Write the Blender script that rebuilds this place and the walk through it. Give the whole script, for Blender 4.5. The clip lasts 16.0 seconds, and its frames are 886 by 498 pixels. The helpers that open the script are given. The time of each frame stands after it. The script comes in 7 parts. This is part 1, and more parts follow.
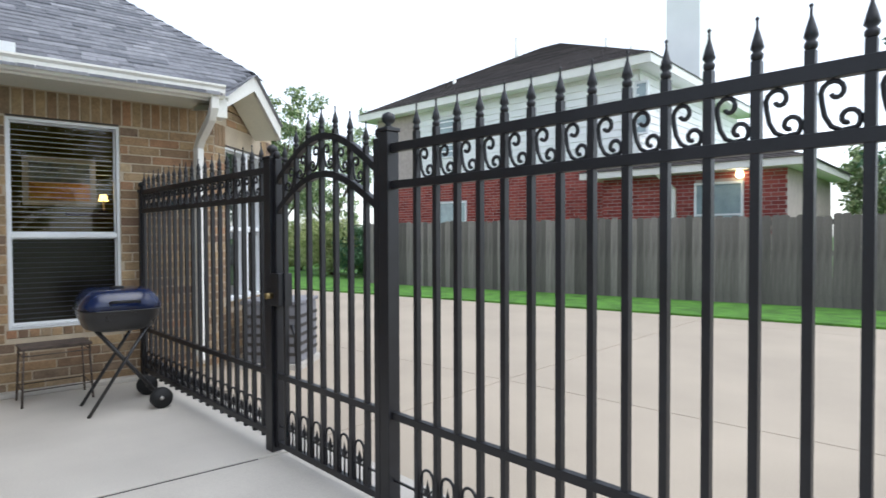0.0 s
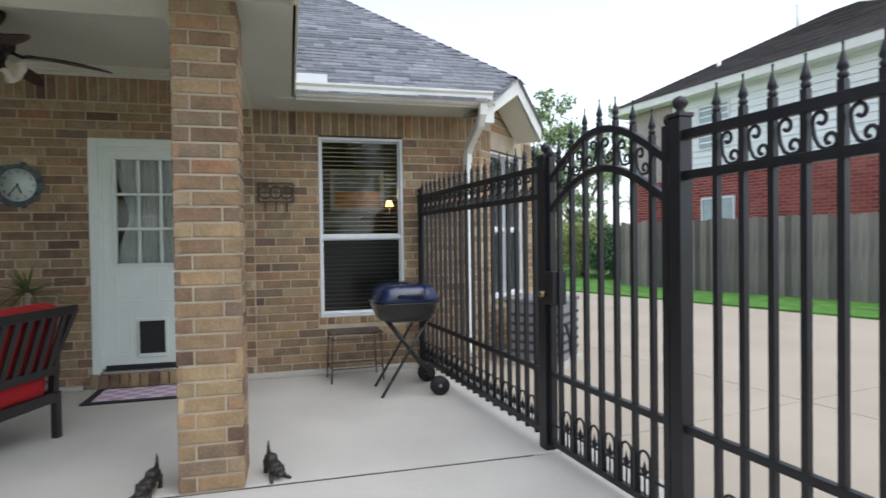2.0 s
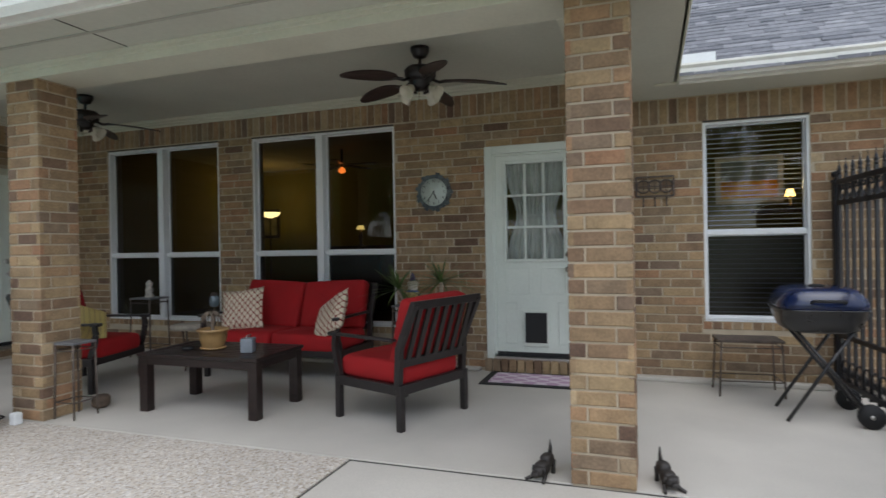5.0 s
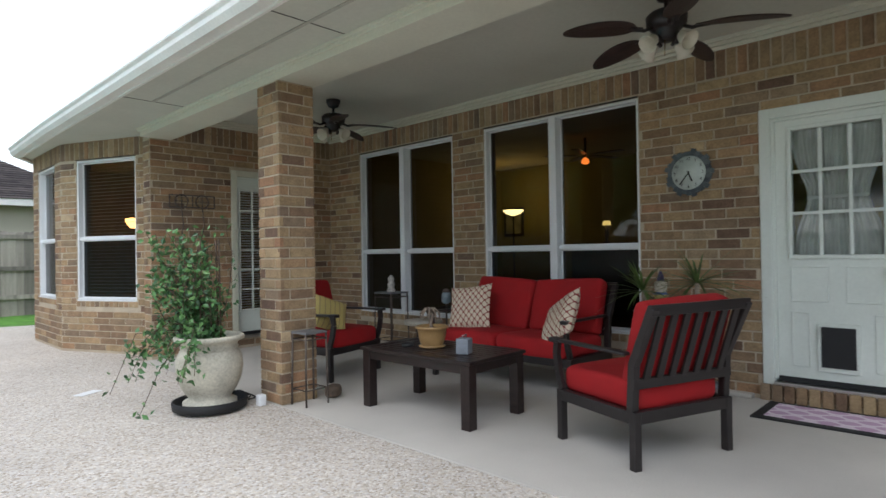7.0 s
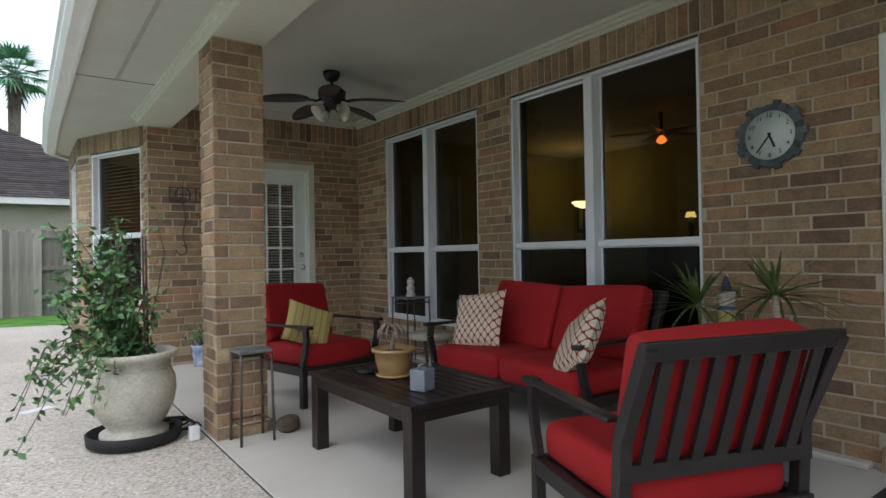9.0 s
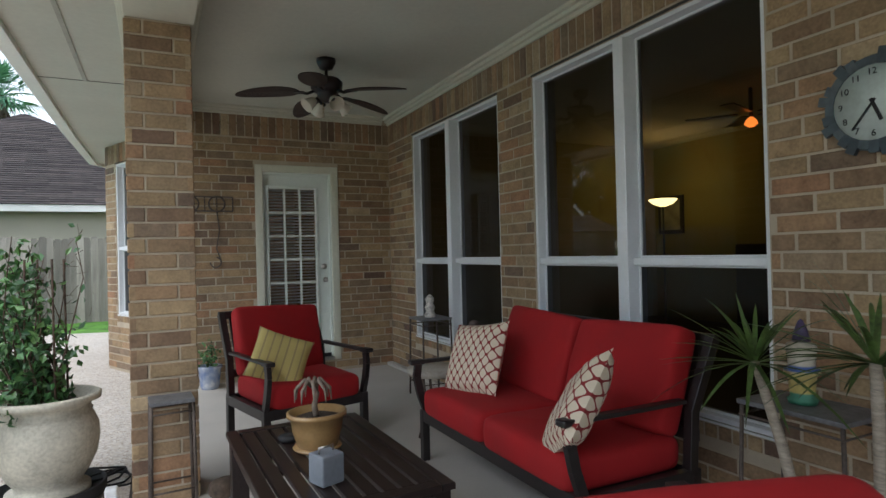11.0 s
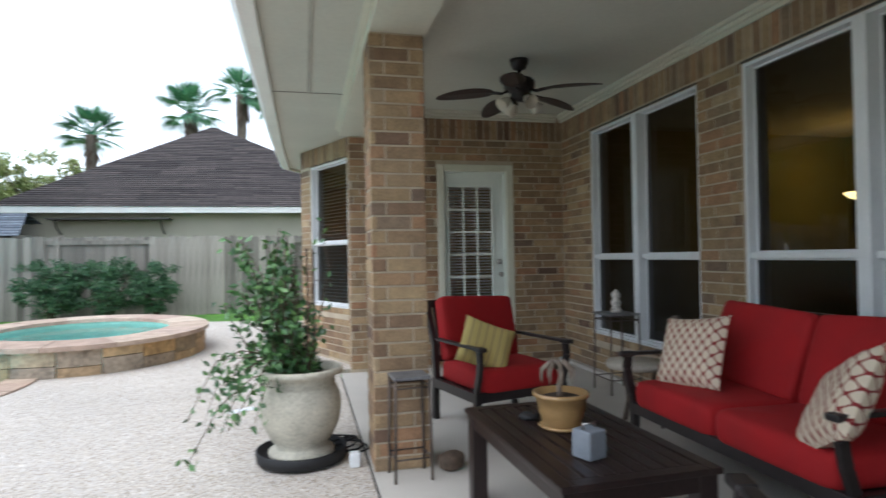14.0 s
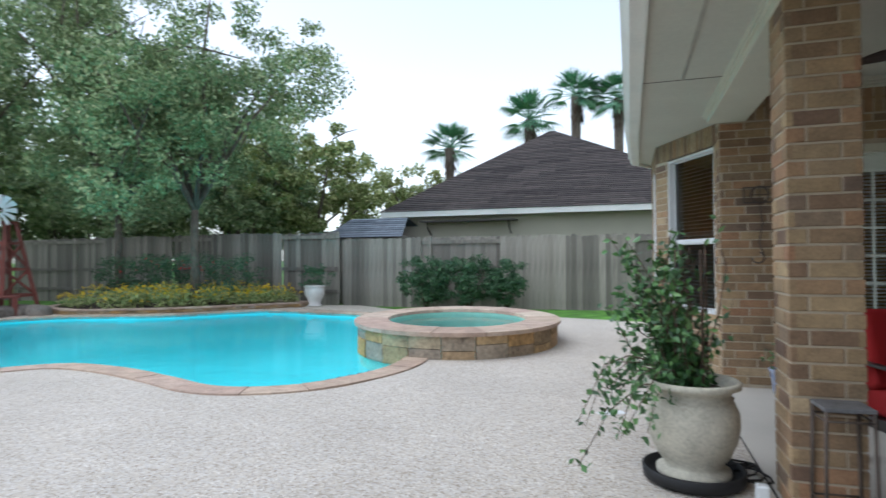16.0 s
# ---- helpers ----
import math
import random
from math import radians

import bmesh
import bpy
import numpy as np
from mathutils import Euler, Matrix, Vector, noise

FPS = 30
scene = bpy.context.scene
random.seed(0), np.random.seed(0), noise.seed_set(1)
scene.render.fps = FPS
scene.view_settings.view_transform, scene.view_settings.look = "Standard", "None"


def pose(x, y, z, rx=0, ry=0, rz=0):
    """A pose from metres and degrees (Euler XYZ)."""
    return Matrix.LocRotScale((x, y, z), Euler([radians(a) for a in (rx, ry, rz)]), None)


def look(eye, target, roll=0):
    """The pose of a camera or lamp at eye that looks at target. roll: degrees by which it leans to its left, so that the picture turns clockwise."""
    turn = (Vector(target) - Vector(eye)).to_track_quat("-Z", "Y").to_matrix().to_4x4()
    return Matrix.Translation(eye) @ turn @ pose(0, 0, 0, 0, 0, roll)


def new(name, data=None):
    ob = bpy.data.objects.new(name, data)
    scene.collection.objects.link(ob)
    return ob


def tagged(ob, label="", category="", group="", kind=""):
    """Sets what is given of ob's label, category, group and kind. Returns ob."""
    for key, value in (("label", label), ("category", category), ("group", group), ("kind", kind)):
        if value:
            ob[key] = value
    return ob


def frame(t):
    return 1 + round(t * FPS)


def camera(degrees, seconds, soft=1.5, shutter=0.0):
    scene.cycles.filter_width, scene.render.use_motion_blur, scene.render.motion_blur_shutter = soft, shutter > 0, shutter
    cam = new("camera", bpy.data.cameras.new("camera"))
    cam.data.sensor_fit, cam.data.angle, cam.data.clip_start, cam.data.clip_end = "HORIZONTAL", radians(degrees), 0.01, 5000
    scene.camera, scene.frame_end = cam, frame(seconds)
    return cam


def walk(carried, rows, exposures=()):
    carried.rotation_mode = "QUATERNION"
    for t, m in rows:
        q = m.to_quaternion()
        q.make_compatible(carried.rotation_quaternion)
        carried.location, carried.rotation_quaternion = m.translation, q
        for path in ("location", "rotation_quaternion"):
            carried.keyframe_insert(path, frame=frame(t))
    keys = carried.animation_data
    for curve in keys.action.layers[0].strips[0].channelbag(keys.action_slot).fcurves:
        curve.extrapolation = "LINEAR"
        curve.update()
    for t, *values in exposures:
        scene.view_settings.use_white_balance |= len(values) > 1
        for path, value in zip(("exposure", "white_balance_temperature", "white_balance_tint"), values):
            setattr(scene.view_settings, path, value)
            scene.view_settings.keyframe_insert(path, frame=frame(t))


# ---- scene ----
cam = camera(74.2, 16.0, shutter=0.4)
PATH = [
    (0, (-0.731, 0.275, 1.26), (-2.299, 1.516, 1.216), -0.2),
    (0.5, (-0.758, 0.242, 1.265), (-2.421, 1.353, 1.219), -0.3),
    (1, (-0.808, 0.211, 1.26), (-2.579, 1.139, 1.218), -0.5),
    (1.5, (-0.851, 0.183, 1.257), (-2.717, 0.899, 1.217), -0.8),
    (2, (-0.871, 0.163, 1.243), (-2.805, 0.671, 1.21), -0.8),
    (2.5, (-0.894, 0.144, 1.24), (-2.867, 0.466, 1.209), -0.9),
    (3, (-0.92, 0.115, 1.227), (-2.916, 0.239, 1.203), -0.9),
    (3.5, (-0.932, 0.095, 1.237), (-2.93, 0.028, 1.21), -0.9),
    (4, (-0.965, 0.057, 1.23), (-2.947, -0.208, 1.207), -1.0),
    (4.5, (-0.981, 0.024, 1.234), (-2.925, -0.447, 1.213), -1.0),
    (5, (-1.02, 0.0, 1.195), (-2.907, -0.664, 1.189), -1.0),
    (7.5, (-2.007, -0.202, 1.119), (-3.35, -1.684, 1.128), -1.0),
    (8, (-2.375, -0.261, 1.113), (-3.662, -1.792, 1.118), -1.1),
    (8.5, (-2.719, -0.35, 1.112), (-3.951, -1.926, 1.127), -1.1),
    (9, (-3.05, -0.42, 1.11), (-4.22, -2.041, 1.125), -1.0),
    (11.5, (-4.213, -0.863, 1.247), (-5.053, -2.678, 1.261), -1.4),
    (12, (-4.221, -0.896, 1.228), (-5.051, -2.715, 1.242), -1.3),
    (12.5, (-4.124, -0.895, 1.211), (-4.95, -2.716, 1.228), -1.2),
    (13, (-3.987, -0.862, 1.178), (-4.804, -2.687, 1.202), -0.9),
    (13.5, (-3.808, -0.813, 1.191), (-4.545, -2.672, 1.209), -1.1),
    (14, (-3.633, -0.835, 1.192), (-4.095, -2.78, 1.216), -1.0),
    (14.5, (-3.5, -0.846, 1.183), (-3.653, -2.84, 1.214), -0.7),
    (15, (-3.387, -0.893, 1.18), (-3.281, -2.89, 1.212), -0.6),
    (15.5, (-3.332, -0.917, 1.195), (-2.992, -2.888, 1.226), -0.5),
    (16, (-3.29, -0.973, 1.218), (-2.683, -2.879, 1.248), -0.5),
]
EXPOSURES = [(0.0, 1.06, 6100, 9), (2.5, 0.95, 6100, 9), (5.0, 0.86, 6200, 9), (7.5, 1.10, 6150, 9), (9.0, 1.03, 6150, 9), (11.5, 1.27, 6150, 9), (13.5, 1.40, 6050, 9), (14.5, 1.17, 5950, 9), (16.0, 0.85, 5900, 8)]
walk(cam, [(t, look(eye, target, roll)) for t, eye, target, roll in PATH], EXPOSURES)

# ---- world and light: bright overcast sky ----
world = bpy.data.worlds.new("overcast_sky")
scene.world = world
world.use_nodes = True
wn, wl = world.node_tree.nodes, world.node_tree.links
wn.clear()
sky = wn.new("ShaderNodeTexSky")
sky.sky_type = "NISHITA"
sky.sun_disc = False
sky.sun_elevation, sky.sun_rotation = radians(63), radians(60)
sky.air_density, sky.dust_density, sky.ozone_density = 1.0, 1.0, 1.0
soft_cloud = wn.new("ShaderNodeHueSaturation")
soft_cloud.inputs["Saturation"].default_value = 0.35
bg = wn.new("ShaderNodeBackground")
bg.inputs["Strength"].default_value = 0.17
wo = wn.new("ShaderNodeOutputWorld")
wl.new(sky.outputs[0], soft_cloud.inputs["Color"])
wl.new(soft_cloud.outputs[0], bg.inputs["Color"])
wl.new(bg.outputs[0], wo.inputs[0])

sun = new("sun", bpy.data.lights.new("sun", "SUN"))
sun.data.energy, sun.data.angle, sun.data.color = 0.65, radians(60), (1.0, 0.97, 0.93)
sun.matrix_world = pose(0, 0, 20, 27, 0, 120)


# ---- mesh helpers ----
class M:
    """Vertices and faces gathered into one mesh."""

    def __init__(self):
        self.v, self.f, self.s = [], [], []

    def add(self, vs, fs, smooth=False):
        k = len(self.v)
        self.v += [tuple(p) for p in vs]
        self.f += [tuple(i + k for i in f) for f in fs]
        self.s += [smooth] * len(fs)
        return self

    def box(self, lo, hi, m=None):
        (a, b, c), (d, e, f) = lo, hi
        vs = [(a, b, c), (d, b, c), (d, e, c), (a, e, c), (a, b, f), (d, b, f), (d, e, f), (a, e, f)]
        if m:
            vs = [m @ Vector(p) for p in vs]
        return self.add(vs, [(0, 3, 2, 1), (4, 5, 6, 7), (0, 1, 5, 4), (1, 2, 6, 5), (2, 3, 7, 6), (3, 0, 4, 7)])

    def beam(self, p, q, w, h=None):
        """A square bar from p to q."""
        p, q = Vector(p), Vector(q)
        m = Matrix.Translation(p) @ (q - p).to_track_quat("X", "Z").to_matrix().to_4x4()
        h = h or w
        return self.box((0, -w / 2, -h / 2), ((q - p).length, w / 2, h / 2), m)

    def tube(self, pts, r, n=8, cap=True, closed=False):
        pts = [Vector(p) for p in pts]
        rs = r if isinstance(r, (list, tuple)) else [r] * len(pts)
        vs, fs = [], []
        side = None
        for i, p in enumerate(pts):
            d = (pts[min(i + 1, len(pts) - 1)] - pts[max(i - 1, 0)]).normalized()
            if side is None:
                side = d.orthogonal().normalized()
            side = (side - d * side.dot(d)).normalized()
            up = d.cross(side)
            for k in range(n):
                a = 2 * math.pi * k / n
                vs.append(p + (side * math.cos(a) + up * math.sin(a)) * rs[i])
        for i in range(len(pts) - 1):
            for k in range(n):
                a, b = i * n + k, i * n + (k + 1) % n
                fs.append((a, b, b + n, a + n))
        if cap:
            fs += [tuple(reversed(range(n))), tuple(range((len(pts) - 1) * n, len(pts) * n))]
        return self.add(vs, fs, n > 4)

    def lathe(self, profile, at=(0, 0, 0), n=24, cap=True, smooth=True):
        x, y, z = at
        vs = [(x + r * math.cos(2 * math.pi * k / n), y + r * math.sin(2 * math.pi * k / n), z + h) for r, h in profile for k in range(n)]
        fs = [(i * n + k, i * n + (k + 1) % n, (i + 1) * n + (k + 1) % n, (i + 1) * n + k) for i in range(len(profile) - 1) for k in range(n)]
        if cap:
            fs += [tuple(reversed(range(n))), tuple(range((len(profile) - 1) * n, len(profile) * n))]
        return self.add(vs, fs, smooth)

    def puff(self, c, size, e=0.32, m=None, nu=24, nv=14):
        """A stuffed cushion: a box with rounded, swollen sides."""
        def w(a, p):
            return math.copysign(abs(a) ** p, a)
        vs, fs = [], []
        for j in range(nv + 1):
            b = -math.pi / 2 + math.pi * j / nv
            for i in range(nu):
                a = 2 * math.pi * i / nu
                p = Vector((c[0] + size[0] / 2 * w(math.cos(b), e) * w(math.cos(a), e), c[1] + size[1] / 2 * w(math.cos(b), e) * w(math.sin(a), e), c[2] + size[2] / 2 * w(math.sin(b), 0.55)))
                p.z += 0.012 * noise.noise(p * 6) * (1 if p.z > c[2] else 0)
                vs.append(m @ p if m else p)
        for j in range(nv):
            for i in range(nu):
                a, b = j * nu + i, j * nu + (i + 1) % nu
                fs.append((a, b, b + nu, a + nu))
        return self.add(vs, fs, True)

    def pillow(self, w, h, t, m):
        """A throw pillow, thin at its seams, with drawn-out corners."""
        n = 14
        vs, fs = [], []
        for side in (1, -1):
            k = len(vs)
            for j in range(n + 1):
                for i in range(n + 1):
                    u, v = 2 * i / n - 1, 2 * j / n - 1
                    x = u * w / 2 * (1 - 0.07 * (1 - v * v))
                    y = v * h / 2 * (1 - 0.07 * (1 - u * u))
                    z = side * t / 2 * ((1 - u ** 4) * (1 - v ** 4)) ** 0.6 + 0.012 * noise.noise(Vector((x * 9, y * 9, side)))* (1 - u * u) * (1 - v * v)
                    vs.append(m @ Vector((x, y, z)))
            for j in range(n):
                for i in range(n):
                    a = k + j * (n + 1) + i
                    q = (a, a + 1, a + n + 2, a + n + 1)
                    fs.append(q if side > 0 else q[::-1])
        return self.add(vs, fs, True)

    def mesh(self, name, material):
        me = bpy.data.meshes.new(name)
        me.from_pydata(self.v, [], self.f)
        me.polygons.foreach_set("use_smooth", self.s)
        me.materials.append(material)
        me.update()
        return me


def part(name, m, material, parent=None, label="", bevel=0.0, at=None):
    """One mesh object under a thing or a part. m: an M, or a mesh to share."""
    me = m.mesh(name, material) if isinstance(m, M) else m
    ob = new(name, me)
    if parent:
        ob.parent = parent
    if at is not None:
        ob.matrix_basis = at
    if label:
        ob["label"] = label
    if bevel:
        b = ob.modifiers.new("edge", "BEVEL")
        b.width, b.segments, b.limit_method, b.angle_limit = bevel, 2, "ANGLE", radians(40)
    return ob


def thing(name, at, label, category, group="", kind=""):
    """An Empty at the base of a thing made of parts. at: a pose or a place."""
    ob = new(name)
    ob.empty_display_size = 0.1
    ob.matrix_basis = at if isinstance(at, Matrix) else Matrix.Translation(at)
    return tagged(ob, label, category, group, kind)


def single(name, m, material, label, category, at=None, bevel=0.0, group="", kind=""):
    return tagged(part(name, m, material, None, "", bevel, at), label, category, group, kind)


def arc(c, r, a0, a1, n, plane="xz"):
    out = []
    for i in range(n + 1):
        a = radians(a0 + (a1 - a0) * i / n)
        p, q = r * math.cos(a), r * math.sin(a)
        out.append((c[0] + p, c[1], c[2] + q) if plane == "xz" else (c[0] + p, c[1] + q, c[2]))
    return out


# ---- materials ----
def material(name, colour, rough=0.6, metal=0.0, vary=0.15, scale=8.0, fine=60.0, bump=0.15, second=None, depth=0.004, pick="", coat=0.0, stretch=(1, 1, 1)):
    """Paint or stone with stains at one scale and grain at another. pick: 'object' or 'island' varies each piece."""
    mt = bpy.data.materials.new(name)
    mt.use_nodes = True
    nt = mt.node_tree
    b = nt.nodes["Principled BSDF"]
    b.inputs["Metallic"].default_value = metal
    b.inputs["Coat Weight"].default_value = coat
    tc = nt.nodes.new("ShaderNodeTexCoord")
    mp = nt.nodes.new("ShaderNodeMapping")
    mp.inputs["Scale"].default_value = stretch
    nt.links.new(tc.outputs["Object"], mp.inputs["Vector"])
    big, small = nt.nodes.new("ShaderNodeTexNoise"), nt.nodes.new("ShaderNodeTexNoise")
    big.inputs["Scale"].default_value, big.inputs["Detail"].default_value = scale, 4
    small.inputs["Scale"].default_value, small.inputs["Detail"].default_value = fine, 3
    for n in (big, small):
        nt.links.new(mp.outputs[0], n.inputs["Vector"])
    add = nt.nodes.new("ShaderNodeMath")
    add.operation = "MULTIPLY_ADD"
    add.inputs[1].default_value = 0.6
    nt.links.new(big.outputs["Fac"], add.inputs[0])
    half = nt.nodes.new("ShaderNodeMath")
    half.operation = "MULTIPLY"
    half.inputs[1].default_value = 0.4
    nt.links.new(small.outputs["Fac"], half.inputs[0])
    nt.links.new(half.outputs[0], add.inputs[2])
    ramp = nt.nodes.new("ShaderNodeValToRGB")
    dark = second or tuple(c * (1 - 2 * vary) for c in colour)
    light = colour if second else tuple(min(1, c * (1 + vary)) for c in colour)
    ramp.color_ramp.elements[0].position, ramp.color_ramp.elements[1].position = 0.32, 0.68
    ramp.color_ramp.elements[0].color, ramp.color_ramp.elements[1].color = (*dark, 1), (*light, 1)
    nt.links.new(add.outputs[0], ramp.inputs[0])
    nt.links.new(ramp.outputs[0], b.inputs["Base Color"])
    rr = nt.nodes.new("ShaderNodeMapRange")
    rr.inputs["To Min"].default_value, rr.inputs["To Max"].default_value = max(0.02, rough - 0.12), min(1, rough + 0.12)
    nt.links.new(add.outputs[0], rr.inputs["Value"])
    nt.links.new(rr.outputs[0], b.inputs["Roughness"])
    if bump:
        bp = nt.nodes.new("ShaderNodeBump")
        bp.inputs["Strength"].default_value, bp.inputs["Distance"].default_value = bump, depth
        nt.links.new(add.outputs[0], bp.inputs["Height"])
        nt.links.new(bp.outputs[0], b.inputs["Normal"])
    mt["base"] = b.name
    if pick:
        src = nt.nodes.new("ShaderNodeObjectInfo").outputs["Random"] if pick == "object" else nt.nodes.new("ShaderNodeNewGeometry").outputs["Random Per Island"]
        hs = nt.nodes.new("ShaderNodeHueSaturation")
        mr = nt.nodes.new("ShaderNodeMapRange")
        mr.inputs["To Min"].default_value, mr.inputs["To Max"].default_value = 1 - 1.6 * vary, 1 + 1.6 * vary
        nt.links.new(src, mr.inputs["Value"])
        nt.links.new(mr.outputs[0], hs.inputs["Value"])
        nt.links.new(ramp.outputs[0], hs.inputs["Color"])
        nt.links.new(hs.outputs[0], b.inputs["Base Color"])
    return mt


def palette(name, stops, rough, pick, fine=70.0, bump=0.5, grain=0.35, depth=0.004):
    """Pieces (bricks, shingles, stones, leaves) whose colours are drawn from a row of stops."""
    mt = bpy.data.materials.new(name)
    mt.use_nodes = True
    nt = mt.node_tree
    b = nt.nodes["Principled BSDF"]
    b.inputs["Roughness"].default_value = rough
    src = nt.nodes.new("ShaderNodeObjectInfo").outputs["Random"] if pick == "object" else nt.nodes.new("ShaderNodeNewGeometry").outputs["Random Per Island"]
    ramp = nt.nodes.new("ShaderNodeValToRGB")
    ramp.color_ramp.interpolation = "LINEAR"
    els = ramp.color_ramp.elements
    while len(els) < len(stops):
        els.new(0.5)
    for i, (p, c) in enumerate(stops):
        els[i].position, els[i].color = p, (*c, 1)
    nt.links.new(src, ramp.inputs[0])
    tc = nt.nodes.new("ShaderNodeTexCoord")
    geo = nt.nodes.new("ShaderNodeNewGeometry")
    n1, n2 = nt.nodes.new("ShaderNodeTexNoise"), nt.nodes.new("ShaderNodeTexNoise")
    n1.inputs["Scale"].default_value, n1.inputs["Detail"].default_value = fine, 5
    n2.inputs["Scale"].default_value, n2.inputs["Detail"].default_value = fine / 7, 3
    for n in (n1, n2):
        nt.links.new(geo.outputs["Position"], n.inputs["Vector"])
    s = nt.nodes.new("ShaderNodeMath")
    s.operation = "ADD"
    nt.links.new(n1.outputs["Fac"], s.inputs[0])
    nt.links.new(n2.outputs["Fac"], s.inputs[1])
    mr = nt.nodes.new("ShaderNodeMapRange")
    mr.inputs["From Min"].default_value, mr.inputs["From Max"].default_value = 0.6, 1.4
    mr.inputs["To Min"].default_value, mr.inputs["To Max"].default_value = 1 - grain, 1 + grain
    nt.links.new(s.outputs[0], mr.inputs["Value"])
    hs = nt.nodes.new("ShaderNodeHueSaturation")
    nt.links.new(mr.outputs[0], hs.inputs["Value"])
    nt.links.new(ramp.outputs[0], hs.inputs["Color"])
    nt.links.new(hs.outputs[0], b.inputs["Base Color"])
    if bump:
        bp = nt.nodes.new("ShaderNodeBump")
        bp.inputs["Strength"].default_value, bp.inputs["Distance"].default_value = bump, depth
        nt.links.new(n1.outputs["Fac"], bp.inputs["Height"])
        nt.links.new(bp.outputs[0], b.inputs["Normal"])
    return mt


BRICK = [(0.0, (0.12, 0.072, 0.05)), (0.08, (0.21, 0.135, 0.08)), (0.22, (0.30, 0.21, 0.115)), (0.36, (0.20, 0.125, 0.075)), (0.5, (0.365, 0.262, 0.145)), (0.62, (0.29, 0.155, 0.085)), (0.76, (0.32, 0.228, 0.126)), (0.9, (0.155, 0.105, 0.073)), (1.0, (0.42, 0.315, 0.19))]
m_brick = palette("tan_brick", BRICK, 0.9, "object")
m_brick_far = palette("tan_brick_joined", BRICK, 0.9, "island")
m_mortar = material("mortar", (0.46, 0.385, 0.285), 0.95, vary=0.12, scale=5, fine=180, bump=0.5)
m_trim = material("cream_paint", (0.60, 0.59, 0.48), 0.55, vary=0.05, scale=2.5, fine=40, bump=0.06)
m_soffit = material("soffit_paint", (0.53, 0.53, 0.45), 0.7, vary=0.05, scale=1.5, fine=30, bump=0.08)
m_white = material("white_vinyl", (0.74, 0.76, 0.77), 0.4, vary=0.04, scale=3, fine=50, bump=0.04)
m_gutter = material("gutter_paint", (0.76, 0.75, 0.70), 0.4, vary=0.06, scale=3, fine=40, bump=0.05)
m_door = material("door_paint", (0.68, 0.72, 0.66), 0.45, vary=0.04, scale=3, fine=50, bump=0.05)
m_concrete = material("patio_concrete", (0.50, 0.47, 0.42), 0.85, vary=0.09, scale=1.3, fine=130, bump=0.25)
m_drive = material("driveway_concrete", (0.43, 0.365, 0.285), 0.9, vary=0.09, scale=0.7, fine=120, bump=0.25)
m_dark = material("dark_joint_and_shadow", (0.06, 0.055, 0.05), 0.95, vary=0.2)
m_iron = material("black_iron", (0.011, 0.011, 0.014), 0.42, vary=0.25, scale=10, fine=150, bump=0.12)
m_bronze = material("bronze_aluminium", (0.019, 0.015, 0.015), 0.42, vary=0.25, scale=12, fine=180, bump=0.12)
m_espresso = material("espresso_wood", (0.019, 0.010, 0.009), 0.36, vary=0.35, scale=6, fine=90, bump=0.18, stretch=(8, 1, 8))
m_red = material("red_cushion", (0.33, 0.004, 0.006), 0.85, vary=0.10, scale=5, fine=420, bump=0.35, depth=0.002)
m_rust = material("rusty_iron", (0.10, 0.075, 0.06), 0.75, vary=0.35, scale=14, fine=120, bump=0.4)
m_shingle = palette("grey_shingle", [(0, (0.12, 0.124, 0.14)), (0.4, (0.17, 0.173, 0.19)), (0.75, (0.21, 0.213, 0.23)), (1, (0.27, 0.272, 0.29))], 0.95, "island", 140, 0.6, 0.3)
m_glass_blind = material("blind_slat", (0.66, 0.64, 0.60), 0.5, vary=0.05)
m_grass = material("lawn", (0.10, 0.26, 0.03), 0.9, vary=0.35, scale=3, fine=220, bump=0.9, depth=0.02)
m_soil = material("soil", (0.045, 0.03, 0.02), 0.95, vary=0.35, scale=20, fine=150, bump=0.8, depth=0.01)


def glass(name, tint, rough=0.01):
    """A pane: clear by transparency, with its mirror image by Fresnel."""
    mt = bpy.data.materials.new(name)
    mt.use_nodes = True
    nt = mt.node_tree
    nt.nodes.clear()
    out, mix = nt.nodes.new("ShaderNodeOutputMaterial"), nt.nodes.new("ShaderNodeMixShader")
    tr, gl, fr = nt.nodes.new("ShaderNodeBsdfTransparent"), nt.nodes.new("ShaderNodeBsdfGlossy"), nt.nodes.new("ShaderNodeFresnel")
    tr.inputs["Color"].default_value = (*tint, 1)
    gl.inputs["Roughness"].default_value = rough
    fr.inputs["IOR"].default_value = 1.5
    nt.links.new(fr.outputs[0], mix.inputs[0])
    nt.links.new(tr.outputs[0], mix.inputs[1])
    nt.links.new(gl.outputs[0], mix.inputs[2])
    nt.links.new(mix.outputs[0], out.inputs[0])
    return mt


m_pane = glass("window_glass", (0.44, 0.45, 0.44))
m_pane_clear = glass("clear_window_glass", (0.82, 0.84, 0.84))
m_screen = glass("screened_glass", (0.16, 0.17, 0.18), 0.25)
m_clear = glass("clear_glass", (0.9, 0.92, 0.92))


def glow(name, colour, strength):
    mt = bpy.data.materials.new(name)
    mt.use_nodes = True
    b = mt.node_tree.nodes["Principled BSDF"]
    b.inputs["Base Color"].default_value = (*colour, 1)
    b.inputs["Emission Color"].default_value = (*colour, 1)
    b.inputs["Emission Strength"].default_value = strength
    return mt


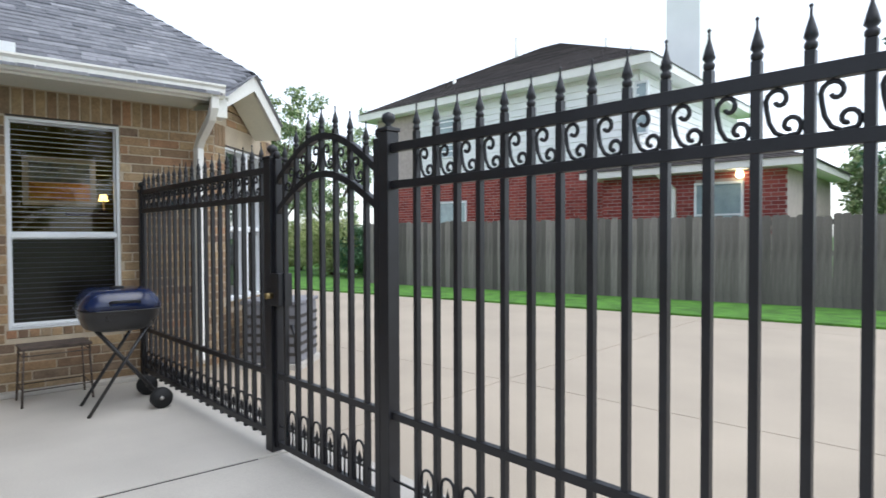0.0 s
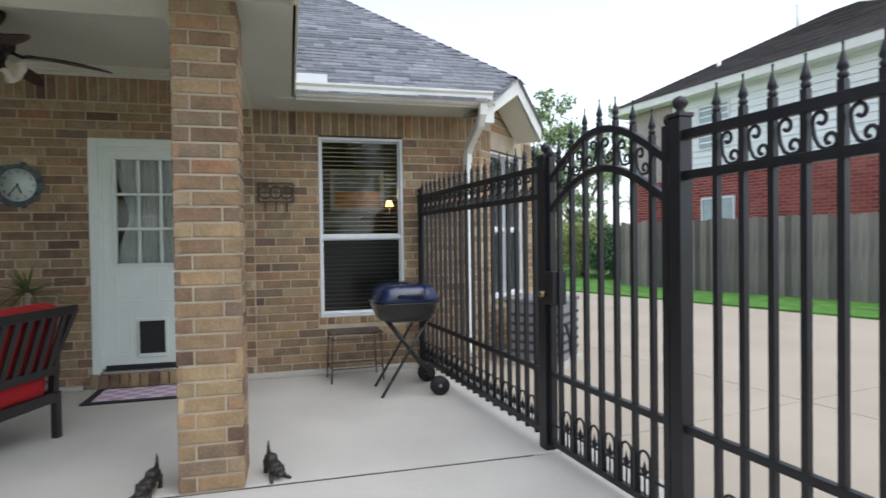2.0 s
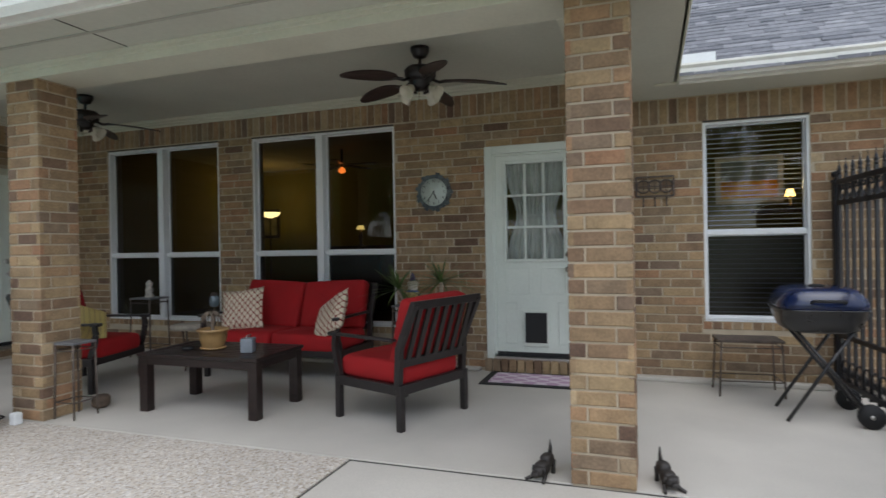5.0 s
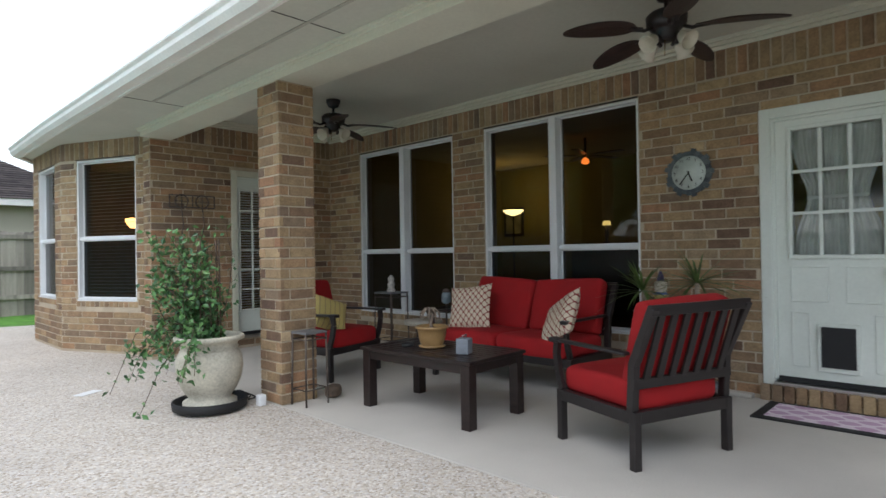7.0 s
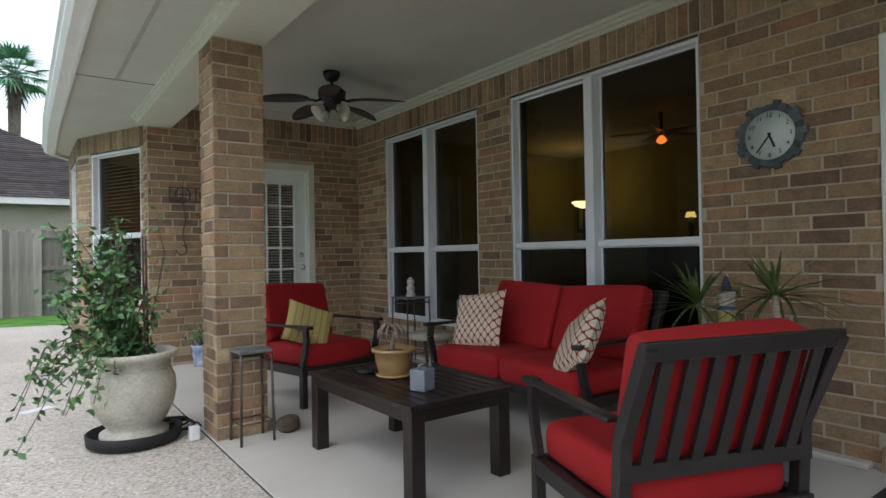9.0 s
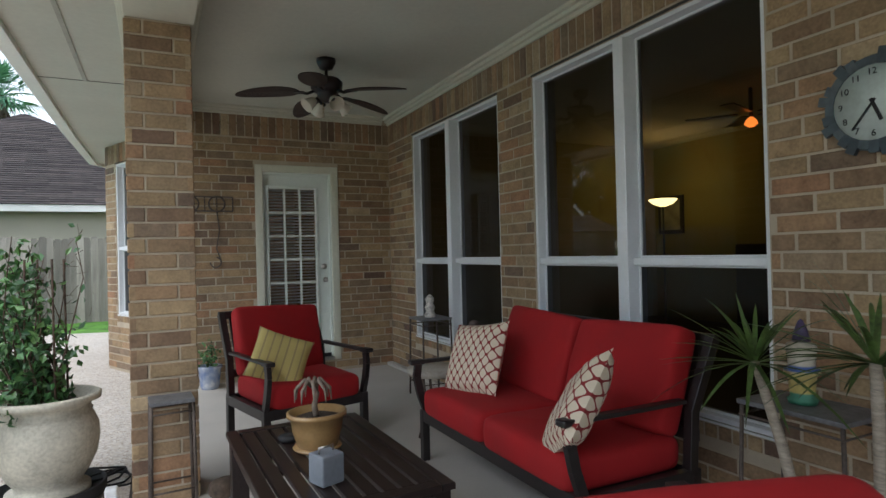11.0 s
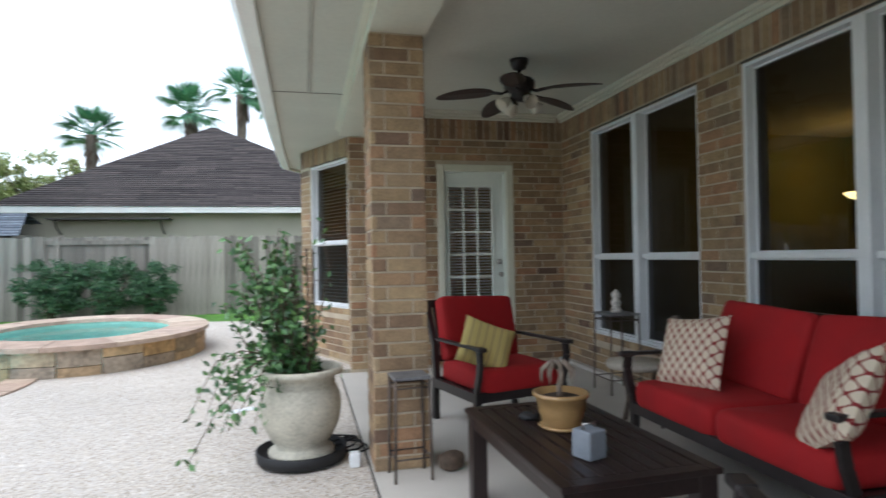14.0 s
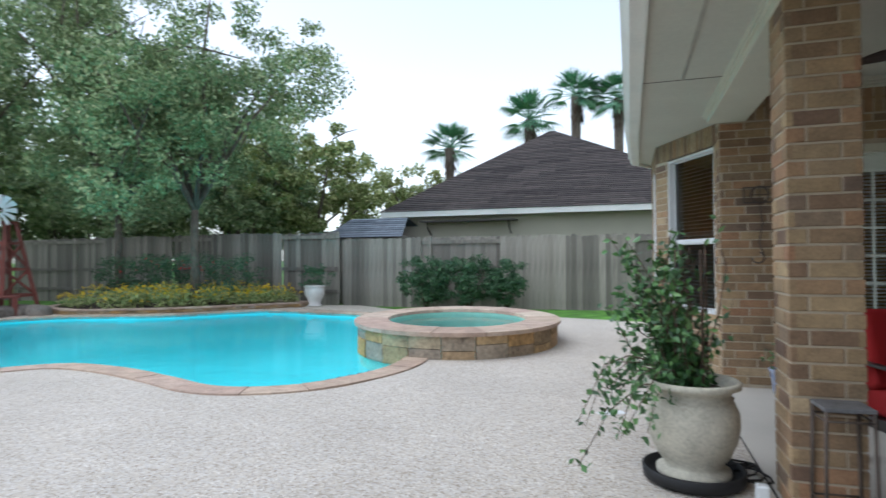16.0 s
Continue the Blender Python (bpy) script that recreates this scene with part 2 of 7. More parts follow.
def aggregate():
    """Exposed pebble concrete: small stones of several tans set in pale cement."""
    mt = bpy.data.materials.new("exposed_aggregate")
    mt.use_nodes = True
    nt = mt.node_tree
    b = nt.nodes["Principled BSDF"]
    b.inputs["Roughness"].default_value = 0.85
    geo = nt.nodes.new("ShaderNodeNewGeometry")
    vo = nt.nodes.new("ShaderNodeTexVoronoi")
    vo.inputs["Scale"].default_value = 78
    ed = nt.nodes.new("ShaderNodeTexVoronoi")
    ed.feature = "DISTANCE_TO_EDGE"
    ed.inputs["Scale"].default_value = 78
    for n in (vo, ed):
        nt.links.new(geo.outputs["Position"], n.inputs["Vector"])
    sep = nt.nodes.new("ShaderNodeSeparateColor")
    nt.links.new(vo.outputs["Color"], sep.inputs[0])
    ramp = nt.nodes.new("ShaderNodeValToRGB")
    els = ramp.color_ramp.elements
    for c in range(3):
        els.new(0.5)
    for e, (p, c) in zip(els, ((0, (0.30, 0.25, 0.20)), (0.2, (0.42, 0.37, 0.31)), (0.5, (0.54, 0.48, 0.40)), (0.75, (0.49, 0.46, 0.43)), (1, (0.66, 0.62, 0.56)))):
        e.position, e.color = p, (*c, 1)
    nt.links.new(sep.outputs[0], ramp.inputs[0])
    big = nt.nodes.new("ShaderNodeTexNoise")
    big.inputs["Scale"].default_value = 0.9
    nt.links.new(geo.outputs["Position"], big.inputs["Vector"])
    mr = nt.nodes.new("ShaderNodeMapRange")
    mr.inputs["To Min"].default_value, mr.inputs["To Max"].default_value = 0.82, 1.18
    nt.links.new(big.outputs["Fac"], mr.inputs["Value"])
    hs = nt.nodes.new("ShaderNodeHueSaturation")
    nt.links.new(ramp.outputs[0], hs.inputs["Color"])
    nt.links.new(mr.outputs[0], hs.inputs["Value"])
    nt.links.new(hs.outputs[0], b.inputs["Base Color"])
    bp = nt.nodes.new("ShaderNodeBump")
    bp.inputs["Strength"].default_value, bp.inputs["Distance"].default_value = 0.7, 0.006
    nt.links.new(ed.outputs["Distance"], bp.inputs["Height"])
    nt.links.new(bp.outputs[0], b.inputs["Normal"])
    return mt


m_aggregate = aggregate()


def lattice(name, ground, line, k=52.0, width=0.28, stripes=False):
    """Cloth with a woven trellis of curved lines."""
    mt = material(name, ground, 0.9, vary=0.06, scale=6, fine=400, bump=0.3, depth=0.002)
    nt = mt.node_tree
    b = nt.nodes["Principled BSDF"]
    tc, sep = nt.nodes.new("ShaderNodeTexCoord"), nt.nodes.new("ShaderNodeSeparateXYZ")
    nt.links.new(tc.outputs["Object"], sep.inputs[0])

    def op(kind, a, c=None):
        n = nt.nodes.new("ShaderNodeMath")
        n.operation = kind
        for i, x in enumerate((a, c)):
            if x is None:
                continue
            if isinstance(x, float):
                n.inputs[i].default_value = x
            else:
                nt.links.new(x, n.inputs[i])
        return n.outputs[0]

    cx, cy = op("COSINE", op("MULTIPLY", sep.outputs["X"], k)), op("COSINE", op("MULTIPLY", sep.outputs["Y"], k * 0.8))
    wave = cx if stripes else op("ADD", cx, op("MULTIPLY", cy, 0.85))
    fac = op("LESS_THAN", op("ABSOLUTE", wave), width)
    mix = nt.nodes.new("ShaderNodeMixRGB")
    old = b.inputs["Base Color"].links[0].from_socket
    nt.links.new(fac, mix.inputs[0])
    nt.links.new(old, mix.inputs[1])
    mix.inputs[2].default_value = (*line, 1)
    nt.links.new(mix.outputs[0], b.inputs["Base Color"])
    return mt


m_trellis = lattice("trellis_cloth", (0.66, 0.56, 0.42), (0.22, 0.02, 0.02), 112.0, 0.34)
m_stripe = lattice("mustard_cloth", (0.54, 0.43, 0.15), (0.34, 0.26, 0.12), 62.0, 0.3, True)


# ---- brick walls ----
COURSE, STRETCH, JOINT = 0.0785, 0.254, 0.011
brick_meshes = {}


def brick_mesh(length, height, mat, deep=0.03):
    """A brick's mesh, shared by all of its size: chamfered face, base at its back."""
    key = (round(length, 2), round(height, 3), mat.name, deep)
    if key not in brick_meshes:
        l, h, c = key[0] / 2, height / 2, 0.004
        m = M()
        m.add([(-l, 0, -h), (l, 0, -h), (l, 0, h), (-l, 0, h), (-l, c - deep, -h), (l, c - deep, -h), (l, c - deep, h), (-l, c - deep, h),
               (-l + c, -deep, -h + c), (l - c, -deep, -h + c), (l - c, -deep, h - c), (-l + c, -deep, h - c)],
              [(0, 1, 5, 4), (1, 2, 6, 5), (2, 3, 7, 6), (3, 0, 4, 7), (4, 5, 9, 8), (5, 6, 10, 9), (6, 7, 11, 10), (7, 4, 8, 11), (8, 9, 10, 11)])
        brick_meshes[key] = m.mesh("brick", mat)
    return brick_meshes[key]


def wall_frame(origin, u):
    """A wall's own axes: x along it (u), y into it, z up; its outside is to the right of u."""
    u = Vector(u).normalized()
    return Matrix(((u.x, -u.y, 0, origin[0]), (u.y, u.x, 0, origin[1]), (0, 0, 1, 0), (0, 0, 0, 1)))


def free_runs(s0, s1, z0, z1, holes):
    """The stretches of s0..s1 outside the holes (a, b, low, high) at height z0..z1."""
    runs = [(s0, s1)]
    for a, b, lo, hi in holes:
        if z1 > lo + 0.01 and z0 < hi - 0.01:
            runs = [r for p, q in runs for r in ((p, min(q, a)), (max(p, b), q)) if r[1] - r[0] > 0.03]
    return runs


def wall_bricks(s0, s1, z0, z1, holes, soldier=0.0, lead=0.0, heads=()):
    """Bricks of a wall as (s, z, length, height, upright)."""
    out = []
    top = z1 - soldier
    n, z = 0, z0
    full = list(holes) + list(heads)
    while z + 0.03 < top:
        h = min(COURSE, top - z) - JOINT
        for p, q in free_runs(s0, s1, z, z + COURSE, full):
            edge = s0 + lead + (STRETCH * 0.5 if n % 2 else 0.0) + 0.02 * ((n * 7) % 5 - 2)
            k = math.floor((p - edge) / STRETCH)
            while True:
                a, b = edge + k * STRETCH, edge + (k + 1) * STRETCH
                k += 1
                if a >= q - 0.02:
                    break
                a, b = max(a, p), min(b, q)
                if b - a > 0.035:
                    out.append(((a + b) / 2, z + h / 2, b - a - JOINT, h, False))
        z += COURSE
        n += 1
    for lo, hi, a0, a1 in ([(top, z1, s0, s1)] if soldier else []) + [(lo, hi, a, b) for a, b, lo, hi in heads]:
        for p, q in free_runs(a0, a1, lo, hi, holes):
            count = max(1, round((q - p) / COURSE))
            w = (q - p) / count
            for i in range(count):
                out.append((p + (i + 0.5) * w, (lo + hi) / 2, hi - lo - JOINT, w - JOINT, True))
    return out


def lay(parent, bricks, origin, u, near=None, far_mat=None):
    """Lays bricks on a wall's outer face. Bricks for which near(s, z) holds are parts, the rest one joined mesh."""
    base = wall_frame(origin, u)
    rest = M()
    rng = random.Random(len(bricks))
    count = 0
    for s, z, l, h, upright in bricks:
        jut = 0.0245 + rng.uniform(-0.0015, 0.002)
        m = base @ Matrix.Translation((s, jut, z)) @ Matrix.Rotation(rng.uniform(-0.006, 0.006), 4, "Y")
        if upright:
            m = m @ Matrix.Rotation(math.pi / 2, 4, "Y")
        if near and near(s, z) and count < 300:
            part("brick", brick_mesh(l, h, m_brick), m_brick, parent, at=m)
            count += 1
        else:
            src = brick_mesh(l, h, far_mat or m_brick_far)
            fix = l / max(0.01, round(l, 2))
            rest.add([m @ Vector((v.co.x * fix, v.co.y, v.co.z)) for v in src.vertices], [tuple(p.vertices) for p in src.polygons])
    if rest.v:
        tagged(part("brickwork", rest, far_mat or m_brick_far, parent), kind="stuff")


def wall_core(s0, s1, z0, z1, holes, origin, u, thick=0.2):
    """The mortar-faced body of a wall, with openings cut through it."""
    base = wall_frame(origin, u)
    m = M()
    cuts = sorted({s0, s1, *(c for h in holes for c in h[:2])})
    for a, b in zip(cuts, cuts[1:]):
        z = z0
        for lo, hi in sorted((h[2], h[3]) for h in holes if h[0] <= a + 1e-4 and h[1] >= b - 1e-4):
            if lo > z:
                m.box((a, 0, z), (b, thick, lo), base)
            z = hi
        if z < z1:
            m.box((a, 0, z), (b, thick, z1), base)
    return m


# ---- the ground: lawn to the horizon, slabs, pool ----
def smooth_ring(points, steps=6):
    """A closed smooth line through control points."""
    out, n = [], len(points)
    for i in range(n):
        p0, p1, p2, p3 = (Vector(points[(i + k - 1) % n]) for k in range(4))
        for j in range(steps):
            t = j / steps
            out.append(0.5 * ((2 * p1) + (p2 - p0) * t + (2 * p0 - 5 * p1 + 4 * p2 - p3) * t * t + (3 * p1 - p0 - 3 * p2 + p3) * t ** 3))
    return out


def offset_ring(ring, d):
    n, out = len(ring), []
    for i, p in enumerate(ring):
        t = (ring[(i + 1) % n] - ring[i - 1]).normalized()
        out.append(p + Vector((t.y, -t.x)) * d)
    return out


POOL = smooth_ring([(-0.71, -7.24), (-0.48, -6.3), (-0.12, -5.85), (0.48, -5.66), (1.29, -5.93), (2.24, -6.2), (3.12, -6.2), (3.8, -5.6), (5.2, -5.0), (7.0, -5.4), (8.6, -7.2), (9.2, -9.4), (8.7, -10.6), (6.8, -11.35), (5.85, -12.2), (4.95, -13.0), (3.6, -12.85), (2.2, -12.5), (0.9, -11.3), (0.1, -10.0), (-0.45, -8.5)])
if sum(a.x * b.y - b.x * a.y for a, b in zip(POOL, POOL[1:] + POOL[:1])) < 0:
    POOL = POOL[::-1]
COPING = offset_ring(POOL, 0.3)


def holed(outer, hole, z0, z1):
    """A flat slab with a hole through it."""
    bm = bmesh.new()
    rings = []
    for ring in (outer, hole):
        vs = [bm.verts.new((p[0], p[1], z1)) for p in ring]
        rings.append([bm.edges.new((vs[i], vs[(i + 1) % len(vs)])) for i in range(len(vs))])
    bmesh.ops.triangle_fill(bm, use_beauty=True, use_dissolve=False, edges=rings[0] + rings[1], normal=(0, 0, 1))
    m = M()
    bm.verts.index_update()
    m.add([v.co[:] for v in bm.verts], [[v.index for v in f.verts] for f in bm.faces])
    bm.free()
    for ring in (outer, hole):
        n = len(ring)
        m.add([(p[0], p[1], z) for z in (z0, z1) for p in ring], [(i, (i + 1) % n, n + (i + 1) % n, n + i) for i in range(n)])
    return m


def slab(poly, z0, z1):
    n = len(poly)
    return M().add([(x, y, z) for z in (z0, z1) for x, y in poly], [tuple(reversed(range(n))), tuple(range(n, 2 * n))] + [(i, (i + 1) % n, n + (i + 1) % n, n + i) for i in range(n)])


single("ground", holed([(-400, -400), (400, -400), (400, 400), (-400, 400)], COPING, -0.3, -0.05), m_grass, "mown green lawn around the paving", "lawn", kind="structure")
deck_outer = [(-3.975, -1.63), (-3.975, -7.2), (-4.25, -7.2), (-4.25, -12.2), (-2.0, -12.9), (1.5, -13.6), (5.5, -14.85), (11, -13.6), (13, -9), (13, -1.63)]
single("pool_deck", holed(deck_outer, COPING, -0.12, 0.0), m_aggregate, "pale exposed-aggregate concrete deck round the pool", "pavement", kind="structure")
single("patio_floor", slab([(-6.5, -6.98), (-3.992, -6.98), (-3.992, 1.700), (-6.5, 1.47)], -0.12, 0.0), m_concrete, "smooth beige concrete patio slab", "floor", bevel=0.006, kind="structure")
single("walkway", slab([(-3.966, -1.615), (4, -1.615), (4, 2.42), (-3.97, 1.700)], -0.12, -0.003), m_concrete, "smooth beige concrete walkway slab", "pavement", bevel=0.006, kind="structure")
single("kerb", slab([(-6.5, 1.476), (4, 2.43), (4, 2.68), (-6.5, 1.73)], -0.12, -0.008), m_concrete, "rough concrete kerb under the iron fence", "kerb", bevel=0.01, kind="structure")
single("joint_filler", slab([(-4.0, -6.8), (-3.955, -6.8), (-3.955, 1.5), (-4.0, 1.5)], -0.1, -0.008), m_dark, "dark weathered joint between the slabs", "joint", kind="structure")
single("joint_filler", slab([(-3.96, -1.64), (4, -1.64), (4, -1.6), (-3.96, -1.6)], -0.1, -0.008), m_dark, "dark weathered joint between the slabs", "joint", kind="structure")
m = M().box((-6.5, -6.98, 0), (-6.42, -1.55, 0.035)).box((-6.5, -0.55, 0), (-6.40, 1.35, 0.04))
single("wall_ledge", m, m_concrete, "low concrete ledge along the foot of the wall", "ledge", bevel=0.01, kind="structure")

# driveway in large panels, turned with the side boundary
drive = thing("driveway", pose(-4.46, 3.92, -0.02, 0, 0, 9.5), "broad beige concrete driveway cast in panels", "driveway", kind="structure")
for i in range(-5, 3):
    for j in range(-1, 2):
        part("panel", M().box((i * 4.6 + 0.006, j * 4.75 + 0.006, -0.1), ((i + 1) * 4.6 - 0.006, (j + 1) * 4.75 - 0.006, 0.0)), m_drive, drive, bevel=0.004)
single("drive_bed", slab([(-30, 1.7), (8, 2.6), (8, 13), (-30, 4)], -0.045, -0.035), m_dark, "dark gap beneath the driveway panels", "joint", kind="structure")


def verge_y(x):
    return 10.85 + 0.325 * x


single("grass_verge", slab([(-45, verge_y(-45)), (14, verge_y(14)), (14, verge_y(14) + 9), (-45, verge_y(-45) + 40)], -0.05, 0.015), m_grass, "bright green grass verge beside the driveway", "lawn", kind="structure")

# pool shell, water, coping stones
m_plaster = material("pool_plaster", (0.13, 0.86, 0.93), 0.6, vary=0.06, scale=1.0, fine=40, bump=0.1)
n = len(POOL)
inner = offset_ring(POOL, -0.5)
m = M().add([(p.x, p.y, z) for ring, z in ((POOL, -0.02), (POOL, -0.45), (inner, -0.75)) for p in ring], [(k * n + i, k * n + (i + 1) % n, (k + 1) * n + (i + 1) % n, (k + 1) * n + i) for k in range(2) for i in range(n)] + [tuple(range(2 * n, 3 * n))], True)
pool = thing("swimming_pool", (0, 0, 0), "freeform swimming pool with turquoise water and stone coping", "pool", kind="structure")
part("shell", m, m_plaster, pool, "turquoise plaster shell")


def water(name, tint, ripple):
    mt = glass(name, tint, 0.03)
    nt = mt.node_tree
    geo, no, bp = nt.nodes.new("ShaderNodeNewGeometry"), nt.nodes.new("ShaderNodeTexNoise"), nt.nodes.new("ShaderNodeBump")
    no.inputs["Scale"].default_value, no.inputs["Detail"].default_value = 4.0, 3
    bp.inputs["Strength"].default_value, bp.inputs["Distance"].default_value = ripple, 0.03
    nt.links.new(geo.outputs["Position"], no.inputs["Vector"])
    nt.links.new(no.outputs["Fac"], bp.inputs["Height"])
    for nd in nt.nodes:
        if nd.type in ("BSDF_GLOSSY", "FRESNEL"):
            nt.links.new(bp.outputs[0], nd.inputs["Normal"])
        if nd.type == "FRESNEL":
            nd.inputs["IOR"].default_value = 1.2
    return mt


m_water = water("pool_water", (0.85, 0.99, 1.0), 0.25)
w = part("water", M().add([(p.x, p.y, -0.09) for p in POOL], [tuple(range(n))]), m_water, pool, "clear rippled turquoise water")
w.visible_shadow = False
m_coping = palette("coping_stone", [(0, (0.36, 0.25, 0.19)), (0.35, (0.48, 0.37, 0.28)), (0.7, (0.42, 0.30, 0.24)), (1, (0.55, 0.45, 0.35))], 0.8, "object", 40)
rng = random.Random(4)
i = 0
while i < n:
    k = rng.choice((4, 5, 5, 6))
    j = min(n, i + k)
    a, b = [POOL[q % n] for q in range(i, j + 1)], [COPING[q % n] for q in range(i, j + 1)]
    c = len(a)
    z1 = 0.018 + rng.uniform(-0.003, 0.003)
    a[-1], b[-1] = a[-1].lerp(a[-2], 0.08), b[-1].lerp(b[-2], 0.08)
    m = M().add([(p.x, p.y, z) for z in (-0.06, z1) for p in a + b], [(c + q, c + q + 1, q + 1, q)[::-1] for q in range(c - 1)] + [(3 * c + q, 3 * c + q + 1, 2 * c + q + 1, 2 * c + q) for q in range(c - 1)]
                + [(q, q + 1, 2 * c + q + 1, 2 * c + q) for q in range(c - 1)] + [(c + q, 3 * c + q, 3 * c + q + 1, c + q + 1) for q in range(c - 1)] + [(0, 2 * c, 3 * c, c), (c - 1, 2 * c - 1, 4 * c - 1, 3 * c - 1)])
    part("coping_stone", m, m_coping, pool)
    i = j
# dark tiles set on the shallow step
m_steptile = material("blue_step_tile", (0.06, 0.36, 0.46), 0.3, vary=0.3, scale=9)
for k in range(9):
    x, y = -0.36 + 0.06 * k, -7.4 + 0.14 * k
    part("step_tile", M().box((x, y, -0.14), (x + 0.06, y + 0.06, -0.12)), m_steptile, pool, "small blue tile")

# raised spa
m_flag = palette("spa_stone", [(0, (0.26, 0.19, 0.11)), (0.25, (0.42, 0.27, 0.12)), (0.5, (0.27, 0.24, 0.20)), (0.75, (0.46, 0.27, 0.09)), (1, (0.38, 0.32, 0.22))], 0.75, "object", 22, 0.6, 0.6, 0.008)
m_basin = material("spa_plaster", (0.42, 0.85, 0.76), 0.6, vary=0.12, scale=3.0, fine=40, bump=0.1)
SPA = Vector((-0.80, -9.45))
spa = thing("spa", pose(SPA.x, SPA.y, 0, 0, 0, 17) @ Matrix.Diagonal((1.06, 1.34, 0.9, 1)), "round raised spa clad in rust and grey stone", "spa")
R = 1.38
part("core", M().lathe([(R - 0.03, -0.3), (R - 0.03, 0.30)], n=48, cap=False).lathe([(1.0, 0.31), (1.0, -0.5), (0.0, -0.5)], n=48, cap=False), m_basin, spa, "pale green plaster basin")
count = 22
for k in range(count):
    a0, a1 = 2 * math.pi * k / count, 2 * math.pi * (k + 1) / count - 0.008
    split = 0.10 + 0.12 * rng.random()
    for lo, hi in ((-0.12, split - 0.004), (split + 0.004, 0.305)):
        r1 = R + rng.uniform(0.0, 0.012)
        pts = [(r * math.cos(a0 + (a1 - a0) * q / 3), r * math.sin(a0 + (a1 - a0) * q / 3), z) for r, z in ((R - 0.04, lo), (r1, lo), (r1, hi), (R - 0.04, hi)) for q in range(4)]
        part("stone", M().add(pts, [(r * 4 + q, r * 4 + q + 1, r * 4 + q + 5, r * 4 + q + 4) for r in range(3) for q in range(3)] + [(0, 4, 8, 12), (3, 15, 11, 7)]), m_flag, spa)
for k in range(14):
    a0, a1 = 2 * math.pi * k / 14, 2 * math.pi * (k + 1) / 14 - 0.006
    z1 = 0.365 + rng.uniform(-0.003, 0.003)
    pts = [(r * math.cos(a0 + (a1 - a0) * q / 4), r * math.sin(a0 + (a1 - a0) * q / 4), z) for r, z in ((0.97, 0.31), (R + 0.05, 0.31), (R + 0.05, z1), (0.97, z1)) for q in range(5)]
    part("coping_stone", M().add(pts, [((r % 4) * 5 + q, (r % 4) * 5 + q + 1, ((r + 1) % 4) * 5 + q + 1, ((r + 1) % 4) * 5 + q) for r in range(4) for q in range(4)] + [(0, 5, 10, 15), (4, 19, 14, 9)]), m_coping, spa)
w = part("water", M().lathe([(1.0, 0.26), (0.0, 0.26)], n=48, cap=False), m_water, spa, "clear greenish spa water")
w.visible_shadow = False

# ---- the house ----
WX = -6.5
W1, W2, W3 = (-6.31, -4.633, 0.40, 2.44), (-4.175, -2.437, 0.40, 2.44), (0.446, 1.245, 0.535, 2.222)
DOOR = (-1.49, -0.55, 0.11, 2.155)
main = part("wall_main", wall_core(-7.18, 2.05, -0.1, 2.8, [W1, W2, DOOR, W3], (WX, 0), (0, 1)), m_mortar)
tagged(main, "tan and brown brick rear wall of the house", "wall", kind="structure")
B_Y = -6.98
bdoor = (5.04, 5.90, 0.12, 2.185)
back = part("wall_porch_end", wall_core(4.1, 6.5, -0.1, 2.8, [bdoor], (0, B_Y), (-1, 0)), m_mortar)
tagged(back, "brick end wall of the covered patio", "wall", kind="structure")
# bay of the breakfast room: three walls
BAY = [Vector((-4.236, -7.19)), Vector((-3.615, -8.575)), Vector((-3.615, -10.0)), Vector((-4.4, -11.0)), Vector((-6.5, -11.3))]
BAYW = (0.30, 1.25, 0.63, 2.32)
bays = []
for k, (p, q) in enumerate(zip(BAY, BAY[1:])):
    length = (p - q).length
    holes = [(length - BAYW[1], length - BAYW[0], BAYW[2], BAYW[3])] if k == 0 else [(0.28, length - 0.28, BAYW[2], BAYW[3])] if k == 1 else []
    ob = part("wall_bay_%d" % (k + 1), wall_core(0, length, -0.1, 2.6, holes, q, p - q), m_mortar)
    tagged(ob, "brick wall of the bay at the back of the house", "wall", kind="structure")
    bays.append((ob, p, q, length, holes))
# angled wall past the corner, under a small gable
C0, CU = Vector((-6.5, 2.05)), Vector((-0.7071, 0.7071))
CORNER = (0.22, 1.05, 0.62, 2.16)
corner_wall = part("wall_corner", wall_core(0, 1.35, -0.1, 2.5, [CORNER], C0, CU), m_mortar)
tagged(corner_wall, "angled brick wall beneath a small gable", "wall", kind="structure")

# porch ceiling, beams, soffits
single("ceiling", M().box((-6.5, -6.98, 2.76), (-4.3, -0.2, 2.80)), m_soffit, "smooth painted porch ceiling", "ceiling", kind="structure")
beam = thing("porch_beam", (0, 0, 0), "cream painted boxed beam along the porch edge", "beam", kind="structure")
part("long_beam", M().box((-4.33, -6.97, 2.455), (-4.0, -0.14, 2.77)), m_trim, beam, bevel=0.004)
part("side_beam", M().box((-6.5, -0.47, 2.455), (-4.334, -0.14, 2.77)), m_trim, beam, bevel=0.004)
crown = M()
for k, (d, z) in enumerate(((0.07, 0.028), (0.045, 0.055), (0.022, 0.085))):
    crown.box((-6.498, -6.978, 2.76 - z), (-6.498 + d, -0.472, 2.76 - z + 0.03)).box((-6.42, -6.978, 2.76 - z), (-4.335, -6.978 + d, 2.76 - z + 0.03))
    crown.box((-4.335 - d, -6.7, 2.76 - z), (-4.335, -0.472, 2.76 - z + 0.03))
single("crown_trim", crown, m_trim, "stepped cream crown moulding round the porch ceiling", "trim", bevel=0.006, kind="structure")

